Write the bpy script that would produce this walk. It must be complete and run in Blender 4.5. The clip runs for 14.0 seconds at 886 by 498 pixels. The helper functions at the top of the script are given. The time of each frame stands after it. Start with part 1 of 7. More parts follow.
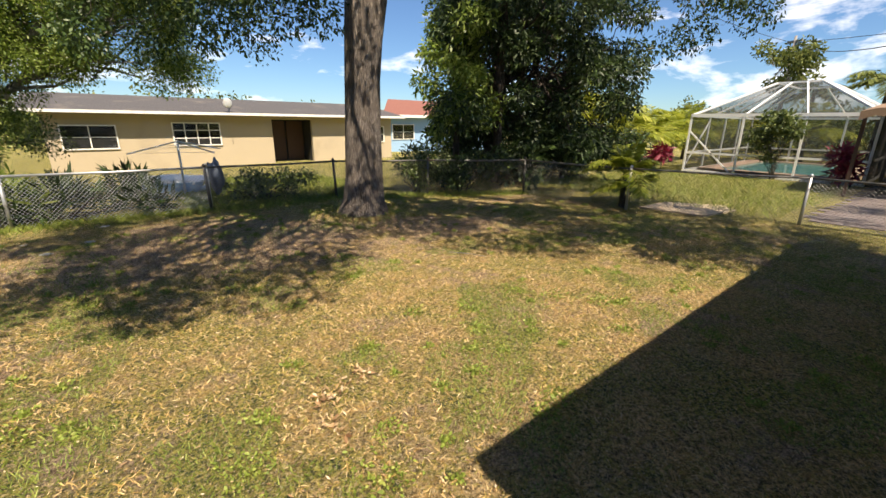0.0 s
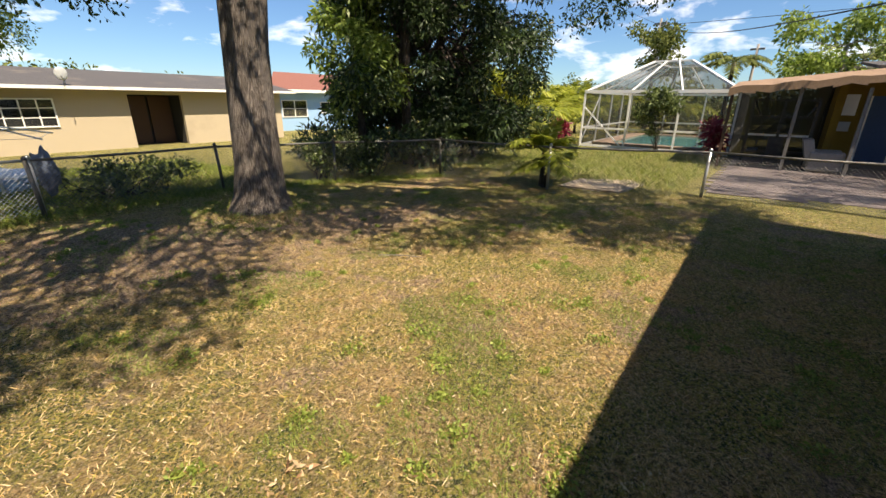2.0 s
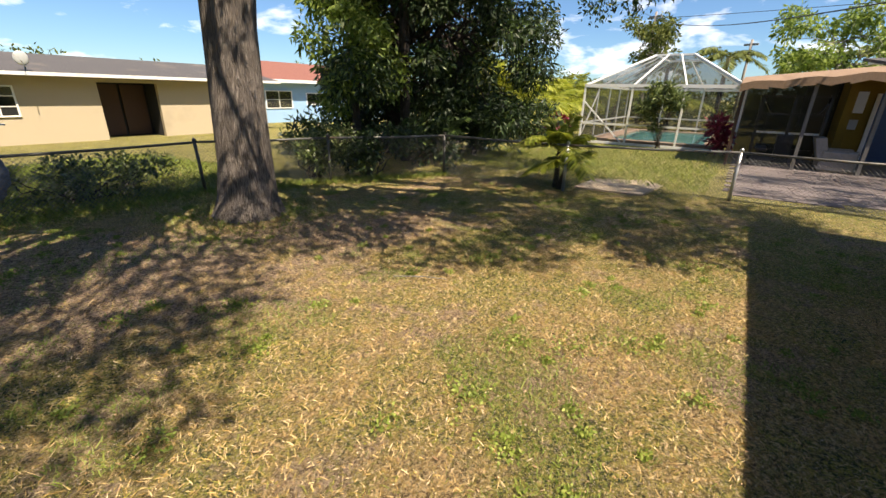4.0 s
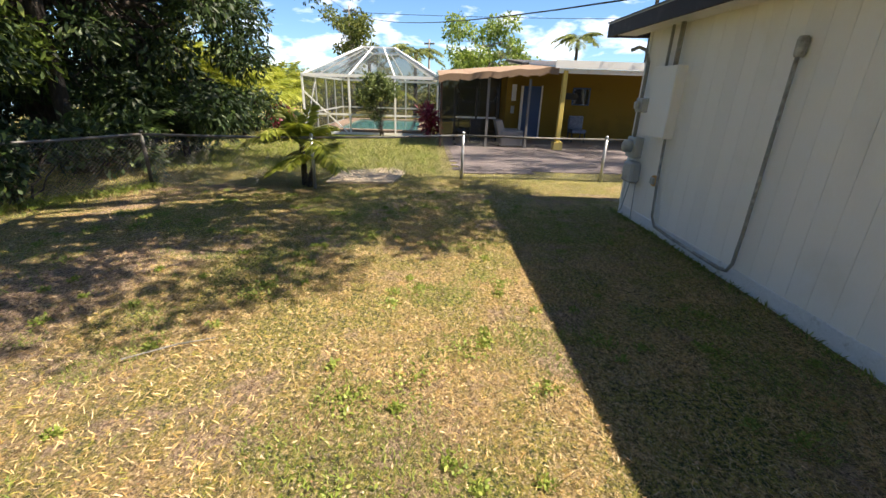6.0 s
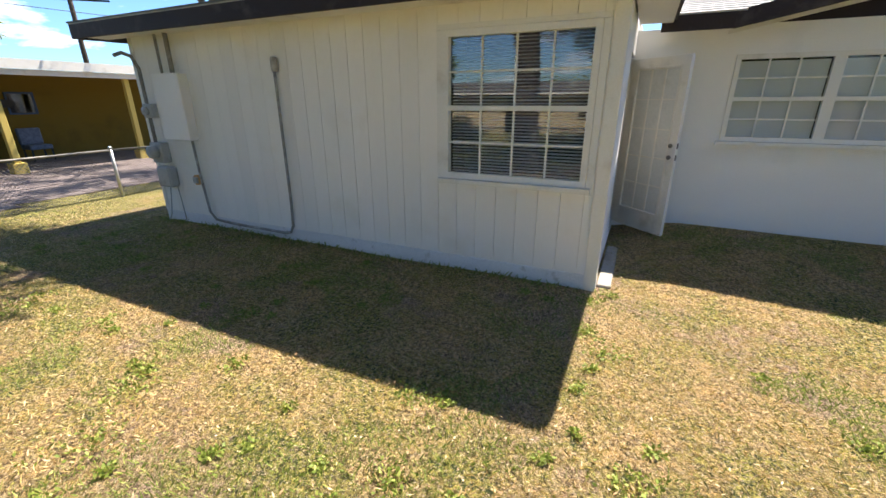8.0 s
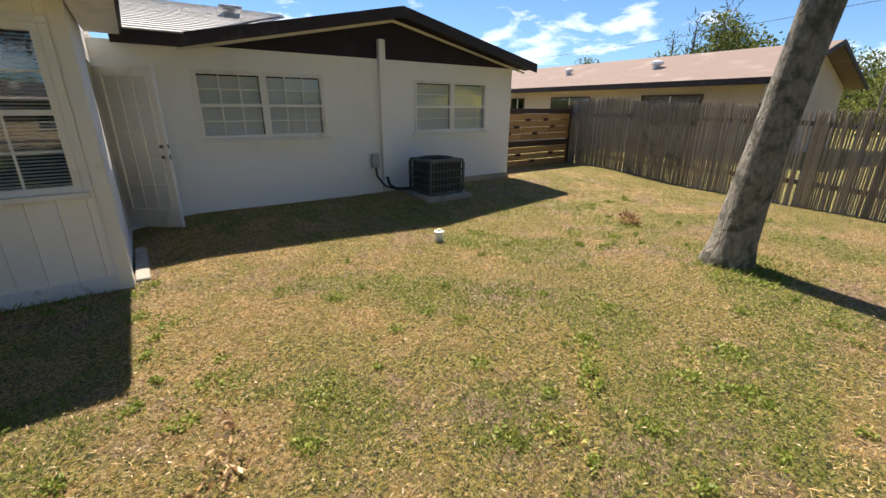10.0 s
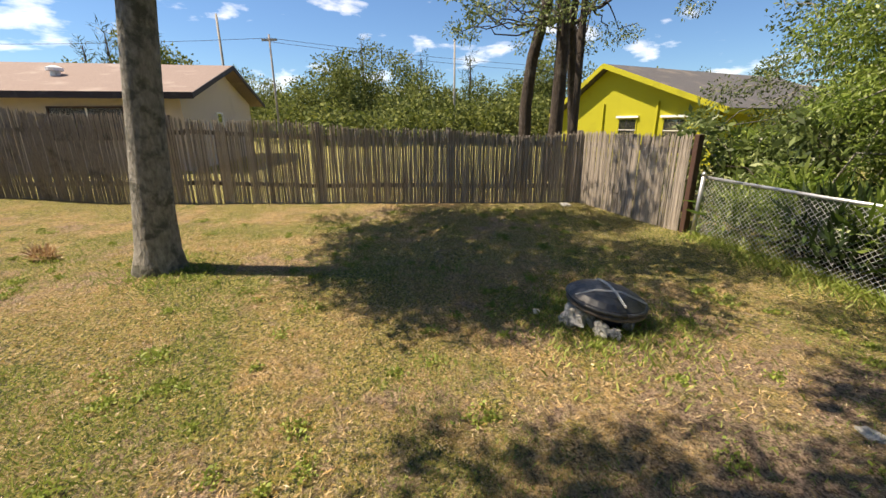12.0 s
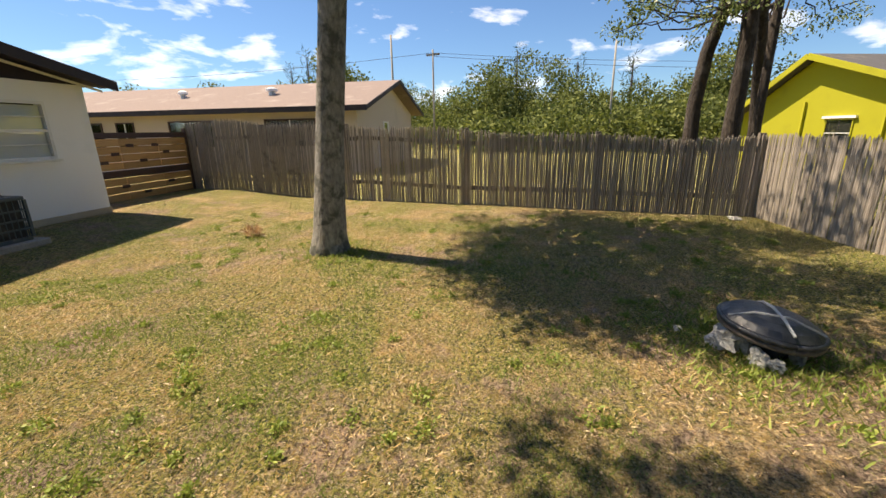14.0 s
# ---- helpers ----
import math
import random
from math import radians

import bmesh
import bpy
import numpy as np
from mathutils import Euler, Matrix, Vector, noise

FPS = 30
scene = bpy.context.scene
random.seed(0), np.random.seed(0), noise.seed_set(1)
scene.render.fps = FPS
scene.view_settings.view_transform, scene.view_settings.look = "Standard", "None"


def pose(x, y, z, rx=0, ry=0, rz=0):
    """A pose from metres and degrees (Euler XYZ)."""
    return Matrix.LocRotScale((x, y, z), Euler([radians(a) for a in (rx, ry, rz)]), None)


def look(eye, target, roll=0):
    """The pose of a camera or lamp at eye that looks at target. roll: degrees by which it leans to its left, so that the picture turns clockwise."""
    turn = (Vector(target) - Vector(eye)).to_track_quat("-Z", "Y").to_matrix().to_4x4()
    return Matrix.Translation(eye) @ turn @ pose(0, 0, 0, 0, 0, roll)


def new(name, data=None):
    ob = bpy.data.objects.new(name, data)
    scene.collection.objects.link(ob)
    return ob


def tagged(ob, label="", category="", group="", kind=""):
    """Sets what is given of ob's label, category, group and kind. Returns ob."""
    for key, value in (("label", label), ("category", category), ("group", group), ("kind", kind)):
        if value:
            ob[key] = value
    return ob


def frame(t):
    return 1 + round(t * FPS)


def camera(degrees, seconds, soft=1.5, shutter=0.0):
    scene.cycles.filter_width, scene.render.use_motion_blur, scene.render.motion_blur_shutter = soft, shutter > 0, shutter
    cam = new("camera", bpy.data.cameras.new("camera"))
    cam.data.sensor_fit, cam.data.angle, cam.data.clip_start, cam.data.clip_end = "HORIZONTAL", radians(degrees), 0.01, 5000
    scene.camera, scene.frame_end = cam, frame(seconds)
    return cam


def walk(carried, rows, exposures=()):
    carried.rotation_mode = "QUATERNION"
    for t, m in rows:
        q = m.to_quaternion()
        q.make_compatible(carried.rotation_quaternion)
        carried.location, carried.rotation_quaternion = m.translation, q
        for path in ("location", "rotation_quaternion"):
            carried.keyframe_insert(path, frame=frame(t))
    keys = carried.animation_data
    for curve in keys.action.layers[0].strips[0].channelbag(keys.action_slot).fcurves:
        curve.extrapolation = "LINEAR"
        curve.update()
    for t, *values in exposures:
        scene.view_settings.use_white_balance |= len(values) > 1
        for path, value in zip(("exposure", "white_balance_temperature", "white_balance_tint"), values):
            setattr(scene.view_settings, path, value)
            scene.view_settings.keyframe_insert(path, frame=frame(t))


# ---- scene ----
cam = camera(94.0, 14.0)

PATH = [
    (0, (-1.21, 0.691, 1.679), (0.008, 2.167, 1.098), 0.6),
    (0.5, (-1.05, 0.863, 1.686), (0.28, 2.229, 1.082), 0.5),
    (1, (-0.948, 1.0, 1.691), (0.455, 2.276, 1.057), 0.7),
    (1.5, (-0.899, 1.241, 1.675), (0.57, 2.426, 1.013), 0.7),
    (2, (-0.855, 1.517, 1.692), (0.655, 2.64, 1.014), 0.6),
    (2.2, (-0.806, 1.599, 1.692), (0.709, 2.712, 1.01), 0.5),
    (4.3, (-0.458, 2.369, 1.681), (1.1, 3.397, 0.961), 1.8),
    (4.5, (-0.442, 2.396, 1.685), (1.141, 3.376, 0.953), 1.8),
    (5, (-0.265, 2.478, 1.672), (1.418, 3.251, 0.918), 1.8),
    (5.5, (-0.066, 2.604, 1.667), (1.743, 3.02, 0.922), 1.7),
    (6, (0.068, 2.886, 1.614), (1.936, 2.809, 0.903), 1.9),
    (6.5, (-0.007, 3.04, 1.631), (1.79, 2.499, 0.94), 1.3),
    (7, (-0.173, 3.234, 1.658), (1.427, 2.251, 0.971), 0.6),
    (7.5, (-0.161, 3.472, 1.628), (1.105, 2.08, 0.95), 0.1),
    (8, (-0.223, 3.695, 1.654), (0.576, 1.992, 0.976), -0.2),
    (8.2, (-0.271, 3.804, 1.648), (0.299, 2.009, 0.974), -0.3),
    (10.3, (-0.335, 4.797, 1.621), (-1.642, 3.42, 0.991), 0.1),
    (10.5, (-0.39, 4.884, 1.603), (-1.828, 3.641, 0.982), -0.0),
    (11, (-0.513, 5.099, 1.568), (-2.237, 4.291, 0.954), -0.2),
    (11.5, (-0.563, 5.245, 1.558), (-2.453, 5.0, 0.95), -0.1),
    (12, (-0.566, 5.37, 1.57), (-2.451, 5.691, 0.985), -0.2),
    (12.5, (-0.546, 5.421, 1.573), (-2.363, 6.026, 0.998), -0.4),
    (13, (-0.55, 5.448, 1.556), (-2.376, 6.014, 0.97), -0.8),
    (13.5, (-0.525, 5.468, 1.544), (-2.425, 5.696, 0.965), -1.2),
    (14, (-0.413, 5.428, 1.532), (-2.306, 5.085, 0.983), -1.0),
]
walk(cam, [(t, look(eye, target, roll)) for t, eye, target, roll in PATH], exposures=[(0.0, 1.25, 7900, 13), (4.5, 1.38, 7800, 13), (6.0, 1.7, 7500, 13), (7.0, 1.98, 7100, 13), (8.3, 2.02, 7100, 13), (10.3, 1.28, 7500, 13), (11.5, 1.3, 8000, 13), (14.0, 1.35, 8200, 13)])

SUN = Vector((-0.16, -0.59, 1.0)).normalized()

# ---- world and light ----
world = bpy.data.worlds.new("world")
scene.world = world
world.use_nodes = True
wt = world.node_tree
wt.nodes.clear()
w_out = wt.nodes.new("ShaderNodeOutputWorld")
w_bg = wt.nodes.new("ShaderNodeBackground")
w_sky = wt.nodes.new("ShaderNodeTexSky")
w_sky.sky_type, w_sky.sun_disc = "NISHITA", False
w_sky.sun_elevation, w_sky.sun_rotation = math.asin(SUN.z), radians(195)
w_sky.air_density, w_sky.dust_density, w_sky.ozone_density = 1.0, 0.15, 4.5
w_bg.inputs["Strength"].default_value = 0.13
w_tc = wt.nodes.new("ShaderNodeTexCoord")
w_map = wt.nodes.new("ShaderNodeMapping")
w_map.inputs["Scale"].default_value = (1.0, 1.0, 2.9)
w_map.inputs["Location"].default_value = (0.35, 0.15, 0.4)
w_n = wt.nodes.new("ShaderNodeTexNoise")
w_n.inputs["Scale"].default_value, w_n.inputs["Detail"].default_value = 6.5, 12.0
w_n.inputs["Distortion"].default_value = 0.25
w_n.inputs["Roughness"].default_value = 0.55
w_ramp = wt.nodes.new("ShaderNodeValToRGB")
w_ramp.color_ramp.elements[0].position, w_ramp.color_ramp.elements[1].position = 0.56, 0.86
w_mix = wt.nodes.new("ShaderNodeMixRGB")
w_mix.inputs["Color2"].default_value = (8.5, 8.5, 8.8, 1)
w_deep = wt.nodes.new("ShaderNodeMixRGB")
w_deep.blend_type = "MULTIPLY"
w_deep.inputs["Fac"].default_value = 1.0
w_deep.inputs["Color2"].default_value = (0.27, 0.385, 0.51, 1)
wt.links.new(w_tc.outputs["Generated"], w_map.inputs["Vector"])
wt.links.new(w_map.outputs["Vector"], w_n.inputs["Vector"])
wt.links.new(w_n.outputs["Fac"], w_ramp.inputs["Fac"])
wt.links.new(w_ramp.outputs["Color"], w_mix.inputs["Fac"])
wt.links.new(w_sky.outputs["Color"], w_deep.inputs["Color1"])
wt.links.new(w_deep.outputs["Color"], w_mix.inputs["Color1"])
wt.links.new(w_mix.outputs["Color"], w_bg.inputs["Color"])
wt.links.new(w_bg.outputs["Background"], w_out.inputs["Surface"])

sun_data = bpy.data.lights.new("sun", "SUN")
sun_data.energy, sun_data.angle, sun_data.color = 4.2, radians(0.6), (1.0, 0.95, 0.86)
sun = new("sun", sun_data)
sun.matrix_basis = look(SUN * 60, (0, 0, 0))

# ---- materials ----
def nodes_of(name):
    m = bpy.data.materials.new(name)
    m.use_nodes = True
    nt = m.node_tree
    return m, nt, nt.nodes["Principled BSDF"]


def mix_color(nt, fac, a, b):
    n = nt.nodes.new("ShaderNodeMixRGB")
    for sock, v in (("Fac", fac), ("Color1", a), ("Color2", b)):
        if isinstance(v, (int, float)):
            n.inputs[sock].default_value = v
        elif isinstance(v, tuple):
            n.inputs[sock].default_value = (*v[:3], 1)
        else:
            nt.links.new(v, n.inputs[sock])
    return n.outputs["Color"]


def noise_fac(nt, scale, lo, hi, detail=5.0, stretch=(1, 1, 1), rough=0.6):
    tc = nt.nodes.new("ShaderNodeTexCoord")
    mp = nt.nodes.new("ShaderNodeMapping")
    mp.inputs["Scale"].default_value = stretch
    n = nt.nodes.new("ShaderNodeTexNoise")
    n.inputs["Scale"].default_value, n.inputs["Detail"].default_value = scale, detail
    n.inputs["Roughness"].default_value = rough
    r = nt.nodes.new("ShaderNodeMapRange")
    r.inputs["From Min"].default_value, r.inputs["From Max"].default_value = lo, hi
    nt.links.new(tc.outputs["Object"], mp.inputs["Vector"])
    nt.links.new(mp.outputs["Vector"], n.inputs["Vector"])
    nt.links.new(n.outputs["Fac"], r.inputs["Value"])
    return r.outputs["Result"]


def add_bump(nt, bsdf, height, strength, dist=0.01):
    b = nt.nodes.new("ShaderNodeBump")
    b.inputs["Strength"].default_value, b.inputs["Distance"].default_value = strength, dist
    nt.links.new(height, b.inputs["Height"])
    nt.links.new(b.outputs["Normal"], bsdf.inputs["Normal"])


def surface(name, a, b, c=None, coarse=1.5, fine=25.0, rough=0.7, metal=0.0, bump=0.3, dist=0.006, stretch=(1, 1, 1), vary=0.0, stain=(0.55, 0.72), sharp=0.2):
    """A worn surface: two tones in fine grain, stains of a third in coarse noise, a tone of its own for each piece."""
    m, nt, bsdf = nodes_of(name)
    grain = noise_fac(nt, fine, 0.5 - sharp, 0.5 + sharp, 7, stretch)
    col = mix_color(nt, grain, a, b)
    if c:
        col = mix_color(nt, noise_fac(nt, coarse, *stain, 6), col, c)
    if vary:
        oi = nt.nodes.new("ShaderNodeObjectInfo")
        hsv = nt.nodes.new("ShaderNodeHueSaturation")
        r = nt.nodes.new("ShaderNodeMapRange")
        r.inputs["To Min"].default_value, r.inputs["To Max"].default_value = 1 - vary, 1 + vary
        nt.links.new(oi.outputs["Random"], r.inputs["Value"])
        nt.links.new(r.outputs["Result"], hsv.inputs["Value"])
        nt.links.new(col, hsv.inputs["Color"])
        col = hsv.outputs["Color"]
    nt.links.new(col, bsdf.inputs["Base Color"])
    bsdf.inputs["Roughness"].default_value, bsdf.inputs["Metallic"].default_value = rough, metal
    if bump:
        add_bump(nt, bsdf, grain, bump, dist)
    return m


def leaf_mat(name, stops, through_light=0.35, rough=0.45):
    """Leaves: a colour for each leaf from a ramp, with light coming through."""
    m, nt, bsdf = nodes_of(name)
    g = nt.nodes.new("ShaderNodeNewGeometry")
    ramp = nt.nodes.new("ShaderNodeValToRGB")
    el = ramp.color_ramp.elements
    while len(el) < len(stops):
        el.new(0.5)
    for e, (p, c) in zip(el, stops):
        e.position, e.color = p, (*c, 1)
    nt.links.new(g.outputs["Random Per Island"], ramp.inputs["Fac"])
    nt.links.new(ramp.outputs["Color"], bsdf.inputs["Base Color"])
    bsdf.inputs["Roughness"].default_value = rough
    tr = nt.nodes.new("ShaderNodeBsdfTranslucent")
    mx = nt.nodes.new("ShaderNodeMixShader")
    mx.inputs["Fac"].default_value = through_light
    nt.links.new(ramp.outputs["Color"], tr.inputs["Color"])
    nt.links.new(bsdf.outputs["BSDF"], mx.inputs[1])
    nt.links.new(tr.outputs["BSDF"], mx.inputs[2])
    nt.links.new(mx.outputs["Shader"], nt.nodes["Material Output"].inputs["Surface"])
    return m


def pane_mat(name, tint=(0.9, 0.93, 0.93), gloss=0.12):
    """Window glass: clear with a mirror film that grows at a slant."""
    m, nt, bsdf = nodes_of(name)
    nt.nodes.remove(bsdf)
    tr, gl, mx, fr = (nt.nodes.new(k) for k in ("ShaderNodeBsdfTransparent", "ShaderNodeBsdfGlossy", "ShaderNodeMixShader", "ShaderNodeFresnel"))
    tr.inputs["Color"].default_value = (*tint, 1)
    gl.inputs["Roughness"].default_value = 0.02
    fr.inputs["IOR"].default_value = 1.5
    add = nt.nodes.new("ShaderNodeMath")
    add.inputs[1].default_value = gloss
    nt.links.new(fr.outputs["Fac"], add.inputs[0])
    nt.links.new(add.outputs["Value"], mx.inputs["Fac"])
    nt.links.new(tr.outputs["BSDF"], mx.inputs[1])
    nt.links.new(gl.outputs["BSDF"], mx.inputs[2])
    nt.links.new(mx.outputs["Shader"], nt.nodes["Material Output"].inputs["Surface"])
    return m


def screen_mat(name, color, cover):
    """Fine insect screen: open except for the share given by cover."""
    m, nt, bsdf = nodes_of(name)
    bsdf.inputs["Base Color"].default_value = (*color, 1)
    tr, mx = nt.nodes.new("ShaderNodeBsdfTransparent"), nt.nodes.new("ShaderNodeMixShader")
    mx.inputs["Fac"].default_value = cover
    nt.links.new(tr.outputs["BSDF"], mx.inputs[1])
    nt.links.new(bsdf.outputs["BSDF"], mx.inputs[2])
    nt.links.new(mx.outputs["Shader"], nt.nodes["Material Output"].inputs["Surface"])
    return m


# bare places: x, y, radius
WORN = ((-1.4, 7.6, 2.9), (0.6, 8.3, 2.2), (1.1, 6.4, 2.0), (3.2, 6.2, 1.4), (-4.9, 2.0, 0.8), (0.3, 0.3, 0.9))
# places where the grass stays green
LUSH = ((5.6, 0.9, 2.4), (6.4, 4.4, 3.2), (-3.4, -0.8, 1.8), (-5.6, -0.6, 2.0), (-3.4, 7.2, 1.2), (-6.6, 7.6, 2.6), (-0.4, 5.2, 1.2), (-4.6, 2.6, 4.2), (-1.6, 4.0, 2.2), (-2.3, 7.5, 0.9), (-1.2, 8.3, 1.0))


def ground_mat():
    """Mown dry lawn: straw, green runners, bare pinkish soil; greener in the next yards."""
    m, nt, bsdf = nodes_of("lawn_soil")
    straw = mix_color(nt, noise_fac(nt, 36, 0.45, 0.55, 9, rough=0.8), (0.13, 0.066, 0.020), (0.90, 0.63, 0.31))
    straw = mix_color(nt, noise_fac(nt, 8.0, 0.48, 0.62, 9, rough=0.85), straw, (0.70, 0.45, 0.14))
    green = mix_color(nt, noise_fac(nt, 34, 0.45, 0.55, 9, rough=0.8), (0.035, 0.060, 0.006), (0.56, 0.49, 0.10))
    sep = nt.nodes.new("ShaderNodeSeparateXYZ")
    tc = nt.nodes.new("ShaderNodeTexCoord")
    nt.links.new(tc.outputs["Object"], sep.inputs["Vector"])
    yards = None
    for axis, lo, hi in (("X", 7.0, 8.8), ("Y", 7.5, 10.2), ("X", -8.5, -10.5)):
        r = nt.nodes.new("ShaderNodeMapRange")
        r.inputs["From Min"].default_value, r.inputs["From Max"].default_value = lo, hi
        r.inputs["To Max"].default_value = 0.16
        nt.links.new(sep.outputs[axis], r.inputs["Value"])
        if yards is None:
            yards = r.outputs["Result"]
        else:
            mx = nt.nodes.new("ShaderNodeMath")
            mx.operation = "MAXIMUM"
            nt.links.new(yards, mx.inputs[0])
            nt.links.new(r.outputs["Result"], mx.inputs[1])
            yards = mx.outputs["Value"]
    def patch(scale, lo, hi, *bias):
        """Noise patches, pushed by each (mask, gain)."""
        n = noise_fac(nt, scale, 0.0, 1.0, 12, rough=0.78)
        for mask, gain in bias:
            add = nt.nodes.new("ShaderNodeMath")
            add.operation = "MULTIPLY_ADD"
            add.inputs[1].default_value = gain
            nt.links.new(mask, add.inputs[0])
            nt.links.new(n, add.inputs[2])
            n = add.outputs["Value"]
        r = nt.nodes.new("ShaderNodeMapRange")
        r.inputs["From Min"].default_value, r.inputs["From Max"].default_value = lo, hi
        nt.links.new(n, r.inputs["Value"])
        return r.outputs["Result"]
    def worn(x, y, radius):
        """One where feet and shade have worn the grass away, falling off to the rim."""
        d = nt.nodes.new("ShaderNodeVectorMath")
        d.operation = "DISTANCE"
        d.inputs[1].default_value = (x, y, 0)
        nt.links.new(tc.outputs["Object"], d.inputs[0])
        r = nt.nodes.new("ShaderNodeMapRange")
        r.inputs["From Min"].default_value, r.inputs["From Max"].default_value = radius, radius * 0.3
        nt.links.new(d.outputs["Value"], r.inputs["Value"])
        return r.outputs["Result"]
    bare = [worn(*w) for w in WORN]
    col = mix_color(nt, patch(1.2, 0.44, 0.55, (yards, 1.0), *[(b, -0.07) for b in bare], *[(worn(*w), 0.045) for w in LUSH]), straw, green)
    dirt = mix_color(nt, noise_fac(nt, 30, 0.45, 0.55, 9, rough=0.8), (0.17, 0.100, 0.062), (0.68, 0.47, 0.33))
    col = mix_color(nt, patch(0.8, 0.525, 0.60, (yards, -1.0), *[(b, 0.10) for b in bare]), col, dirt)
    col = mix_color(nt, noise_fac(nt, 11, 0.55, 0.63, 10, rough=0.8), col, (0.13, 0.095, 0.022))
    col = mix_color(nt, noise_fac(nt, 17, 0.57, 0.64, 10, rough=0.8), col, (0.90, 0.66, 0.36))
    col = mix_color(nt, noise_fac(nt, 75, 0.56, 0.60, 6, rough=0.75), col, (0.86, 0.70, 0.44))
    col = mix_color(nt, noise_fac(nt, 50, 0.55, 0.62, 8, rough=0.8), col, (0.045, 0.026, 0.010))
    nt.links.new(col, bsdf.inputs["Base Color"])
    bsdf.inputs["Roughness"].default_value = 0.95
    add_bump(nt, bsdf, noise_fac(nt, 48, 0.35, 0.65, 9, rough=0.8), 1.0, 0.045)
    return m


M_GROUND = ground_mat()
M_SIDING = surface("white_siding", (0.87, 0.85, 0.80), (0.91, 0.89, 0.85), (0.83, 0.80, 0.73), 1.2, 40, 0.6, stretch=(4, 4, 0.25), bump=0.25, dist=0.003, vary=0.03)
M_STUCCO = surface("white_stucco", (0.85, 0.845, 0.82), (0.90, 0.895, 0.87), (0.74, 0.73, 0.68), 0.9, 90, 0.85, bump=0.5, dist=0.004, stain=(0.56, 0.8))
M_CURB = surface("painted_curb", (0.72, 0.73, 0.74), (0.82, 0.82, 0.83), (0.40, 0.38, 0.33), 5, 50, 0.8, bump=0.6, dist=0.008, stain=(0.62, 0.75))
M_GROOVE = surface("groove_paint", (0.50, 0.47, 0.40), (0.80, 0.78, 0.72), coarse=3, fine=30, rough=0.9)
M_TRIM = surface("white_trim", (0.76, 0.75, 0.70), (0.82, 0.81, 0.77), (0.62, 0.60, 0.54), 3, 60, 0.5, bump=0.12, dist=0.002)
M_FASCIA = surface("dark_fascia", (0.016, 0.009, 0.011), (0.028, 0.017, 0.019), (0.06, 0.045, 0.045), 4, 50, 0.65, bump=0.3, stretch=(1, 1, 3))
M_GABLE = surface("dark_gable", (0.012, 0.006, 0.013), (0.018, 0.010, 0.019), (0.028, 0.017, 0.026), 2, 45, 0.7, bump=0.25)
M_SHINGLE = surface("pale_shingle", (0.42, 0.42, 0.43), (0.62, 0.62, 0.62), (0.35, 0.34, 0.34), 2, 60, 0.95, bump=0.6, vary=0.10)
M_DARKROOF = surface("dark_shingle", (0.040, 0.039, 0.042), (0.085, 0.080, 0.080), (0.12, 0.105, 0.09), 0.8, 30, 0.95, bump=0.5, vary=0.2)
M_BROWNROOF = surface("brown_shingle", (0.16, 0.115, 0.10), (0.26, 0.20, 0.175), (0.30, 0.25, 0.22), 0.9, 30, 0.95, bump=0.5, vary=0.15)
M_REDROOF = surface("red_shingle", (0.17, 0.065, 0.05), (0.24, 0.10, 0.075), fine=30, rough=0.9)
M_GREY = surface("grey_box", (0.36, 0.38, 0.38), (0.44, 0.46, 0.46), (0.30, 0.29, 0.27), 6, 60, 0.5, bump=0.1)
M_PIPE = surface("painted_pipe", (0.20, 0.19, 0.17), (0.34, 0.33, 0.30), (0.55, 0.54, 0.50), 7, 40, 0.6, bump=0.2)
M_GALV = surface("galvanised_steel", (0.42, 0.43, 0.44), (0.56, 0.57, 0.58), (0.30, 0.27, 0.24), 6, 80, 0.42, metal=0.75, bump=0.1)
M_GALVDARK = surface("weathered_steel", (0.10, 0.10, 0.095), (0.17, 0.165, 0.155), (0.16, 0.10, 0.06), 6, 60, 0.55, metal=0.5, bump=0.2)
# near-black that puts the shade of indoor depth into the colour
M_UNLIT = surface("unlit_interior", (0.020, 0.020, 0.022), (0.035, 0.034, 0.036), rough=0.9)
M_BLIND = surface("blind_slat", (0.74, 0.74, 0.73), (0.80, 0.80, 0.79), rough=0.5, bump=0)
M_PANE = pane_mat("window_glass", gloss=0.10)
M_PANE_FAR = pane_mat("house_glass", (0.85, 0.88, 0.88), 0.03)
M_FROST = surface("frosted_glass", (0.70, 0.73, 0.72), (0.78, 0.80, 0.79), (0.64, 0.66, 0.65), 5, 30, 0.25, bump=0.1)
M_AC = surface("ac_green_grey", (0.055, 0.075, 0.085), (0.085, 0.11, 0.12), (0.14, 0.15, 0.15), 8, 60, 0.5, metal=0.2, bump=0.1)
M_CONC = surface("concrete", (0.27, 0.25, 0.22), (0.38, 0.36, 0.32), (0.20, 0.18, 0.15), 2.5, 50, 0.92, bump=0.6)
M_SAND = surface("sandy_concrete", (0.36, 0.29, 0.21), (0.50, 0.41, 0.31), (0.24, 0.18, 0.12), 2.0, 40, 0.95, bump=0.8)
M_GATE = surface("new_pine", (0.42, 0.22, 0.075), (0.60, 0.36, 0.14), (0.50, 0.27, 0.10), 3, 14, 0.6, stretch=(0.25, 1, 5), bump=0.3, vary=0.16)
M_GATEDARK = surface("dark_stained_wood", (0.050, 0.024, 0.016), (0.085, 0.042, 0.028), fine=30, rough=0.65, stretch=(0.3, 1, 4))
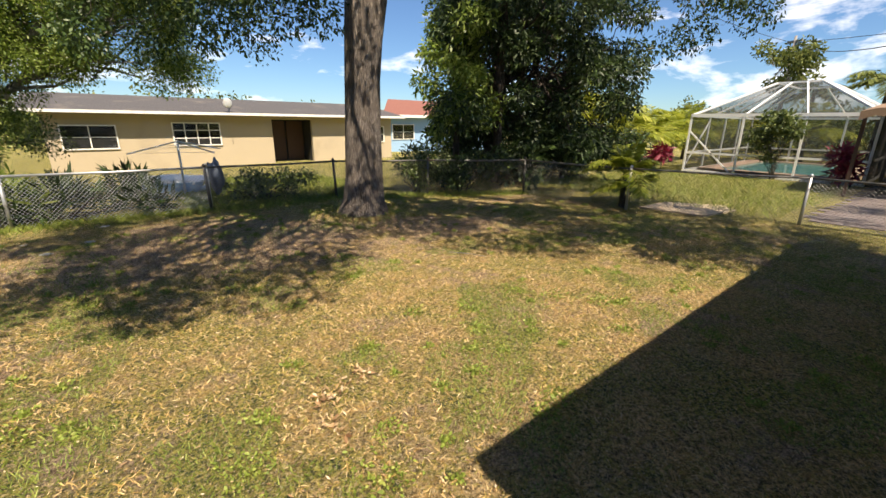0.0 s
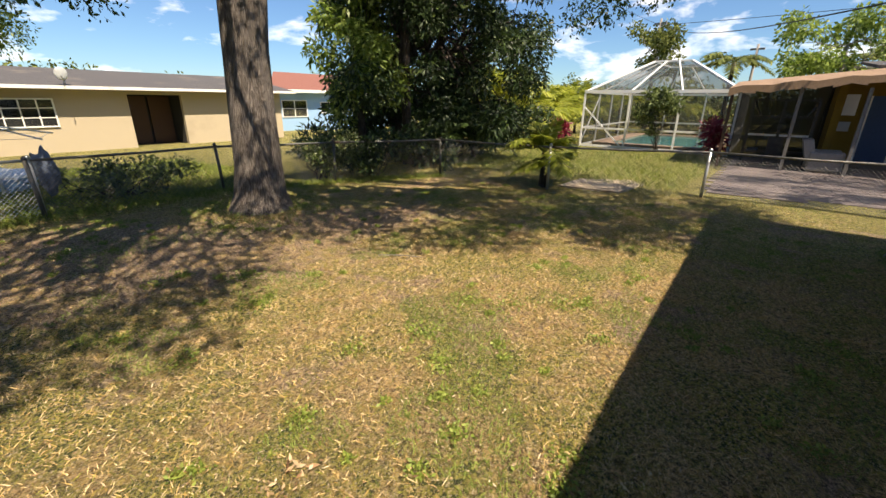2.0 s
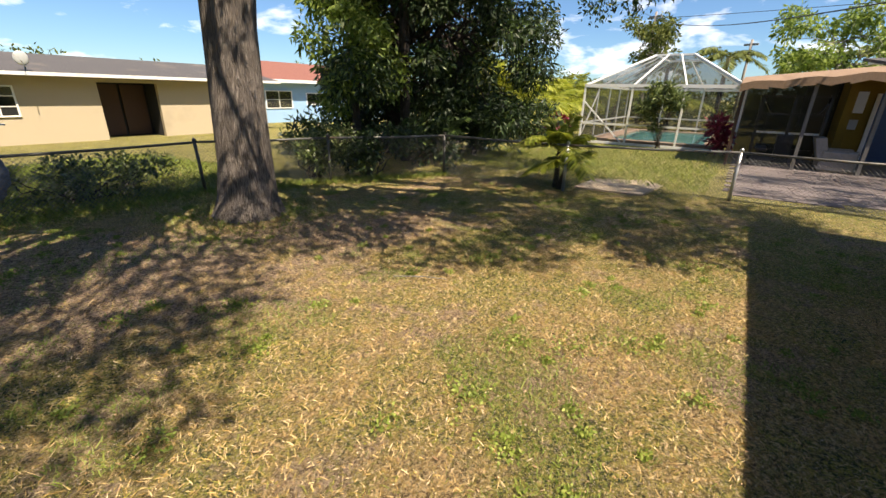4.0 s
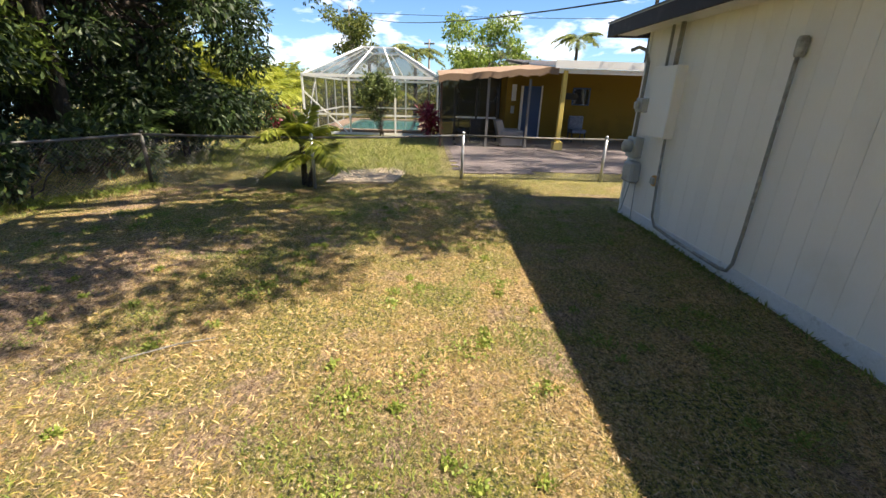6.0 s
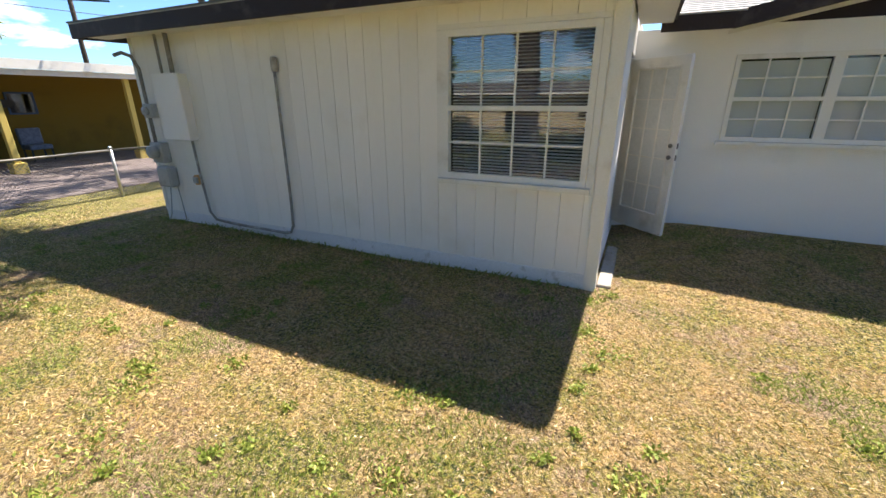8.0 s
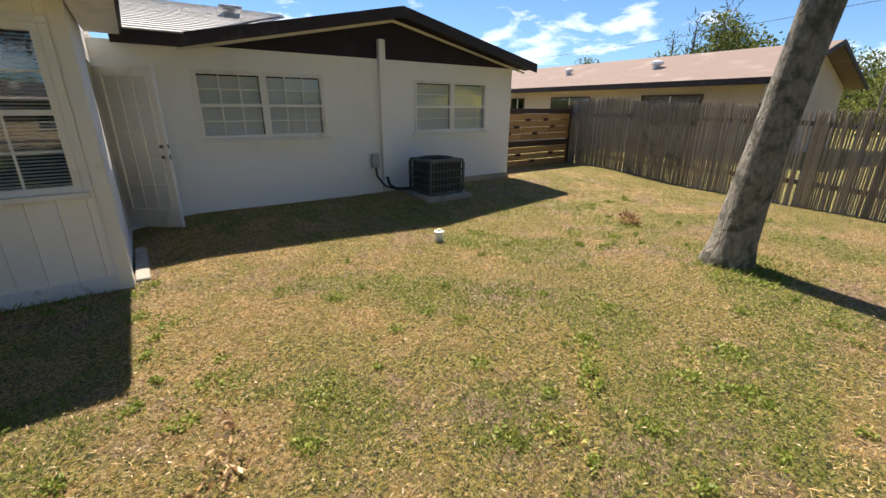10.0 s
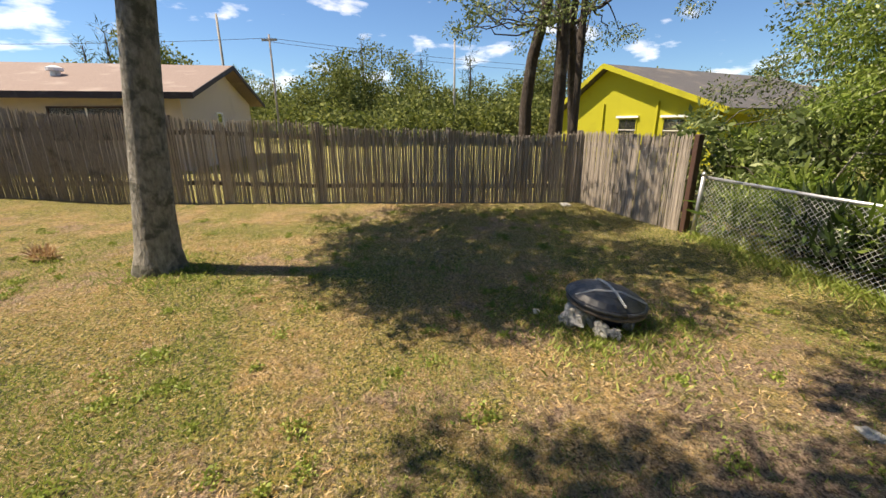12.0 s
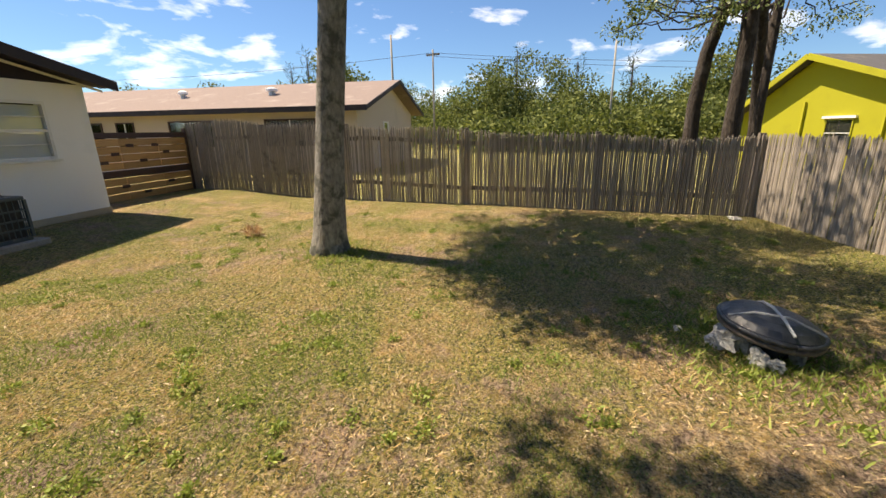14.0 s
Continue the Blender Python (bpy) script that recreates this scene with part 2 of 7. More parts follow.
M_SLAT = surface("weathered_reed", (0.20, 0.168, 0.14), (0.46, 0.40, 0.335), (0.11, 0.092, 0.08), 2.5, 30, 0.85, stretch=(6, 6, 0.35), bump=0.7, vary=0.32)
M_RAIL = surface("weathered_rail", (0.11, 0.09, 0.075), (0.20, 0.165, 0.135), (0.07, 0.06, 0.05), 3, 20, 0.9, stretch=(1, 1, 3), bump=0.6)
M_BARK = surface("grey_bark", (0.11, 0.088, 0.074), (0.33, 0.28, 0.24), (0.20, 0.165, 0.14), 2.5, 16, 0.95, sharp=0.12, stretch=(4.0, 4.0, 0.5), bump=1.0, dist=0.04)
M_BARKB = surface("mottled_bark", (0.15, 0.14, 0.12), (0.36, 0.34, 0.30), (0.10, 0.10, 0.08), 6, 20, 0.95, stretch=(1.3, 1.3, 0.6), bump=0.9, dist=0.02, stain=(0.5, 0.62))
M_BARKDARK = surface("dark_bark", (0.030, 0.022, 0.018), (0.075, 0.056, 0.045), (0.12, 0.10, 0.085), 3, 14, 0.95, stretch=(2, 2, 0.5), bump=1.0, dist=0.03)
M_TAN = surface("cream_stucco", (0.42, 0.35, 0.245), (0.49, 0.41, 0.29), (0.39, 0.325, 0.23), 0.6, 60, 0.9, bump=0.4)
M_BLUE = surface("blue_stucco", (0.25, 0.42, 0.62), (0.30, 0.48, 0.68), (0.22, 0.38, 0.56), 0.7, 50, 0.9, bump=0.3)
M_BEIGE = surface("beige_stucco", (0.48, 0.40, 0.33), (0.56, 0.47, 0.39), (0.45, 0.38, 0.31), 0.6, 50, 0.9, bump=0.3)
M_YELLOW = surface("yellow_green_paint", (0.31, 0.295, 0.008), (0.37, 0.35, 0.014), (0.26, 0.25, 0.010), 0.6, 40, 0.85, bump=0.3)
M_OCHRE = surface("ochre_paint", (0.19, 0.115, 0.010), (0.24, 0.145, 0.014), (0.16, 0.095, 0.010), 0.8, 40, 0.85, bump=0.3)
M_PALEOCHRE = surface("pale_ochre_paint", (0.56, 0.42, 0.10), (0.64, 0.50, 0.14), (0.50, 0.36, 0.09), 2, 40, 0.85, bump=0.2)
M_POSTGREY = surface("dull_post", (0.11, 0.105, 0.10), (0.16, 0.155, 0.15), fine=30, rough=0.7)
M_AWNING = surface("tan_awning", (0.21, 0.135, 0.085), (0.29, 0.195, 0.125), (0.17, 0.105, 0.065), 3, 25, 0.85, bump=0.3, stretch=(1, 3, 1))
M_PAVER = surface("mauve_paver", (0.105, 0.085, 0.085), (0.165, 0.135, 0.132), (0.08, 0.065, 0.065), 2, 40, 0.9, bump=0.5, vary=0.18)
M_POOL = surface("pool_water", (0.10, 0.42, 0.44), (0.16, 0.52, 0.52), rough=0.08, fine=6, bump=0.25)
M_DECK = surface("pool_deck", (0.52, 0.36, 0.27), (0.60, 0.44, 0.34), fine=30, rough=0.9)
M_SCREEN = screen_mat("cage_screen", (0.05, 0.055, 0.055), 0.45)
# nearly closed and black: the deep porch shade is in this colour
M_SHADESCREEN = screen_mat("shaded_porch_screen", (0.012, 0.014, 0.012), 0.95)
M_ALU = surface("white_aluminium", (0.76, 0.77, 0.77), (0.82, 0.83, 0.83), fine=30, rough=0.45, bump=0)
M_BLACK = surface("black_rubber", (0.018, 0.018, 0.02), (0.035, 0.035, 0.036), (0.07, 0.065, 0.06), 6, 40, 0.6, bump=0.3)
M_DRUM = surface("black_pond_tub", (0.022, 0.026, 0.032), (0.045, 0.050, 0.058), (0.11, 0.115, 0.12), 5, 30, 0.38, bump=0.3)
M_ROCK = surface("limestone", (0.42, 0.40, 0.36), (0.66, 0.64, 0.58), (0.22, 0.20, 0.17), 6, 25, 0.95, bump=1.0, dist=0.02)
M_PVC = surface("white_pvc", (0.74, 0.76, 0.70), (0.80, 0.82, 0.76), (0.55, 0.60, 0.45), 12, 40, 0.45, bump=0)
M_UPHOL = surface("pale_leather", (0.20, 0.19, 0.18), (0.26, 0.25, 0.24), fine=20, rough=0.6)
M_BLUEPAINT = surface("blue_door", (0.02, 0.055, 0.14), (0.03, 0.075, 0.18), fine=20, rough=0.5)
M_STEELDARK = surface("dark_machine", (0.02, 0.02, 0.022), (0.04, 0.04, 0.042), rough=0.4, metal=0.4)
M_TARP = surface("faded_tarp", (0.10, 0.13, 0.19), (0.20, 0.24, 0.31), fine=12, rough=0.8, bump=0.6)
M_WOODPOLE = surface("utility_pole_wood", (0.20, 0.185, 0.17), (0.29, 0.27, 0.25), fine=20, rough=0.9, stretch=(3, 3, 0.3))
M_CABLE = surface("black_cable", (0.015, 0.015, 0.015), (0.025, 0.025, 0.025), rough=0.6)
M_STRAW = leaf_mat("dry_leaf", [(0.0, (0.20, 0.10, 0.045)), (0.4, (0.42, 0.27, 0.14)), (0.8, (0.58, 0.42, 0.25)), (1.0, (0.74, 0.60, 0.42))], 0.15, 0.8)
M_BLADE = leaf_mat("grass_blade", [(0.0, (0.86, 0.66, 0.38)), (0.3, (0.70, 0.47, 0.20)), (0.55, (0.46, 0.28, 0.08)), (0.72, (0.36, 0.33, 0.06)), (0.88, (0.14, 0.17, 0.025)), (1.0, (0.07, 0.05, 0.018))], 0.2, 0.7)
M_WEED = leaf_mat("green_weed", [(0.0, (0.13, 0.18, 0.03)), (0.6, (0.24, 0.31, 0.05)), (1.0, (0.40, 0.44, 0.11))], 0.35, 0.6)
M_OAKLEAF = leaf_mat("oak_leaf", [(0.0, (0.025, 0.050, 0.014)), (0.6, (0.05, 0.095, 0.022)), (1.0, (0.10, 0.16, 0.04))], 0.3)
M_DARKLEAF = leaf_mat("dark_leaf", [(0.0, (0.012, 0.025, 0.008)), (0.6, (0.026, 0.052, 0.013)), (0.9, (0.055, 0.10, 0.022)), (1.0, (0.13, 0.18, 0.045))], 0.22, 0.55)
M_LIMELEAF = leaf_mat("lime_leaf", [(0.0, (0.07, 0.12, 0.016)), (0.5, (0.17, 0.25, 0.04)), (1.0, (0.36, 0.44, 0.12))], 0.5)
M_YELLEAF = leaf_mat("yellow_leaf", [(0.0, (0.16, 0.20, 0.02)), (0.6, (0.30, 0.34, 0.04)), (1.0, (0.45, 0.45, 0.09))], 0.45)
M_SHRUB = leaf_mat("shrub_leaf", [(0.0, (0.035, 0.055, 0.016)), (0.5, (0.11, 0.155, 0.045)), (0.9, (0.21, 0.26, 0.09)), (1.0, (0.34, 0.38, 0.18))], 0.35)
M_REDLEAF = leaf_mat("red_leaf", [(0.0, (0.14, 0.01, 0.03)), (1.0, (0.36, 0.03, 0.08))], 0.35)
M_FARLEAF = leaf_mat("wood_leaf", [(0.0, (0.045, 0.062, 0.012)), (0.5, (0.11, 0.14, 0.03)), (1.0, (0.22, 0.24, 0.065))], 0.3, 0.9)
M_PINE = leaf_mat("pine_leaf", [(0.0, (0.03, 0.055, 0.022)), (1.0, (0.08, 0.12, 0.05))], 0.2, 0.7)


# ---- mesh helpers ----
class Geo:
    """Vertices and faces gathered for one mesh."""

    def __init__(self):
        self.v, self.f = [], []

    def face(self, *pts):
        n = len(self.v)
        self.v += [tuple(p) for p in pts]
        self.f.append(tuple(range(n, n + len(pts))))
        return self

    def solid(self, bottom, top):
        """A closed body between two rings of equal count, both anticlockwise seen from the top ring's side."""
        n, k = len(self.v), len(bottom)
        self.v += [tuple(p) for p in bottom] + [tuple(p) for p in top]
        self.f.append(tuple(n + i for i in reversed(range(k))))
        self.f.append(tuple(n + k + i for i in range(k)))
        for i in range(k):
            j = (i + 1) % k
            self.f.append((n + i, n + j, n + k + j, n + k + i))
        return self

    def box(self, x0, x1, y0, y1, z0, z1, bev=0.0):
        if bev:
            b = bev
            def ring(z, e):
                return [(x0 + e, y0 + b, z), (x0 + b, y0 + e, z), (x1 - b, y0 + e, z), (x1 - e, y0 + b, z),
                        (x1 - e, y1 - b, z), (x1 - b, y1 - e, z), (x0 + b, y1 - e, z), (x0 + e, y1 - b, z)]
            rings = [ring(z0, b * 0.7), ring(z0 + b, 0), ring(z1 - b, 0), ring(z1, b * 0.7)]
            n = len(self.v)
            for r in rings:
                self.v += r
            self.f.append(tuple(n + i for i in reversed(range(8))))
            self.f.append(tuple(n + 24 + i for i in range(8)))
            for k in range(3):
                for i in range(8):
                    j = (i + 1) % 8
                    self.f.append((n + 8 * k + i, n + 8 * k + j, n + 8 * k + 8 + j, n + 8 * k + 8 + i))
            return self
        return self.solid([(x0, y0, z0), (x1, y0, z0), (x1, y1, z0), (x0, y1, z0)], [(x0, y0, z1), (x1, y0, z1), (x1, y1, z1), (x0, y1, z1)])

    def bar(self, a, b, w, h=None, up=(0, 0, 1)):
        """A rectangular bar from a to b, w wide, h high."""
        a, b = Vector(a), Vector(b)
        d = (b - a).normalized()
        s = d.cross(Vector(up))
        s = (s if s.length > 1e-4 else d.cross(Vector((1, 0, 0)))).normalized()
        u = s.cross(d)
        s, u = s * w / 2, u * (h or w) / 2
        q = [-s - u, s - u, s + u, -s + u]
        return self.solid([b + p for p in reversed(q)], [a + p for p in reversed(q)])

    def tube(self, pts, radii, n=8, cap=True):
        pts = [Vector(p) for p in pts]
        base = len(self.v)
        side = None
        for i, p in enumerate(pts):
            d = (pts[min(i + 1, len(pts) - 1)] - pts[max(i - 1, 0)]).normalized()
            if side is None:
                side = d.cross(Vector((0.13, 0.97, 0.2))).normalized()
            side = (side - d * side.dot(d)).normalized()
            other = d.cross(side)
            r = radii[i] if hasattr(radii, "__len__") else radii
            for k in range(n):
                a = 2 * math.pi * k / n
                self.v.append(tuple(p + (side * math.cos(a) + other * math.sin(a)) * r))
        for i in range(len(pts) - 1):
            for k in range(n):
                j = (k + 1) % n
                o = base + i * n
                self.f.append((o + k, o + j, o + n + j, o + n + k))
        if cap:
            self.f.append(tuple(base + k for k in reversed(range(n))))
            self.f.append(tuple(base + (len(pts) - 1) * n + k for k in range(n)))
        return self

    def lump(self, c, r, seed=0, n=10, m=7, rough=0.25):
        """A rounded uneven body."""
        base = len(self.v)
        off = Vector((seed * 3.1, seed * 1.7, seed * 2.3))
        for i in range(m + 1):
            th = math.pi * i / m
            for k in range(n):
                a = 2 * math.pi * k / n
                d = Vector((math.sin(th) * math.cos(a), math.sin(th) * math.sin(a), math.cos(th)))
                s = 1 + rough * noise.noise(d * 1.6 + off) * 1.6
                self.v.append((c[0] + d.x * r[0] * s, c[1] + d.y * r[1] * s, c[2] + d.z * r[2] * s))
        for i in range(m):
            for k in range(n):
                j = (k + 1) % n
                o = base + i * n
                self.f.append((o + k, o + n + k, o + n + j, o + j))
        return self


def mesh_of(name, geo, mat, smooth=False, inv=None):
    me = bpy.data.meshes.new(name)
    vs = geo.v
    if inv is not None:
        vs = [tuple(inv @ Vector(p)) for p in vs]
    me.from_pydata(vs, [], geo.f)
    me.materials.append(mat)
    if smooth:
        me.polygons.foreach_set("use_smooth", [True] * len(me.polygons))
    me.update()
    return me


def thing(name, base, label, category, group="", kind="", rz=0.0):
    ob = new(name)
    ob.empty_display_size = 0.2
    ob.matrix_basis = pose(*base, 0, 0, rz)
    return tagged(ob, label, category, group, kind)


def root_of(ob):
    while ob.parent:
        ob = ob.parent
    return ob


def part(name, geo, mat, parent, label="", smooth=False, local=False, kind=""):
    """One mesh under a thing or a part; its points are in the world unless local."""
    inv = None if local else root_of(parent).matrix_basis.inverted()
    ob = new(name, mesh_of(name, geo, mat, smooth, inv))
    ob.parent = parent
    if label or kind:
        tagged(ob, label, "", "", kind)
    return ob


def solo(name, geo, mat, label, category, group="", kind="", smooth=False):
    """A thing that is one mesh, with its origin at its base."""
    vs = np.array(geo.v)
    base = Vector((*(vs.min(0)[:2] + vs.max(0)[:2]) / 2, vs[:, 2].min()))
    ob = new(name, mesh_of(name, geo, mat, smooth, Matrix.Translation(-base)))
    ob.location = base
    return tagged(ob, label, category, group, kind)


def piece(name, me, parent, m):
    """One of many alike pieces that share a mesh; m in the world."""
    ob = new(name, me)
    ob.parent = parent
    ob.matrix_basis = root_of(parent).matrix_basis.inverted() @ m
    return ob


def smoothstep(a, b, x):
    t = min(1.0, max(0.0, (x - a) / (b - a)))
    return t * t * (3 - 2 * t)


def gz(x, y):
    """Height of the ground."""
    z = 0.13 * smoothstep(0.3, -2.0, y) * smoothstep(0.2, -0.8, x) * smoothstep(-16, -9, x)
    z -= 0.30 * smoothstep(11.0, 21.0, y)
    z -= 0.19 * smoothstep(9.0, 14.0, x) * smoothstep(21.0, 11.0, y)
    z += 0.018 * noise.noise(Vector((x * 0.7, y * 0.7, 0))) * smoothstep(40, 20, abs(x) + abs(y))
    return z


# ---- ground ----
def build_ground():
    g = Geo()
    def axis(lo, hi, fine_lo, fine_hi, step):
        a = list(np.arange(fine_lo, fine_hi + 1e-6, step))
        far_lo = [fine_lo - 4 * 1.6 ** k for k in range(12) if fine_lo - 4 * 1.6 ** k > lo]
        far_hi = [fine_hi + 4 * 1.6 ** k for k in range(12) if fine_hi + 4 * 1.6 ** k < hi]
        return [lo] + far_lo[::-1] + a + far_hi + [hi]
    xs, ys = axis(-900, 900, -12, 20, 0.4), axis(-900, 900, -6, 24, 0.4)
    for y in ys:
        for x in xs:
            g.v.append((x, y, gz(x, y)))
    w = len(xs)
    for j in range(len(ys) - 1):
        for i in range(w - 1):
            g.f.append((j * w + i, j * w + i + 1, (j + 1) * w + i + 1, (j + 1) * w + i))
    ob = new("ground", mesh_of("ground", g, M_GROUND, True))
    tagged(ob, "dry patchy lawn with straw, bare soil and green weeds", "ground", kind="structure")


build_ground()


# ---- windows ----
def window_unit(parent, o, ax, width, z0, z1, cols, rows, mullion=False, blind=True, glass=M_PANE, frame_w=0.05, depth=0.06, sill=True, out=(0, 1, 0), shut=0.006):
    """A framed window on a wall. o: its lower corner, ax: the way along the wall, out: the way out of the wall."""
    ax, out, o = Vector(ax), Vector(out), Vector(o)
    def at(u, z, d):
        p = o + ax * u + out * d
        return (p.x, p.y, z)
    def slab(g, u0, u1, za, zb, d0, d1):
        g.solid([at(u0, za, d0), at(u1, za, d0), at(u1, za, d1), at(u0, za, d1)], [at(u0, zb, d0), at(u1, zb, d0), at(u1, zb, d1), at(u0, zb, d1)])
    f = Geo()
    slab(f, 0, width, z1 - frame_w, z1, -0.05, 0.02)
    slab(f, 0, width, z0, z0 + frame_w, -0.05, 0.02)
    slab(f, 0, frame_w, z0 + frame_w, z1 - frame_w, -0.05, 0.02)
    slab(f, width - frame_w, width, z0 + frame_w, z1 - frame_w, -0.05, 0.02)
    frame_ob = part("window_frame", f, M_TRIM, parent)
    if sill:
        s = Geo()
        slab(s, -0.04, width + 0.04, z0 - 0.045, z0 - 0.002, -0.02, 0.07)
        part("window_sill", s, M_TRIM, parent)
    units = [(frame_w, width - frame_w)]
    if mullion:
        mid = width / 2
        g = Geo()
        slab(g, mid - 0.05, mid + 0.05, z0 + frame_w, z1 - frame_w, -0.04, 0.016)
        part("mullion", g, M_TRIM, parent)
        units = [(frame_w, mid - 0.05), (mid + 0.05, width - frame_w)]
    zm = (z0 + z1) / 2
    for u0, u1 in units:
        g = Geo()
        slab(g, u0, u1, zm - 0.022, zm + 0.022, -0.035, 0.012)
        part("meeting_rail", g, M_TRIM, parent)
        for c in range(1, cols):
            u = u0 + (u1 - u0) * c / cols
            g = Geo()
            slab(g, u - 0.009, u + 0.009, z0 + frame_w, zm - 0.022, -0.03, -0.012)
            slab(g, u - 0.009, u + 0.009, zm + 0.022, z1 - frame_w, -0.03, -0.012)
            part("muntin", g, M_TRIM, parent)
        for za, zb in ((z0 + frame_w, zm - 0.022), (zm + 0.022, z1 - frame_w)):
            for r in range(1, rows // 2):
                z = za + (zb - za) * r / (rows // 2)
                g = Geo()
                slab(g, u0, u1, z - 0.009, z + 0.009, -0.028, -0.01)
                part("muntin", g, M_TRIM, parent)
            g = Geo()
            g.face(at(u0, za, -0.026), at(u1, za, -0.026), at(u1, zb, -0.026), at(u0, zb, -0.026))
            pane = part("pane", g, glass, parent)
            pane.visible_shadow = False
        if blind:
            bl = Geo()
            n = int((z1 - z0 - 2 * frame_w) / 0.028)
            for k in range(n):
                z = z0 + frame_w + 0.012 + k * 0.028
                a, b = (-0.085, -0.062) if shut < 0.01 else (-0.052, -0.040)
                bl.face(at(u0 + 0.01, z + shut, a), at(u1 - 0.01, z + shut, a), at(u1 - 0.01, z - shut, b), at(u0 + 0.01, z - shut, b))
            part("blind", bl, M_BLIND, parent, "closed white slatted blind", kind="stuff")
    # shallow near-black box; its colour stands in for the room's shade
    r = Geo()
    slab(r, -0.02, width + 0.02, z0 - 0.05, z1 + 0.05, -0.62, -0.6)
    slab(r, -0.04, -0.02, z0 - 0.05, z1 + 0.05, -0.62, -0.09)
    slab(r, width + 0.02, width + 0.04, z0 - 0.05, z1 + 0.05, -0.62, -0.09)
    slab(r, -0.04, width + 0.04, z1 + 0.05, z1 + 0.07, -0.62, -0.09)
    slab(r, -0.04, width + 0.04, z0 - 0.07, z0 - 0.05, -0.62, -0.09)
    part("unlit_room_box", r, M_UNLIT, parent)
    return frame_ob


def wall_with_holes(name, along, a0, a1, c0, c1, z0, z1, holes, mat, label):
    """A wall along x or y, from a0 to a1, thick from c0 to c1, with openings (u0, u1, z0, z1)."""
    us = sorted({a0, a1, *[h[0] for h in holes], *[h[1] for h in holes]})
    zs = sorted({z0, z1, *[h[2] for h in holes], *[h[3] for h in holes]})
    g = Geo()
    for u, v in zip(us, us[1:]):
        for za, zb in zip(zs, zs[1:]):
            if any(h[0] <= u and v <= h[1] and h[2] <= za and zb <= h[3] for h in holes):
                continue
            g.box(u, v, c0, c1, za, zb) if along == "x" else g.box(c0, c1, u, v, za, zb)
    me = mesh_of(name, g, mat)
    bm = bmesh.new()
    bm.from_mesh(me)
    bmesh.ops.remove_doubles(bm, verts=bm.verts, dist=0.0005)
    seen = {}
    for f in bm.faces:
        seen.setdefault(tuple(sorted(v.index for v in f.verts)), []).append(f)
    bmesh.ops.delete(bm, geom=[f for fs in seen.values() if len(fs) > 1 for f in fs], context="FACES")
    bm.to_mesh(me)
    bm.free()
    return tagged(new(name, me), label, "wall", kind="structure")


# ---- the house ----
WIN_A = (0.16, 1.50, 0.94, 2.23)      # addition
WIN_B = (-2.88, -1.05, 1.19, 2.12)    # house, large
WIN_C = (-6.35, -4.61, 1.19, 2.11)    # house, small
HY = -2.29

wall_add = wall_with_holes("wall_addition", "x", 0.0, 6.02, -0.14, -0.022, 0.0, 2.46, [WIN_A], M_GROOVE, "framed wall of the white addition behind its grooved boards")
wall_with_holes("wall_side", "y", HY, -0.14, 0.0, 0.12, 0.0, 2.5, [(-2.27, -1.46, 0.1, 2.13)], M_STUCCO, "white stucco side wall with an open doorway")
wall_with_holes("wall_house", "x", -7.07, 0.12, HY - 0.2, HY, -0.1, 2.42, [WIN_B, WIN_C], M_STUCCO, "white stucco wall of the house")
wall_with_holes("wall_house_end", "y", -12.0, HY - 0.2, -7.07, -6.87, -0.1, 2.42, [], M_STUCCO, "white stucco end wall of the house")
wall_with_holes("wall_addition_end", "y", -12.0, -0.14, 5.88, 6.02, 0.0, 2.46, [], M_SIDING, "white end wall of the addition")
wall_with_holes("wall_back", "x", -7.07, 6.02, -12.2, -12.0, 0.0, 2.46, [], M_STUCCO, "white back wall of the house")
ceil = Geo().box(-7.0, 6.0, -12.0, HY - 0.2, 2.40, 2.44).box(0.12, 5.88, HY - 0.2, -0.14, 2.40, 2.44)
tagged(new("ceiling", mesh_of("ceiling", ceil, M_STUCCO)), "plain white ceiling", "ceiling", kind="structure")
flo = Geo().box(-6.87, 5.88, -12.0, HY - 0.2, 0.02, 0.1).box(0.12, 5.88, HY - 0.2, -0.14, 0.02, 0.1)
tagged(new("floor", mesh_of("floor", flo, M_CONC)), "bare concrete floor inside the house", "floor", kind="structure")

# grooved boards of the addition, 0.2 m each
for i in range(31):
    x0, x1 = i * 0.2 - 0.04, i * 0.2 + 0.16
    x0, x1 = max(x0, 0.085) + 0.0016, min(x1, 6.02) - 0.0016
    if x1 - x0 < 0.03:
        continue
    spans = [(0.14, 2.46)]
    if x1 > WIN_A[0] and x0 < WIN_A[1]:
        if x0 >= WIN_A[0] and x1 <= WIN_A[1]:
            spans = [(0.14, WIN_A[2]), (WIN_A[3], 2.46)]
        elif x0 < WIN_A[0]:
            spans = [(0.14, WIN_A[2] - 0.03), (WIN_A[3], 2.46)] if x1 > WIN_A[0] + 0.1 else spans
            x1 = min(x1, WIN_A[0]) if len(spans) == 1 else x1
        else:
            spans = [(0.14, WIN_A[2]), (WIN_A[3], 2.46)] if x0 < WIN_A[1] - 0.1 else spans
            x0 = max(x0, WIN_A[1]) if len(spans) == 1 else x0
    for za, zb in spans:
        b = part("board", Geo().box(x0, x1, -0.0215, 0.0, za, zb), M_SIDING, wall_add)
curb = new("curb", mesh_of("curb", Geo().box(0.0, 6.04, -0.02, 0.012, -0.05, 0.145, 0.006), M_CURB))
tagged(curb, "white painted concrete footing, chipped and dirty along the grass", "baseboard", kind="structure")
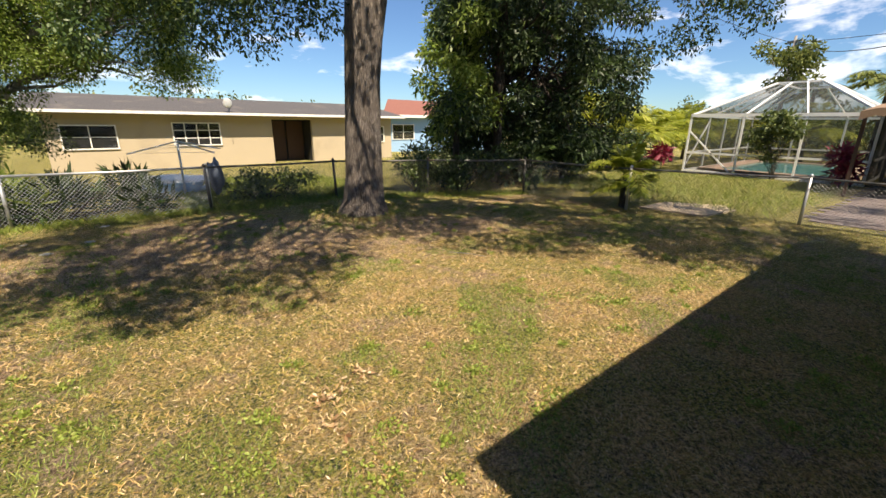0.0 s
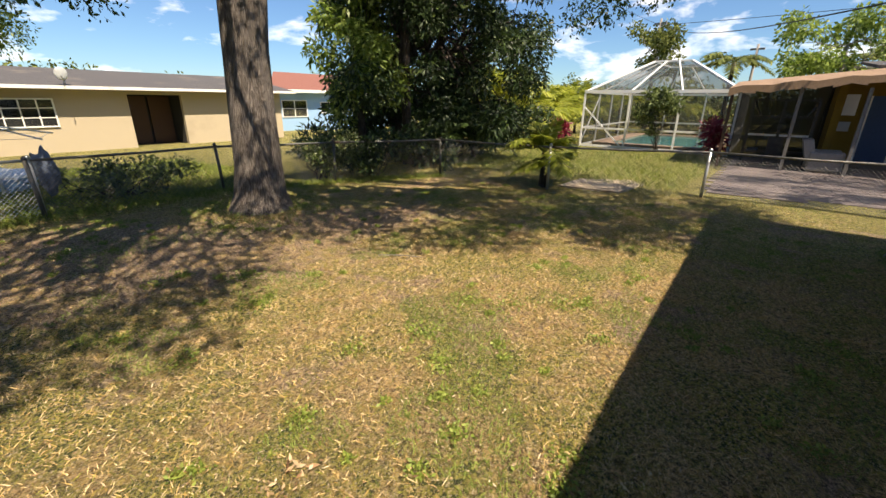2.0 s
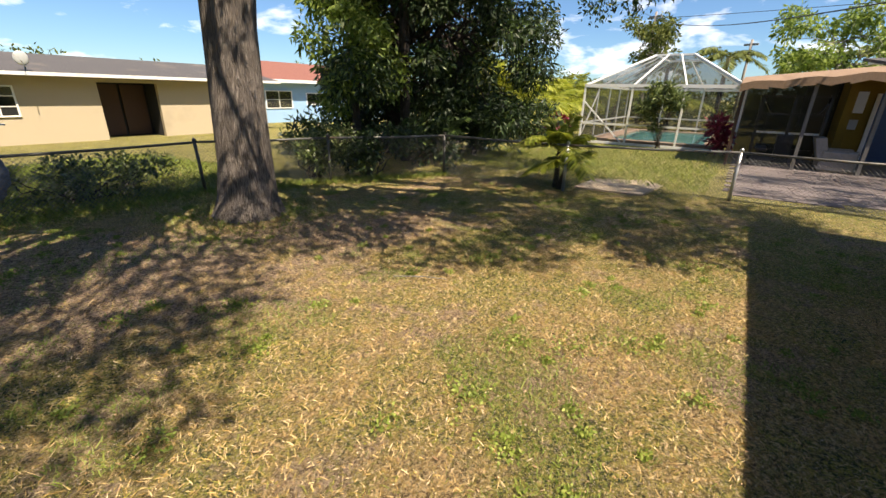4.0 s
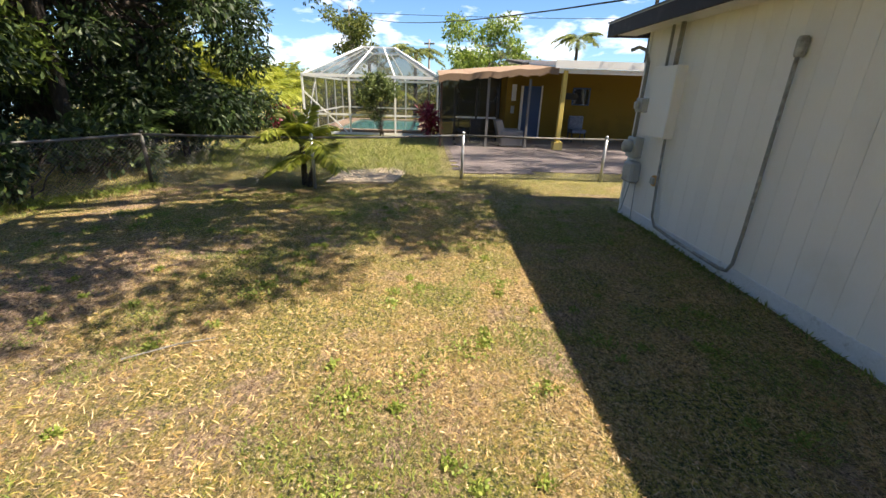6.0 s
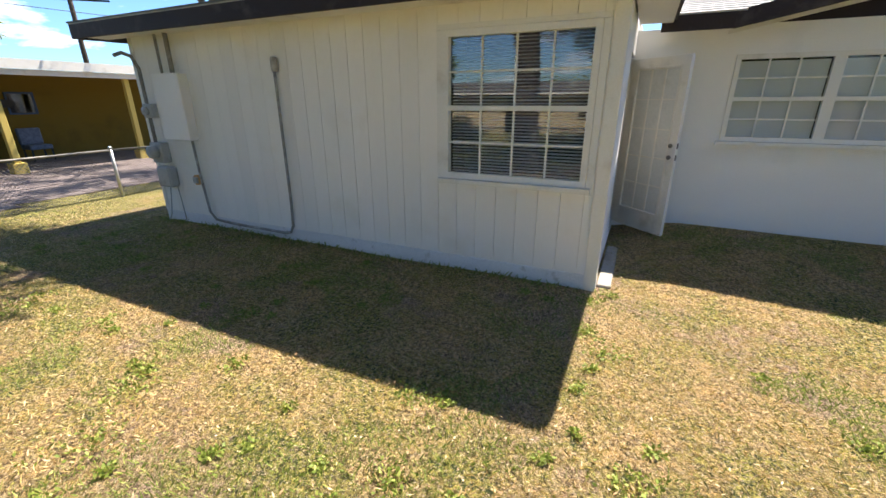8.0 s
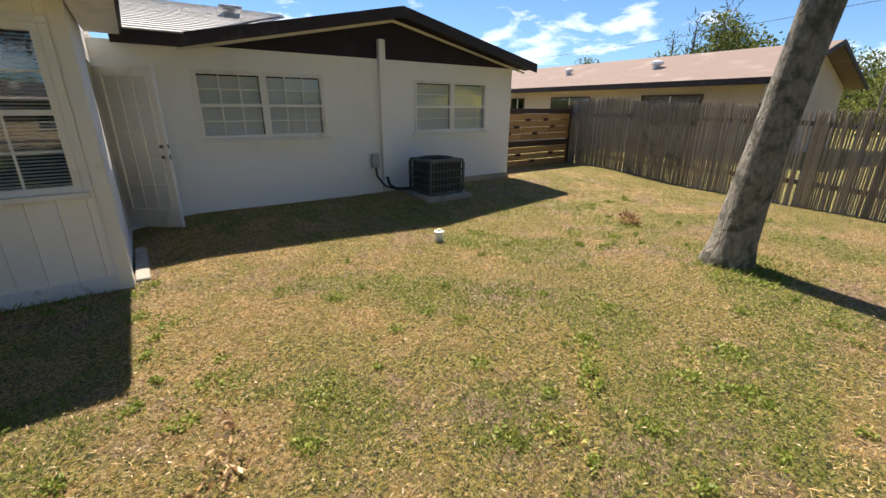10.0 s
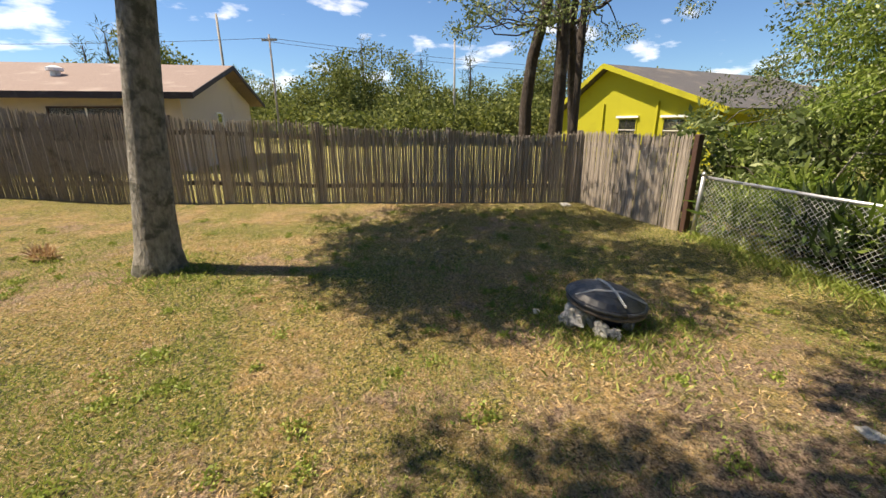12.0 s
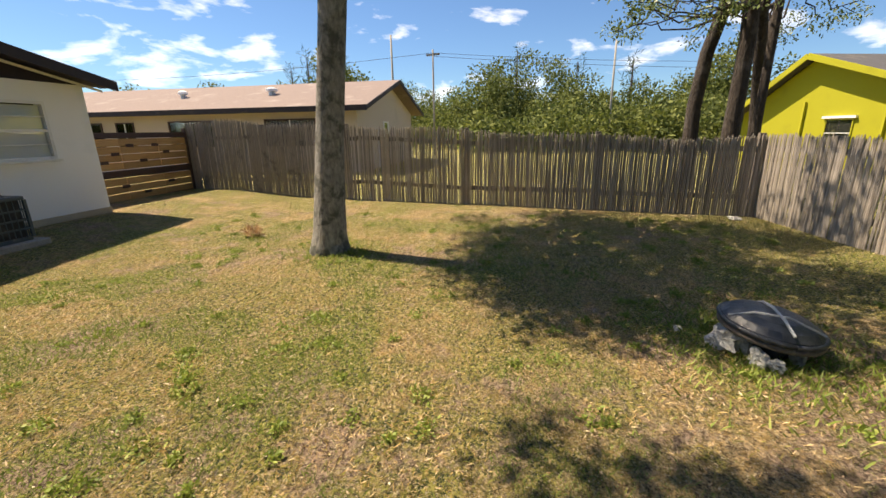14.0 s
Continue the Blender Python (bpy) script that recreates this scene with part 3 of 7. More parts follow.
corner = Geo().box(-0.015, 0.085, -0.02, 0.018, 0.0, 2.46).box(-0.022, -0.0155, -0.135, 0.012, 0.002, 2.458)
tagged(new("trim_corner", mesh_of("trim_corner", corner, M_TRIM)), "white corner board of the addition", "trim", kind="structure")
corner = Geo().box(5.98, 6.04, -0.02, 0.016, 0.146, 2.46)
tagged(new("trim_corner_far", mesh_of("trim_corner_far", corner, M_TRIM)), "white corner board by the meters", "trim", kind="structure")

win = thing("window_1", ((WIN_A[0] + WIN_A[1]) / 2, -0.02, WIN_A[2]), "white sixteen-pane window with closed slatted blinds", "window", kind="structure")
window_unit(win, (WIN_A[0], 0.0, 0), (1, 0, 0), WIN_A[1] - WIN_A[0], WIN_A[2], WIN_A[3], 4, 4, frame_w=0.055)
cas = Geo().box(0.10, 1.56, 0.0, 0.016, 2.232, 2.275).box(0.10, 0.158, 0.0, 0.016, 0.88, 2.23).box(1.502, 1.56, 0.0, 0.016, 0.88, 2.23)
part("casing", cas, M_TRIM, win)
win = thing("window_2", ((WIN_B[0] + WIN_B[1]) / 2, HY, WIN_B[2]), "white double window with blinds in a stucco wall", "window", kind="structure")
window_unit(win, (WIN_B[0], HY, 0), (1, 0, 0), WIN_B[1] - WIN_B[0], WIN_B[2], WIN_B[3], 3, 4, mullion=True, glass=M_PANE_FAR, shut=0.0145)
win = thing("window_3", ((WIN_C[0] + WIN_C[1]) / 2, HY, WIN_C[2]), "white double window with blinds above the cooling unit", "window", kind="structure")
window_unit(win, (WIN_C[0], HY, 0), (1, 0, 0), WIN_C[1] - WIN_C[0], WIN_C[2], WIN_C[3], 1, 4, mullion=True, glass=M_PANE_FAR, frame_w=0.045, shut=0.0145)


tagged(new("baseboard_house", mesh_of("baseboard_house", Geo().box(-7.09, -5.3, HY + 0.001, HY + 0.02, -0.05, 0.24, 0.005), M_TAN)), "cream unpainted footing at the end of the house", "baseboard", kind="structure")


def roof_courses(parent, a, b, c, d, n, mat, lift=0.012):
    """Overlapping courses from the eave a-b up to the ridge d-c, each a strip of its own."""
    a, b, c, d = map(Vector, (a, b, c, d))
    up = (b - a).cross(d - a).normalized()
    up = up if up.z > 0 else -up
    for k in range(n):
        s, t = k / n, (k + 1) / n + 0.1 / n
        p, q = a.lerp(d, s), b.lerp(c, s)
        r, w = b.lerp(c, min(t, 1)), a.lerp(d, min(t, 1))
        g = Geo().solid([p, q, r, w], [p + up * lift * 1.6, q + up * lift * 1.6, r + up * lift * 0.4, w + up * lift * 0.4])
        part("course", g, mat, parent)


# roof of the addition: a low slope up to the main roof
roof1 = thing("roof_addition", (3.0, 0.4, 2.4), "low roof of the addition with dark fascia and pale shingles", "roof", kind="structure")
part("deck", Geo().solid([(-0.36, 0.37, 2.47), (6.5, 0.37, 2.47), (6.5, -1.88, 2.53), (-0.36, -1.88, 2.53)][::-1], [(-0.36, 0.37, 2.53), (6.5, 0.37, 2.53), (6.5, -1.88, 2.585), (-0.36, -1.88, 2.585)][::-1]), M_TRIM, roof1)
part("back_deck", Geo().solid([(0.0, -1.885, 2.53), (6.5, -1.885, 2.53), (6.5, -12.2, 2.8), (0.0, -12.2, 2.8)][::-1], [(0.0, -1.885, 2.59), (6.5, -1.885, 2.59), (6.5, -12.2, 2.86), (0.0, -12.2, 2.86)][::-1]), M_SHINGLE, roof1)
part("fascia", Geo().box(-0.38, 6.52, 0.37, 0.40, 2.40, 2.575, 0.004), M_FASCIA, roof1, "dark brown fascia board")
part("drip_edge", Geo().box(-0.39, 6.53, 0.36, 0.412, 2.577, 2.592), M_GALVDARK, roof1)
part("soffit", Geo().box(-0.35, 6.49, 0.0, 0.37, 2.43, 2.455).box(-0.35, -0.025, -1.88, 0.0, 2.43, 2.455), M_TRIM, roof1)
for x in (-0.38, 6.49):
    part("rake_board", Geo().solid([(x, -1.88, 2.45), (x + 0.03, -1.88, 2.45), (x + 0.03, 0.37, 2.40), (x, 0.37, 2.40)], [(x, -1.88, 2.63), (x + 0.03, -1.88, 2.63), (x + 0.03, 0.37, 2.575), (x, 0.37, 2.575)]), M_FASCIA, roof1)
roof_courses(roof1, (-0.38, 0.40, 2.562), (6.52, 0.40, 2.562), (6.52, -1.88, 2.615), (-0.38, -1.88, 2.615), 12, M_SHINGLE)

# gable roof of the house, ridge along y at x = -4.2
RX, RZ, EZ = -4.2, 3.18, 2.46
roof2 = thing("roof_house", (RX, HY, 2.42), "gabled house roof with dark fascia boards and grey shingles", "roof", kind="structure")
g = Geo().solid([(-7.07, HY - 0.1, 2.42), (-0.5, HY - 0.1, 2.42), (RX, HY - 0.1, 3.10)], [(-7.07, HY, 2.42), (-0.5, HY, 2.42), (RX, HY, 3.10)])
part("gable_panel", g, M_GABLE, roof2, "dark plum painted gable panel")
for sx, ex in ((-1, -7.42), (1, -0.92)):
    e = 2.43
    top = Geo().solid([(RX, HY - 9, RZ - 0.06), (ex, HY - 9, e), (ex, -1.93, e), (RX, -1.93, RZ - 0.06)], [(RX, HY - 9, RZ), (ex, HY - 9, e + 0.06), (ex, -1.93, e + 0.06), (RX, -1.93, RZ)])
    part("slope", top, M_DARKROOF, roof2)
    rake = Geo().solid([(RX, -1.93, RZ - 0.15), (ex, -1.93, e - 0.09), (ex, -1.90, e - 0.09), (RX, -1.90, RZ - 0.15)], [(RX, -1.93, RZ + 0.015), (ex, -1.93, e + 0.075), (ex, -1.90, e + 0.075), (RX, -1.90, RZ + 0.015)])
    part("rake_board", rake, M_FASCIA, roof2)
    trim = Geo().solid([(RX, HY + 0.01, RZ - 0.175), (ex, HY + 0.01, e - 0.10), (ex, HY + 0.03, e - 0.10), (RX, HY + 0.03, RZ - 0.175)], [(RX, HY + 0.01, RZ - 0.13), (ex, HY + 0.01, e - 0.06), (ex, HY + 0.03, e - 0.06), (RX, HY + 0.03, RZ - 0.13)])
    part("rake_trim", trim, M_TRIM, roof2, "thin white trim under the dark rake board")
    part("rake_soffit", Geo().solid([(RX, HY, RZ - 0.10), (ex, HY, e - 0.03), (ex, -1.93, e - 0.03), (RX, -1.93, RZ - 0.10)], [(RX, HY, RZ - 0.08), (ex, HY, e - 0.01), (ex, -1.93, e - 0.01), (RX, -1.93, RZ - 0.08)]), M_GABLE, roof2)
# main roof over the rest, eave along x
roof3 = thing("roof_main", (-0.5, -1.9, 2.4), "pale shingled main roof with a dark fascia", "roof", kind="structure")
part("fascia", Geo().box(-0.925, -0.24, -1.93, -1.902, 2.345, 2.505), M_FASCIA, roof3)
part("deck", Geo().solid([(-1.1, -1.93, 2.44), (-0.26, -1.93, 2.44), (-0.26, -8.0, 3.9), (-4.1, -8.0, 3.9)][::-1], [(-1.1, -1.93, 2.48), (-0.26, -1.93, 2.48), (-0.26, -8.0, 3.94), (-4.1, -8.0, 3.94)][::-1]), M_SHINGLE, roof3)
part("soffit", Geo().box(-0.92, -0.26, HY, -1.93, 2.40, 2.425), M_TRIM, roof3)
roof_courses(roof3, (-1.0, -1.89, 2.497), (-0.25, -1.89, 2.497), (-0.25, -8.0, 3.97), (-4.1, -8.0, 3.97), 24, M_SHINGLE)
vent = thing("roof_vent", (-2.2, -5.2, 3.25), "small grey metal roof vent on the shingles", "vent")
part("base", Geo().box(-2.35, -2.05, -5.35, -5.05, 3.2, 3.36), M_GALV, vent)
part("cap", Geo().box(-2.4, -2.0, -5.4, -5.0, 3.42, 3.48, 0.01), M_GALV, vent)
part("neck", Geo().tube([(-2.2, -5.2, 3.34), (-2.2, -5.2, 3.43)], 0.1, 10), M_GALV, vent)

# white chase on the house wall
ch = thing("pipe_chase", (-3.93, HY, gz(-3.93, HY)), "white square line cover running up the wall", "pipe cover")
part("cover", Geo().box(-3.99, -3.87, HY + 0.002, HY + 0.09, 0.16, 2.72, 0.006), M_STUCCO, ch)
part("switch_box", Geo().box(-3.80, -3.66, HY + 0.002, HY + 0.09, 0.60, 0.84, 0.01), M_GREY, ch, "grey electrical disconnect box")
part("whip", Geo().tube([(-3.73, HY + 0.05, 0.6), (-3.74, HY + 0.07, 0.45), (-3.82, HY + 0.1, 0.32), (-3.9, HY + 0.12, 0.24), (-4.05, HY + 0.16, 0.20), (-4.28, -1.95, 0.2)], 0.018, 7), M_BLACK, ch, "black flexible conduit", smooth=True)
part("line_set", Geo().tube([(-3.93, HY + 0.1, 0.42), (-3.95, HY + 0.14, 0.28), (-4.05, HY + 0.2, 0.2), (-4.3, -1.85, 0.22)], 0.028, 7), M_BLACK, ch, smooth=True)

# french door, standing open from the side wall
door = thing("door_1", (-0.005, -2.25, 0.10), "white glazed door with frosted panes, standing open", "door", kind="structure", rz=137.0)
DW, DH = 0.80, 2.0
part("stile", Geo().box(0, 0.11, -0.022, 0.022, 0, DH, 0.003), M_TRIM, door, local=True)
part("stile", Geo().box(DW - 0.11, DW, -0.022, 0.022, 0, DH, 0.003), M_TRIM, door, local=True)
part("top_rail", Geo().box(0.11, DW - 0.11, -0.022, 0.022, DH - 0.12, DH), M_TRIM, door, local=True)
part("bottom_rail", Geo().box(0.11, DW - 0.11, -0.022, 0.022, 0, 0.24), M_TRIM, door, local=True)
part("pane", Geo().box(0.11, DW - 0.11, -0.006, 0.006, 0.24, DH - 0.12), M_FROST, door, "frosted glass", local=True)
for k in (1, 2):
    u = 0.11 + (DW - 0.22) * k / 3
    part("muntin", Geo().box(u - 0.01, u + 0.01, -0.014, 0.014, 0.24, DH - 0.12), M_TRIM, door, local=True)
for k in (1, 2, 3, 4):
    z = 0.24 + (DH - 0.36) * k / 5
    part("muntin", Geo().box(0.11, DW - 0.11, -0.011, 0.011, z - 0.008, z + 0.008), M_TRIM, door, local=True)
for u0, u1, za, zb in ((0.085, 0.115, 0.215, DH - 0.095), (DW - 0.115, DW - 0.085, 0.215, DH - 0.095), (0.115, DW - 0.115, 0.215, 0.245), (0.115, DW - 0.115, DH - 0.125, DH - 0.095)):
    part("glass_bead", Geo().box(u0, u1, -0.03, 0.03, za, zb, 0.006), M_TRIM, door, local=True)
for z in (0.93, 1.06):
    part("latch_plate", Geo().box(DW, DW + 0.002, -0.012, 0.012, z - 0.03, z + 0.03), M_GALVDARK, door, "dark latch plate", local=True)
for z in (0.93, 1.06):
    h = Geo().tube([(DW - 0.055, -0.06, z), (DW - 0.055, -0.045, z), (DW - 0.055, -0.02, z), (DW - 0.055, 0.02, z), (DW - 0.055, 0.045, z), (DW - 0.055, 0.06, z)], [0.02, 0.026, 0.012, 0.012, 0.026, 0.02], 10)
    part("knob", h, M_GALVDARK, door, "dark metal knob", smooth=True, local=True)
step = solo("door_step", Geo().box(-0.15, -0.025, -1.3, -0.10, -0.02, 0.03, 0.012), M_CONC, "low worn concrete step beside the wall", "step", kind="structure")

# ---- services on the addition ----
panel = thing("electrical_cabinet", (5.3, 0.0, 1.15), "white painted electrical cover box on the siding", "electrical box")
part("cover", Geo().box(5.02, 5.52, 0.0, 0.13, 1.17, 1.98, 0.01), M_SIDING, panel)
part("conduit", Geo().tube([(5.2, 0.06, 1.98), (5.2, 0.06, 2.43)], 0.028, 8), M_PIPE, panel, smooth=True)
part("conduit", Geo().tube([(5.42, 0.05, 1.72), (5.42, 0.05, 2.43)], 0.018, 8), M_PIPE, panel, smooth=True)
part("down_conduit", Geo().tube([(5.1, 0.05, 1.17), (5.08, 0.05, 0.75), (5.02, 0.05, 0.22), (4.92, 0.05, 0.12), (4.6, 0.045, 0.1), (3.70, 0.045, 0.09), (3.58, 0.045, 0.11), (3.53, 0.045, 0.2), (3.515, 0.045, 0.5), (3.51, 0.045, 1.97)], 0.017, 8), M_PIPE, panel, "grey metal conduit bent along the foot of the wall", smooth=True)
part("conduit_head", Geo().box(3.47, 3.545, 0.0, 0.075, 1.95, 2.10, 0.02), M_PIPE, panel)
met = thing("electric_meter", (5.8, 0.0, 0.9), "grey round-glass electric meter on a box", "meter")
part("socket_box", Geo().box(5.68, 5.92, 0.0, 0.12, 0.85, 1.12, 0.01), M_GREY, met)
part("dial", Geo().tube([(5.8, 0.12, 1.0), (5.8, 0.2, 1.0), (5.8, 0.22, 1.0)], [0.09, 0.085, 0.06], 14), M_GREY, met, smooth=True)
part("riser", Geo().tube([(5.86, 0.06, 1.12), (5.86, 0.06, 2.05), (5.93, 0.08, 2.2), (5.98, 0.16, 2.24), (6.0, 0.25, 2.2)], 0.024, 8), M_PIPE, met, smooth=True)
box = thing("utility_box", (5.75, 0.0, 0.5), "grey plastic utility box with a rounded lid", "utility box")
part("body", Geo().box(5.6, 5.88, 0.0, 0.14, 0.52, 0.80, 0.03), M_GREY, box)
part("cable", Geo().tube([(5.8, 0.03, 0.52), (5.84, 0.04, 0.3), (5.88, 0.05, 0.1), (5.92, 0.08, 0.0)], 0.008, 6), M_GREY, box, smooth=True)
part("cable", Geo().tube([(5.66, 0.02, 0.52), (5.62, 0.03, 0.3), (5.6, 0.03, 0.03)], 0.006, 6), M_GREY, box, smooth=True)
box = thing("meter_box", (5.85, 0.0, 1.45), "small grey meter box near the corner", "utility box")
part("body", Geo().box(5.74, 5.92, 0.0, 0.1, 1.44, 1.62, 0.012), M_GREY, box)
part("lens", Geo().tube([(5.83, 0.1, 1.53), (5.83, 0.14, 1.53)], 0.055, 12), M_GREY, box, smooth=True)
out = thing("outlet_box", (4.98, 0.0, 0.6), "brass-coloured hose bib plate on the siding", "outlet")
part("plate", Geo().tube([(5.2, 0.0, 0.64), (5.2, 0.035, 0.64)], 0.07, 10), M_GATE, out)
part("cap", Geo().box(5.16, 5.24, 0.03, 0.06, 0.6, 0.68, 0.006), M_GREY, out)

# ---- cooling unit ----
AX0, AX1, AY0, AY1, AZ = -4.95, -4.25, -1.90, -1.22, gz(-4.6, -1.6)
pad = solo("equipment_pad", Geo().box(AX0 - 0.12, AX1 + 0.12, AY0 - 0.1, AY1 + 0.12, AZ - 0.06, AZ + 0.05, 0.012), M_CONC, "thin concrete pad under the cooling unit", "pad")
ac = thing("cooling_unit", ((AX0 + AX1) / 2, (AY0 + AY1) / 2, AZ + 0.05), "square dark grey-green outdoor cooling unit with louvred sides", "air conditioner")
zb, zt = AZ + 0.05, AZ + 0.66
part("core", Geo().box(AX0 + 0.04, AX1 - 0.04, AY0 + 0.04, AY1 - 0.04, zb + 0.03, zt - 0.04), M_BLACK, ac)
part("base_pan", Geo().box(AX0, AX1, AY0, AY1, zb, zb + 0.05, 0.01), M_AC, ac)
part("top", Geo().box(AX0 - 0.01, AX1 + 0.01, AY0 - 0.01, AY1 + 0.01, zt - 0.05, zt, 0.012), M_AC, ac)
for x in (AX0, AX1):
    for y in (AY0, AY1):
        part("corner_post", Geo().box(x - 0.018, x + 0.018, y - 0.018, y + 0.018, zb + 0.05, zt - 0.05), M_AC, ac)
for k in range(1, 10):
    d = (AX1 - AX0) * k / 10
    for y in (AY0, AY1):
        part("wire", Geo().box(AX0 + d - 0.005, AX0 + d + 0.005, y - 0.006, y + 0.006, zb + 0.05, zt - 0.05), M_AC, ac)
    d = (AY1 - AY0) * k / 10
    for x in (AX0, AX1):
        part("wire", Geo().box(x - 0.006, x + 0.006, AY0 + d - 0.005, AY0 + d + 0.005, zb + 0.05, zt - 0.05), M_AC, ac)
for z in (zb + 0.17, zb + 0.29, zb + 0.42):
    ring = Geo().box(AX0 - 0.01, AX1 + 0.01, AY0 - 0.012, AY0, z - 0.012, z + 0.012).box(AX0 - 0.01, AX1 + 0.01, AY1, AY1 + 0.012, z - 0.012, z + 0.012)
    ring.box(AX0 - 0.012, AX0, AY0, AY1, z - 0.012, z + 0.012).box(AX1, AX1 + 0.012, AY0, AY1, z - 0.012, z + 0.012)
    part("band", ring, M_AC, ac)
cx, cy = (AX0 + AX1) / 2, (AY0 + AY1) / 2
for r in (0.08, 0.15, 0.22, 0.29):
    part("fan_ring", Geo().tube([(cx + r * math.cos(a), cy + r * math.sin(a), zt + 0.03 - r * 0.06) for a in np.linspace(0, 2 * math.pi, 21)], 0.006, 5), M_BLACK, ac, smooth=True)
for k in range(8):
    a = k * math.pi / 4
    part("fan_spoke", Geo().bar((cx + 0.05 * math.cos(a), cy + 0.05 * math.sin(a), zt + 0.03), (cx + 0.31 * math.cos(a), cy + 0.31 * math.sin(a), zt + 0.004), 0.008), M_BLACK, ac)

# sewer cleanout in the lawn
pv = thing("cleanout_pipe", (-3.22, 0.5, gz(-3.22, 0.5)), "short white plastic cleanout pipe standing in the lawn", "pipe")
part("pipe", Geo().tube([(-3.22, 0.5, -0.02), (-3.22, 0.5, 0.10)], 0.055, 16), M_PVC, pv, smooth=True)
part("cap", Geo().tube([(-3.22, 0.5, 0.085), (-3.22, 0.5, 0.135), (-3.22, 0.5, 0.142)], [0.066, 0.066, 0.05], 16), M_PVC, pv)
part("plug", Geo().box(-3.24, -3.2, 0.48, 0.52, 0.14, 0.165), M_PVC, pv)


# ---- fences ----
def lin(a, b, t):
    return tuple(p + (q - p) * t for p, q in zip(a, b))


def chain_fence(pts, height, label, rail_mat=M_GALVDARK, post_mat=M_GALVDARK, wire_mat=M_GALV, tilt=None, mesh_spans=None, rail=True):
    """Chain-link fence through the post places pts: posts, caps, top rail and wire."""
    f = thing("chain_link_fence", (*pts[0], gz(*pts[0])), label, "fence", "chain link fences")
    for i, (x, y) in enumerate(pts):
        dx, dy = (tilt or {}).get(i, (0, 0))
        z = gz(x, y)
        p = part("post", Geo().tube([(x, y, z - 0.1), (x + dx, y + dy, z + height + 0.03)], 0.028, 8), post_mat, f, smooth=True)
        part("cap", Geo().tube([(x + dx, y + dy, z + height + 0.02), (x + dx, y + dy, z + height + 0.055), (x + dx, y + dy, z + height + 0.075)], [0.034, 0.03, 0.008], 8), post_mat, p, smooth=True)
    for i, (a, b) in enumerate(zip(pts, pts[1:])):
        za, zb = gz(*a) + height, gz(*b) + height
        L = math.dist(a, b)
        if rail:
            part("top_rail", Geo().tube([(*a, za), (*lin(a, b, 0.5), (za + zb) / 2 - 0.012), (*b, zb)], 0.021, 8), rail_mat, f, smooth=True)
        g = Geo()
        step, n = 0.062, int(L / 0.062)
        lean = int(height / step)
        for k in range(-lean, n + 1):
            for s in (1, -1):
                k0, k1 = (k, k + lean) if s > 0 else (k + lean, k)
                t0, t1 = k0 / n, k1 / n
                if t1 == t0:
                    continue
                ca, cb = sorted(((0 - t0) / (t1 - t0), (1 - t0) / (t1 - t0)))
                h0, h1 = max(0.0, ca), min(1.0, cb)
                if h1 - h0 < 0.02:
                    continue
                ends = []
                for h in (h0, h1):
                    t = t0 + (t1 - t0) * h
                    x, y = lin(a, b, t)
                    bulge = 0.02 * noise.noise(Vector((x * 1.3, y * 1.3, h * 2))) + (0.003 if s > 0 else -0.003)
                    ends.append((x + bulge, y + bulge, gz(x, y) + 0.03 + h * (height - 0.05)))
                g.tube(ends, 0.0028, 3, cap=False)
        part("wire_mesh", g, wire_mat, f, "diamond wire mesh", kind="stuff")
    return f


CF = 0.84
chain_fence([(-5.66, 9.90), (-2.44, 9.92), (0.36, 9.72)], CF, "galvanised chain-link fence overgrown with plants", M_GALV, M_GALV, tilt={0: (0.08, -0.05)})
chain_fence([(0.36, 9.72), (2.95, 9.62), (4.9, 8.7), (6.98, 7.45)], CF, "old chain-link fence behind the large tree", wire_mat=M_GALVDARK, tilt={0: (-0.05, -0.1), 1: (-0.05, 0.0)})
chain_fence([(6.98, 7.45), (7.12, 4.82)], CF, "sagging chain-link fence under the dark trees", wire_mat=M_GALVDARK, tilt={1: (0.05, 0.02)})
chain_fence([(7.12, 4.82), (8.35, 2.22), (8.36, -0.62), (8.36, -3.0)], CF, "chain-link fence along the paved patio", M_GALVDARK, M_GALV, M_GALVDARK)

# weathered reed fence: posts, rails, slats
REED = ((-10.55, -3.35), (-8.34, 9.50))
REED2 = ((-8.34, 9.50), (-5.92, 9.86))
fence = thing("reed_fence", (*REED[0], gz(*REED[0])), "weathered grey reed fence with gaps and broken slats", "fence", "reed fences")


def reed_top(y):
    return 1.76 - 0.40 * smoothstep(-1.0, 9.5, y) + 0.03 * math.sin(y * 2.1)


slat_me = []
for k in range(4):
    g = Geo()
    w = (0.0185, 0.0175, 0.0165, 0.019)[k]
    g.tube([(0, 0, 0), (0.004 * (k - 1.5), 0, 0.33), (-0.003 * (k - 1.5), 0.002, 0.66), (0.002 * k, 0, 0.97 + 0.008 * k), (0.002 * k + 0.004, 0, 1.0 + 0.01 * k)], [w, w * 1.05, w * 0.98, w * 0.9, w * 0.3], 6)
    slat_me.append(mesh_of("slat", g, M_SLAT))
rng = random.Random(4)


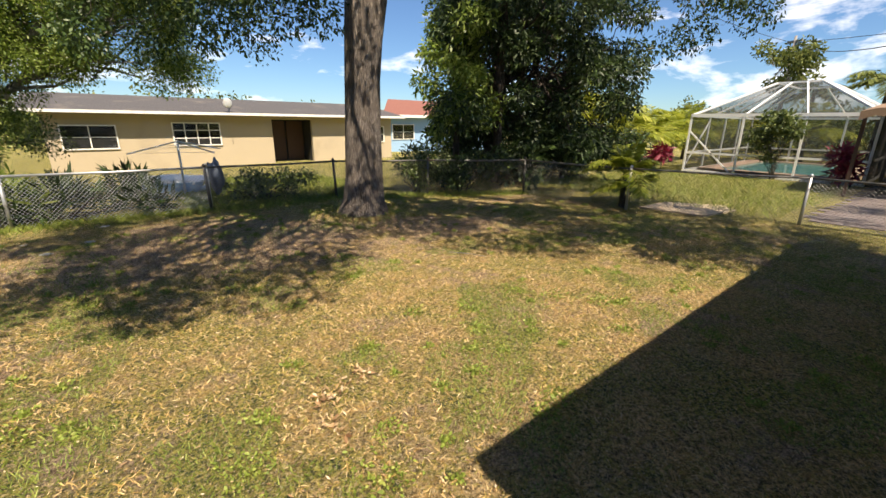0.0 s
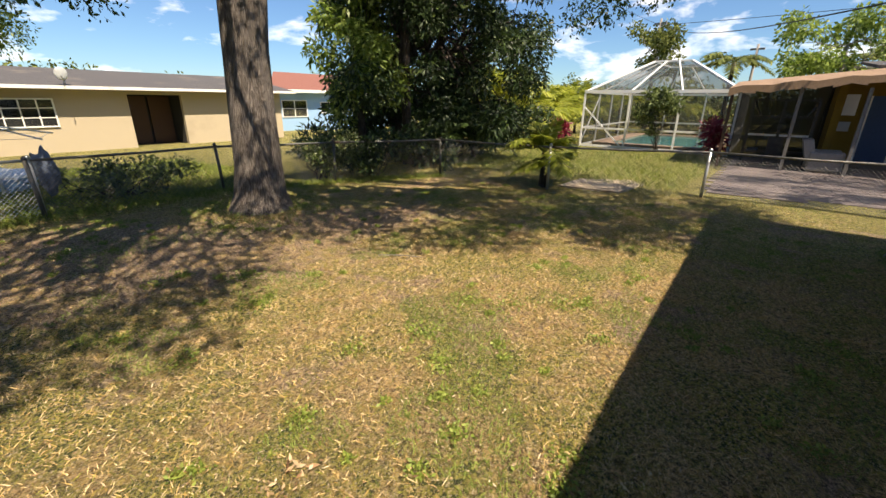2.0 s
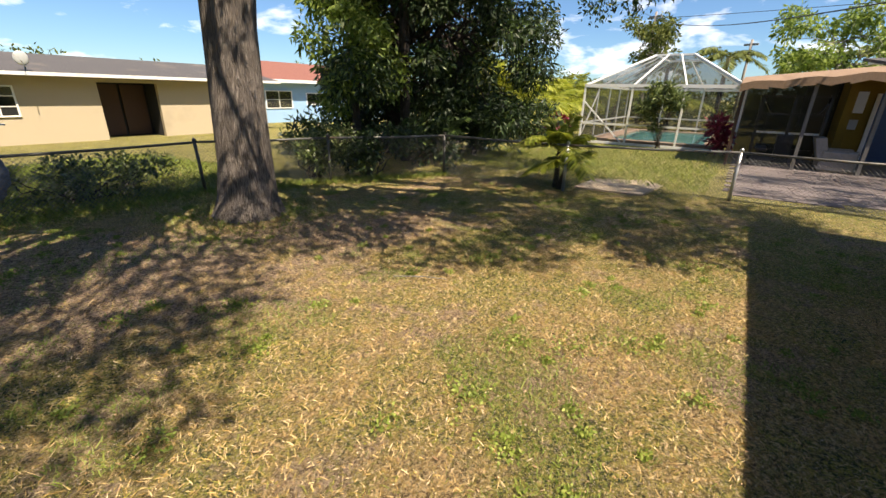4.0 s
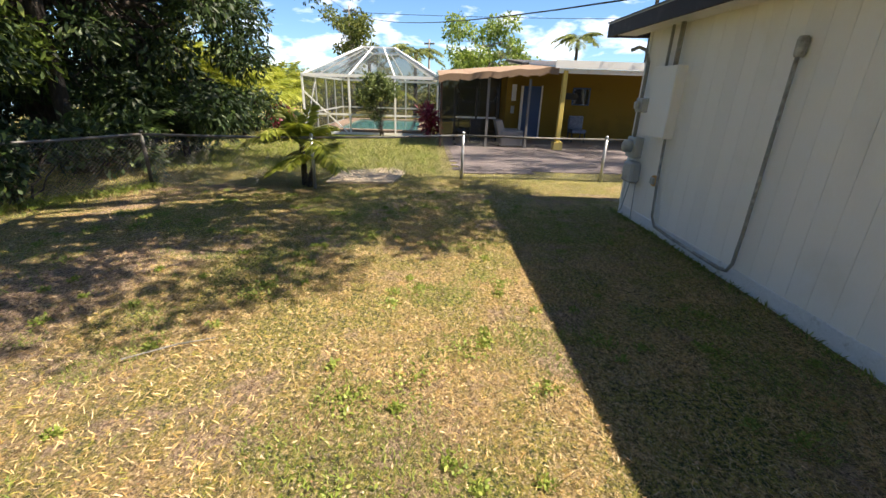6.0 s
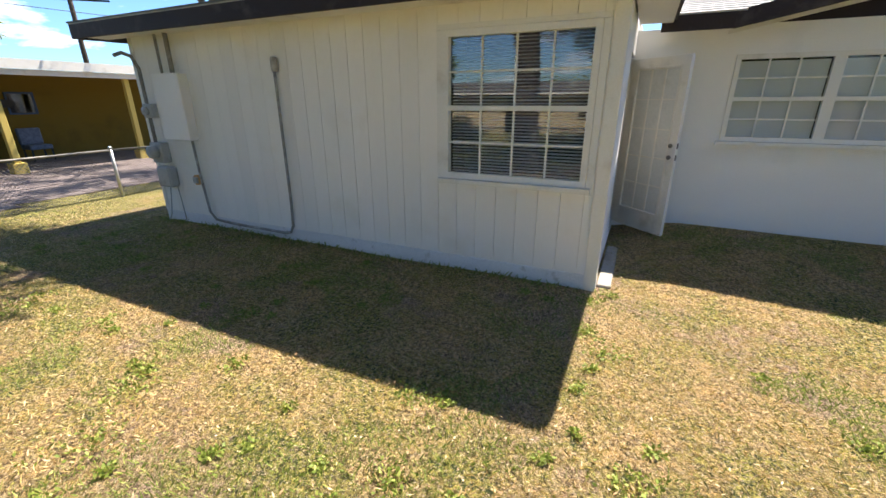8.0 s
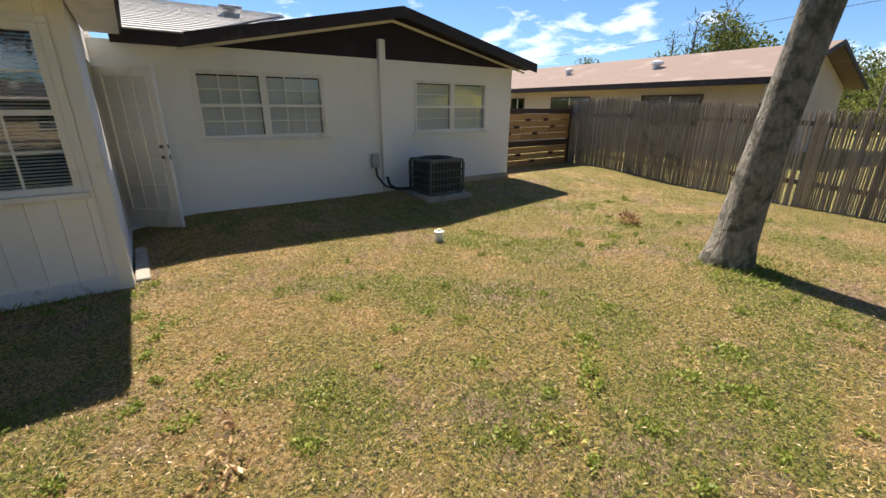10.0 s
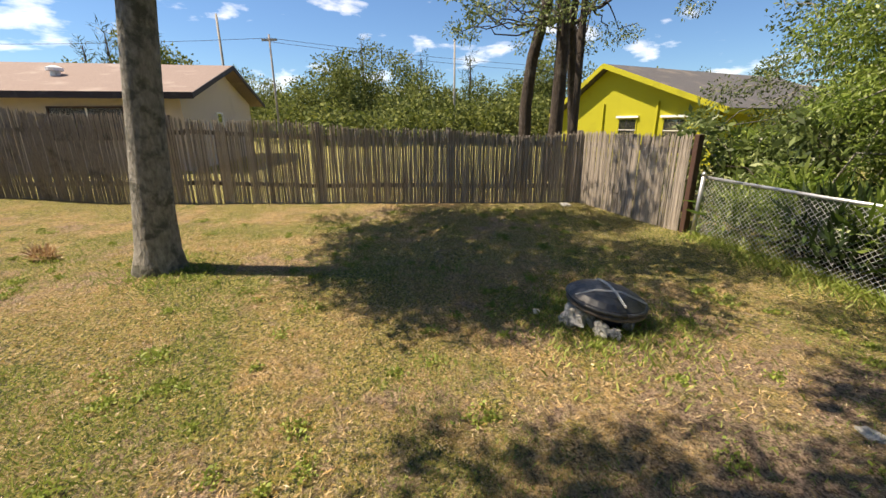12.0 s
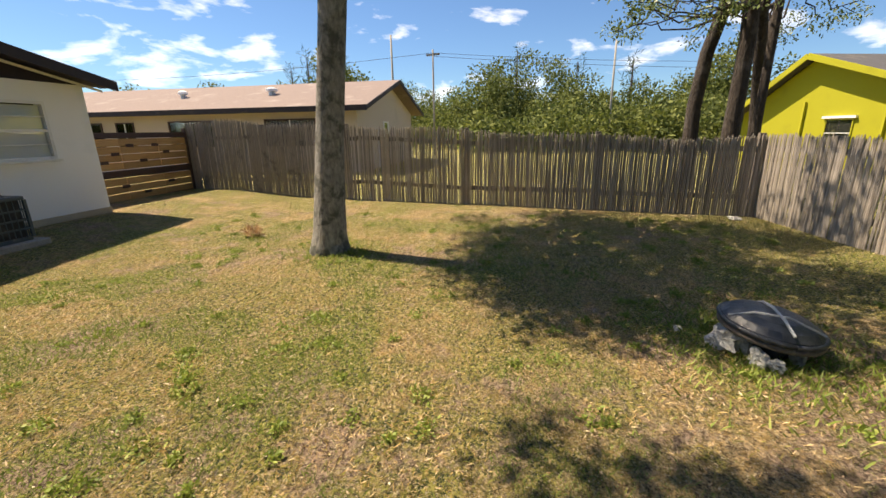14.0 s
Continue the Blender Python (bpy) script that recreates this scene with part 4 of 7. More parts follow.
def reed_run(parent, a, b, count, broken, single):
    """Close upright reeds; those in the stretch single(y) are pieces of their own, the rest one body."""
    rest, made = Geo(), 0
    turn = math.degrees(math.atan2(b[1] - a[1], b[0] - a[0]))
    for i in range(count):
        t = (i + 0.5) / count
        t += rng.uniform(-1, 1) * 0.15 / count
        x, y = lin(a, b, t)
        sparse = broken(y)
        if rng.random() < 0.004 + sparse * 0.06:
            continue
        h = reed_top(y) * (1 + rng.uniform(-0.012, 0.008) - (rng.random() < sparse * 0.10) * rng.uniform(0, 0.08))
        m = pose(x + rng.uniform(-0.010, 0.010), y, gz(x, y) - 0.02, rng.gauss(0, 0.2 + 0.2 * sparse), rng.gauss(0, 0.15 + 0.16 * sparse), turn + rng.gauss(0, 12))
        wide = rng.uniform(0.78, 1.05)*(1.0 - 0.14 * sparse)
        m = m @ Matrix.Diagonal((wide, wide * 0.6, h, 1))
        me = slat_me[rng.randrange(4)]
        if single(y) and made < 300:
            made += 1
            piece("slat", me, parent, m)
        else:
            n = len(rest.v)
            rest.v += [tuple(m @ v.co) for v in me.vertices]
            rest.f += [tuple(n + k for k in f.vertices) for f in me.polygons]
    if rest.v:
        part("slats", rest, M_SLAT, parent, "close grey reeds", kind="stuff")


reed_run(fence, *REED, 400, lambda y: 0.42 * smoothstep(0.8, 2.0, y) * (1 - 0.6 * smoothstep(5.8, 7.0, y)), lambda y: y > 0.4)
for y in (-3.3, -0.9, 1.5, 4.36, 6.9, 9.45):
    t = (y - REED[0][1]) / (REED[1][1] - REED[0][1])
    x = lin(*REED, t)[0] - 0.07
    part("post", Geo().box(x - 0.045, x + 0.045, y - 0.045, y + 0.045, -0.1, reed_top(y) + 0.03, 0.006), M_RAIL, fence)
for h in (0.24, 0.84):
    for k in range(5):
        a, b = lin(*REED, k / 5), lin(*REED, (k + 1) / 5)
        sag = rng.uniform(-0.03, 0.03)
        part("rail", Geo().bar((a[0] - 0.05, a[1], reed_top(a[1]) * h + sag), (b[0] - 0.05, b[1], reed_top(b[1]) * h - sag), 0.035, 0.085), M_RAIL, fence)
fence2 = thing("reed_fence", (*REED2[0], gz(*REED2[0])), "short return of close grey reed fencing by the wire fence", "fence", "reed fences")
reed_run(fence2, *REED2, 84, lambda y: 0.0, lambda y: True)
for h in (0.24, 0.84):
    a, b = REED2
    part("rail", Geo().bar((a[0], a[1] + 0.05, reed_top(9.5) * h), (b[0], b[1] + 0.05, reed_top(9.8) * h), 0.035, 0.085), M_RAIL, fence2)
part("post", Geo().box(-5.90, -5.81, 9.87, 9.96, -0.1, 1.40, 0.006), M_GATEDARK, fence2)
part("post", Geo().box(-7.2, -7.11, 9.72, 9.80, -0.1, 1.38, 0.006), M_RAIL, fence2)

# board gate between the house and the fence
gate = thing("board_gate", (-9.0, -3.4, 0.05), "new yellow pine board gate with dark stained rails", "gate")
for i, z in enumerate((0.13, 0.30, 0.47, 0.82, 0.99, 1.16, 1.33)):
    xa = -10.5
    for j, xb in enumerate((-9.6, -8.55, -7.1)):
        g = Geo().box(xa + 0.004, xb - 0.004, -3.41, -3.385 + 0.004 * ((i + j) % 2), z, z + 0.155, 0.004)
        part("board", g, M_GATE, gate)
        xa = xb
for za, zb in ((0.04, 0.13), (0.64, 0.80), (1.50, 1.62)):
    part("dark_rail", Geo().box(-10.5, -7.1, -3.42, -3.375, za, zb, 0.004), M_GATEDARK, gate)
for i, (x, z) in enumerate(((-9.9, 0.40), (-9.15, 0.22), (-8.6, 0.40), (-9.9, 1.12), (-9.2, 0.95), (-8.5, 1.12), (-9.6, 1.30), (-8.2, 0.95), (-8.9, 1.30))):
    part("dark_block", Geo().box(x, x + 0.2, -3.384, -3.372, z, z + 0.07), M_GATEDARK, gate)
part("post", Geo().box(-10.62, -10.5, -3.46, -3.34, -0.1, 1.72, 0.006), M_GATEDARK, gate)

# ---- neighbours ----
def far_window(parent, o, ax, out, width, z0, z1, cols=2, rows=2, label="", edge=M_TRIM):
    """A window of a neighbouring house: frame, bars and panes before a near-black slab standing in for an unlit room.
    """
    ax, out, o = Vector(ax), Vector(out), Vector(o)
    def at(u, z, d):
        p = o + ax * u + out * d
        return (p.x, p.y, z)
    def slab(g, u0, u1, za, zb, d0, d1):
        g.solid([at(u0, za, d0), at(u1, za, d0), at(u1, za, d1), at(u0, za, d1)], [at(u0, zb, d0), at(u1, zb, d0), at(u1, zb, d1), at(u0, zb, d1)])
    w = part("window", slab_geo(slab, 0.05, width - 0.05, z0 + 0.05, z1 - 0.05, 0.004, 0.012), M_UNLIT, parent, label)
    fr = Geo()
    for u0, u1, za, zb in ((0, width, z1 - 0.05, z1), (0, width, z0, z0 + 0.05), (0, 0.05, z0 + 0.05, z1 - 0.05), (width - 0.05, width, z0 + 0.05, z1 - 0.05)):
        slab(fr, u0, u1, za, zb, 0.002, 0.05)
    part("frame", fr, edge, w)
    for c in range(1, cols):
        u = width * c / cols
        part("bar", slab_geo(slab, u - 0.02, u + 0.02, z0 + 0.05, z1 - 0.05, 0.014, 0.04), M_TRIM, w)
    for r in range(1, rows):
        z = z0 + (z1 - z0) * r / rows
        part("bar", slab_geo(slab, 0.05, width - 0.05, z - 0.015, z + 0.015, 0.014, 0.036), M_TRIM, w)
    part("pane", slab_geo(slab, 0.05, width - 0.05, z0 + 0.05, z1 - 0.05, 0.020, 0.024), M_PANE_FAR, w).visible_shadow = False


def slab_geo(slab, *a):
    g = Geo()
    slab(g, *a)
    return g


# cream house across the back fence
ty = 22.4
th = thing("cream_house", (5.0, ty, -0.35), "low cream stucco house with a dark grey roof", "house")
for box in ((-2.6, 5.72, ty, ty + 0.2, -0.4, 2.05), (7.75, 12.6, ty, ty + 0.2, -0.4, 2.05), (5.72, 7.75, ty, ty + 0.2, 1.78, 2.05),
            (-2.6, -2.4, ty + 0.2, ty + 7.8, -0.4, 2.05), (12.4, 12.6, ty + 0.2, ty + 7.8, -0.4, 2.05), (-2.6, 12.6, ty + 7.8, ty + 8.0, -0.4, 2.05)):
    part("wall", Geo().box(*box), M_TAN, th)
# recess walls take the near-black too, so the entry's shade is painted
part("porch_recess", Geo().box(5.6, 7.9, ty + 1.2, ty + 1.3, -0.4, 2.0).box(5.5, 5.72, ty + 0.2, ty + 1.2, -0.4, 2.0).box(7.75, 7.95, ty + 0.2, ty + 1.2, -0.4, 2.0), M_UNLIT, th, "entry recess coloured near-black for its deep shade")
part("door", Geo().box(5.85, 6.7, ty + 1.1, ty + 1.18, -0.25, 1.72).box(6.8, 7.65, ty + 1.1, ty + 1.18, -0.25, 1.72), M_GATEDARK, th, "dark brown double door")
rf = part("roof", Geo().solid([(-3.2, ty - 0.55, 1.98), (13.2, ty - 0.55, 1.98), (13.2, ty + 4, 2.75), (-3.2, ty + 4, 2.75)], [(-3.2, ty - 0.55, 2.05), (13.2, ty - 0.55, 2.05), (13.2, ty + 4, 2.82), (-3.2, ty + 4, 2.82)]), M_DARKROOF, th, "dark grey shingle roof")
part("back_slope", Geo().solid([(-3.2, ty + 4, 2.75), (13.2, ty + 4, 2.75), (13.2, ty + 8.6, 1.98), (-3.2, ty + 8.6, 1.98)], [(-3.2, ty + 4, 2.82), (13.2, ty + 4, 2.82), (13.2, ty + 8.6, 2.05), (-3.2, ty + 8.6, 2.05)]), M_DARKROOF, rf)
part("fascia", Geo().box(-3.2, 13.2, ty - 0.585, ty - 0.55, 1.94, 2.05), M_TRIM, th, "white gutter and fascia")
far_window(th, (-2.15, ty, 0), (1, 0, 0), (0, -1, 0), 1.75, 0.55, 1.5, 2, 2)
far_window(th, (1.5, ty, 0), (1, 0, 0), (0, -1, 0), 1.9, 0.62, 1.62, 4, 3)
far_window(th, (11.5, ty, 0), (1, 0, 0), (0, -1, 0), 0.6, 0.6, 1.5, 1, 2)
dish = thing("satellite_dish", (3.8, ty - 0.5, 2.0), "small grey satellite dish on the roof edge", "satellite dish")
part("mast", Geo().tube([(3.8, ty - 0.3, 2.05), (3.8, ty - 0.45, 2.45)], 0.03, 6), M_GREY, dish)
part("dish", Geo().lump((3.72, ty - 0.55, 2.45), (0.2, 0.05, 0.22), 1, 12, 8, 0.0), M_GREY, dish, smooth=True)
part("arm", Geo().tube([(3.72, ty - 0.6, 2.3), (3.6, ty - 1.0, 2.38)], 0.015, 5), M_GREY, dish)

# blue house beyond
bh = thing("blue_house", (17.0, 26.5, -0.45), "pale blue stucco house with a red shingle roof", "house")
by = 26.5
part("wall", Geo().box(14.6, 26, by, by + 0.2, -0.6, 2.2).box(14.6, 14.8, by + 0.2, by + 7, -0.6, 2.2).box(25.8, 26, by + 0.2, by + 7, -0.6, 2.2), M_BLUE, bh)
part("porch_wall", Geo().box(17.6, 23.5, by - 1.2, by - 1.1, -0.6, 0.35), M_BLUE, bh)
r = part("roof", Geo().solid([(14.2, by - 0.6, 2.15), (26.6, by - 0.6, 2.15), (26.6, by + 3.5, 3.4), (17.2, by + 3.5, 3.4)], [(14.2, by - 0.6, 2.22), (26.6, by - 0.6, 2.22), (26.6, by + 3.5, 3.47), (17.2, by + 3.5, 3.47)]), M_REDROOF, bh, "red shingle roof")
part("fascia", Geo().box(14.2, 26.6, by - 0.64, by - 0.6, 2.06, 2.24), M_TRIM, bh)
far_window(bh, (15.3, by, 0), (1, 0, 0), (0, -1, 0), 1.9, 0.55, 1.6, 2, 2)
far_window(bh, (18.3, by, 0), (1, 0, 0), (0, -1, 0), 2.4, 0.75, 1.5, 3, 1)

# beige house past the reed fence
nh = thing("beige_house", (-16.2, -8.0, 0.0), "beige stucco house with a brown shingle roof", "house")
nx = -16.2
part("wall", Geo().box(nx - 0.2, nx, -22, -0.7, -0.1, 2.5).box(nx - 8.2, nx - 0.2, -0.9, -0.7, -0.1, 2.5).box(nx - 8.4, nx - 8.2, -22, -0.7, -0.1, 2.5), M_BEIGE, nh)
part("gable", Geo().solid([(nx, -0.9, 2.5), (nx - 8.4, -0.9, 2.5), (nx - 4.2, -0.9, 3.75)], [(nx, -0.7, 2.5), (nx - 8.4, -0.7, 2.5), (nx - 4.2, -0.7, 3.75)]), M_BEIGE, nh)
for sx in (0, 1):
    xa, xb = (nx + 0.6, nx - 4.2) if sx == 0 else (nx - 9.0, nx - 4.2)
    s = part("roof", Geo().solid([(xa, -22.5, 2.42), (xa, -0.1, 2.42), (xb, -0.1, 3.78), (xb, -22.5, 3.78)], [(xa, -22.5, 2.50), (xa, -0.1, 2.50), (xb, -0.1, 3.86), (xb, -22.5, 3.86)]), M_BROWNROOF, nh, "brown shingle roof")
    part("rake_board", Geo().solid([(xa, -0.1, 2.34), (xa, -0.06, 2.34), (xb, -0.06, 3.70), (xb, -0.1, 3.70)], [(xa, -0.1, 2.51), (xa, -0.06, 2.51), (xb, -0.06, 3.87), (xb, -0.1, 3.87)]), M_FASCIA, s)
part("fascia", Geo().box(nx + 0.6, nx + 0.63, -22.5, -0.06, 2.32, 2.52), M_FASCIA, nh, "dark brown fascia")
for y0, w in ((-9.0, 2.1), (-4.6, 2.2), (-13.5, 1.2), (-11.6, 0.9)):
    far_window(nh, (nx, y0 + w, 0), (0, -1, 0), (1, 0, 0), w, 1.05, 2.1, 2, 1, edge=M_GATEDARK)
far_window(nh, (nx - 3.2, -0.7, 0), (-1, 0, 0), (0, 1, 0), 0.7, 1.2, 2.0, 1, 1)
for y, s in ((-9.6, 1.0), (-5.2, 1.25)):
    v = part("roof_vent", Geo().tube([(nx - 1.8, y, 3.0), (nx - 1.8, y, 3.32)], 0.12 * s, 10), M_GALV, nh, "white metal roof vent")
    part("hood", Geo().tube([(nx - 1.8, y, 3.32), (nx - 1.8, y, 3.42), (nx - 1.8, y, 3.48)], [0.2 * s, 0.2 * s, 0.08], 10), M_ALU, v)

# yellow house past the corner
C, L, P = Vector((-16.6, 19.9, 0)), Vector((-25.7, 17.1, 0)), Vector((-22.4, 18.1, 0))
yh = thing("yellow_house", (C.x, C.y, -0.35), "bright yellow-green house with a worn dark shingle roof", "house")
back = Vector((-2.8, 9.1, 0)).normalized()
def up(p, z):
    return (p.x, p.y, z)
inn = back * 0.2
part("gable_wall", Geo().solid([up(C, -0.5), up(L, -0.5), up(L, 2.12), up(P, 4.3), up(C, 2.16)], [up(C + inn, -0.5), up(L + inn, -0.5), up(L + inn, 2.12), up(P + inn, 4.3), up(C + inn, 2.16)]), M_YELLOW, yh)
E1 = C + back * 16
gd = (L - C).normalized()
part("side_wall", Geo().solid([up(C, -0.5), up(C + gd * 0.2, -0.5), up(E1 + gd * 0.2, -0.5), up(E1, -0.5)], [up(C, 2.16), up(C + gd * 0.2, 2.16), up(E1 + gd * 0.2, 2.16), up(E1, 2.16)]), M_YELLOW, yh)
fo = back * -0.5
for a, za, b, zb in ((C - gd * 0.6, 2.02, P, 4.38), (L + gd * 0.5, 1.92, P, 4.38)):
    s = part("roof", Geo().solid([up(a + fo, za), up(b + fo, zb), up(b + back * 16, zb), up(a + back * 16, za)], [up(a + fo, za + 0.1), up(b + fo, zb + 0.1), up(b + back * 16, zb + 0.1), up(a + back * 16, za + 0.1)]), M_DARKROOF, yh, "worn dark shingle roof")
    part("rake_board", Geo().bar(up(a + fo * 1.06, za + 0.0), up(b + fo * 1.06, zb + 0.0), 0.06, 0.24), M_YELLOW, s)
fs = part("fascia", Geo().bar(up(C - gd * 0.62 + fo, 1.98), up(C - gd * 0.62 + back * 16, 1.98), 0.06, 0.22), M_YELLOW, yh)
out_y = -back
for d0, w in ((1.35, 1.2), (4.0, 1.15)):
    o = C + gd * (d0 + w)
    far_window(yh, (o.x, o.y, 0), tuple(-gd), tuple(out_y), w, 0.6, 1.75, 1, 2, edge=M_YELLOW)
    b = C + gd * (d0 - 0.1) + out_y * 0.06
    e = C + gd * (d0 + w + 0.1) + out_y * 0.06
    part("lintel", Geo().bar(up(b, 1.82), up(e, 1.82), 0.12, 0.1), M_TRIM, yh)
for d in (2.9, 6.2):
    o = C + gd * d + out_y * 0.06
    part("batten", Geo().box(o.x - 0.06, o.x + 0.06, o.y - 0.04, o.y + 0.04, 0.2, 2.5), M_YELLOW, yh)
for d0, w in ((5.0, 1.2), (8.5, 1.3)):
    o = C + back * d0
    far_window(yh, (o.x, o.y, 0), tuple(back), tuple(-gd), w, 0.6, 1.7, 2, 2)


# ---- patio, porch and pool of the neighbour ----
PZ = -0.12
patio = thing("patio", (11.5, -2.0, PZ), "mauve paved patio beside the porch", "pavement", kind="structure")
tops = Geo()
for i in range(30):
    for j in range(36):
        x0, y0 = 8.9 + 0.35 * i, -9.0 + 0.32 * j
        if y0 > 2.2 or x0 + 0.25 * max(0, y0) < 9.0:
            continue
        off = 0.16 * (i % 2)
        za, zb = gz(x0, y0) + 0.012, gz(x0 + 0.34, y0) + 0.012
        k = 0.004 * ((i * 7 + j * 3) % 3)
        tops.solid([(x0, y0 + off, za - 0.05), (x0 + 0.34, y0 + off, zb - 0.05), (x0 + 0.34, y0 + off + 0.31, zb - 0.05), (x0, y0 + off + 0.31, za - 0.05)],
                   [(x0, y0 + off, za + k), (x0 + 0.34, y0 + off, zb + k), (x0 + 0.34, y0 + off + 0.31, zb + k), (x0, y0 + off + 0.31, za + k)])
part("pavers", tops, M_PAVER, patio, "mauve concrete pavers", kind="stuff")
slab = solo("stone_slab", Geo().solid([(7.55, 4.75, -0.03), (7.65, 3.55, -0.03), (8.85, 3.35, -0.03), (9.3, 3.7, -0.03), (8.7, 4.7, -0.03)][::-1], [(7.55, 4.75, 0.028), (7.65, 3.55, 0.028), (8.85, 3.35, 0.02), (9.3, 3.7, 0.012), (8.7, 4.7, 0.02)][::-1]), M_SAND, "pale worn concrete slab lying in the grass", "slab")

px0 = 14.9
ph = thing("porch_house", (px0, -4.0, -0.2), "ochre house with a white fascia and a covered porch", "house")
part("wall", Geo().box(18.6, 18.8, -14, 0.0, -0.3, 2.6).box(18.8, 24, -0.2, 0.0, -0.3, 2.6), M_OCHRE, ph)
part("side_wall", Geo().box(16.9, 18.6, -0.25, -0.05, -0.3, 2.5), M_OCHRE, ph)
rf = part("roof", Geo().solid([(px0 - 0.2, -14.5, 2.52), (px0 - 0.2, -1.25, 2.52), (24, -1.25, 3.1), (24, -14.5, 3.1)][::-1], [(px0 - 0.2, -14.5, 2.66), (px0 - 0.2, -1.25, 2.66), (24, -1.25, 3.24), (24, -14.5, 3.24)][::-1]), M_TRIM, ph, "low white porch roof")
# invented dark layer under the white roof, added to darken the porch
part("ceiling_boards", Geo().solid([(px0 - 0.18, -14.4, 2.47), (px0 - 0.18, -1.3, 2.47), (18.58, -1.3, 2.71), (18.58, -14.4, 2.71)][::-1], [(px0 - 0.18, -14.4, 2.50), (px0 - 0.18, -1.3, 2.50), (18.58, -1.3, 2.74), (18.58, -14.4, 2.74)][::-1]), M_RAIL, rf, "added dark ceiling that cuts light bounced under the porch roof")
part("upper_roof", Geo().solid([(19.0, -14, 2.78), (19.0, -1.0, 2.78), (23.5, -1.0, 3.2), (23.5, -14, 3.2)], [(19.0, -14, 2.88), (19.0, -1.0, 2.88), (23.5, -1.0, 3.3), (23.5, -14, 3.3)]), M_DARKROOF, rf)
part("fascia", Geo().box(px0 - 0.25, px0 - 0.2, -14.5, -1.2, 2.46, 2.70), M_TRIM, ph, "white fascia board")
part("beam", Geo().box(px0 - 0.05, px0 + 0.08, -14.0, -1.3, 2.32, 2.46), M_TRIM, ph)
for x, y in ((14.9, -1.62), (15.2, -5.0)):
    c = part("column", Geo().box(x - 0.075, x + 0.075, y - 0.075, y + 0.075, -0.2, 2.40, 0.01), M_PALEOCHRE, ph, "yellow porch column on a square base")
    part("base", Geo().box(x - 0.16, x + 0.16, y - 0.16, y + 0.16, -0.2, 0.10, 0.015), M_PALEOCHRE, c)
d = part("door", Geo().box(18.54, 18.59, -1.8, -1.05, -0.18, 1.95), M_BLUEPAINT, ph, "dark blue door")
part("jamb", Geo().box(18.53, 18.6, -1.86, -1.8, -0.18, 1.98).box(18.53, 18.6, -1.05, -0.95, -0.18, 1.95), M_TRIM, d)
far_window(ph, (18.6, -3.9, 0), (0, 1, 0), (-1, 0, 0), 0.75, 1.25, 1.95, 1, 1, edge=M_BLUEPAINT)
part("wall_clock", Geo().lump((18.55, -3.0, 1.6), (0.03, 0.4, 0.14), 2, 12, 6, 0.1), M_BLACK, ph, "dark wall ornament")
part("notice", Geo().box(18.56, 18.59, -0.75, -0.25, 1.35, 2.0), M_ALU, ph)
part("wall_box", Geo().box(18.5, 18.59, -0.7, -0.4, 0.85, 1.15), M_GREY, ph)

aw = thing("porch_awning", (14.9, 0.5, 2.1), "tan canvas awning over the exercise corner", "awning")
g = Geo()
n = 12
for i in range(n):
    y0, y1 = -1.35 + 3.95 * i / n, -1.35 + 3.95 * (i + 1) / n
    z0, z1 = 2.46 - 0.36 * i / n, 2.46 - 0.36 * (i + 1) / n
    s0, s1 = 0.03 * math.sin(i * 1.9), 0.03 * math.sin((i + 1) * 1.9)
    g.solid([(14.75, y0, z0 + s0), (14.75, y1, z1 + s1), (18.6, y1, z1 + 0.3), (18.6, y0, z0 + 0.3)], [(14.75, y0, z0 + s0 + 0.03), (14.75, y1, z1 + s1 + 0.03), (18.6, y1, z1 + 0.33), (18.6, y0, z0 + 0.33)])
    g.solid([(14.72, y0, z0 + s0 - 0.17 - s1), (14.72, y1, z1 + s1 - 0.17 - s0), (14.75, y1, z1 + s1 - 0.17 - s0), (14.75, y0, z0 + s0 - 0.17 - s1)], [(14.72, y0, z0 + s0 + 0.03), (14.72, y1, z1 + s1 + 0.03), (14.75, y1, z1 + s1 + 0.03), (14.75, y0, z0 + s0 + 0.03)])
part("canvas", g, M_AWNING, aw)
for y in (2.5, 0.9, -0.5):
    part("pole", Geo().box(14.95, 15.03, y - 0.04, y + 0.04, -0.2, 2.1), M_POSTGREY if y != 2.5 else M_GATEDARK, aw)
# screen wall darkened to near-black in place of the shade behind it
scr = thing("shaded_porch_screen", (18.2, 1.5, -0.2), "insect screen wall coloured near-black for the porch shade behind the exercise corner", "screen")
part("screen", Geo().face((18.3, -0.05, -0.2), (18.3, 2.5, -0.2), (18.3, 2.5, 2.4), (18.3, -0.05, 2.4)), M_SHADESCREEN, scr)
for y in (0.0, 0.8, 1.65, 2.5):
    part("mullion", Geo().box(18.27, 18.33, y - 0.03, y + 0.03, -0.2, 2.4), M_STEELDARK, scr)
gym = thing("exercise_machine", (16.3, 1.1, -0.17), "black multi-station exercise machine under the awning", "exercise machine")
for y in (0.35, 1.15, 1.95):
    part("upright", Geo().box(16.25, 16.33, y - 0.04, y + 0.04, -0.17, 1.85), M_STEELDARK, gym)
for z in (0.25, 0.75, 1.3, 1.8):
    part("crossbar", Geo().box(16.26, 16.32, 0.35, 1.95, z - 0.03, z + 0.03), M_STEELDARK if z != 0.75 else M_GALV, gym)
part("weight_block", Geo().box(16.1, 16.4, 0.95, 1.35, -0.15, 0.7), M_BLACK, gym)
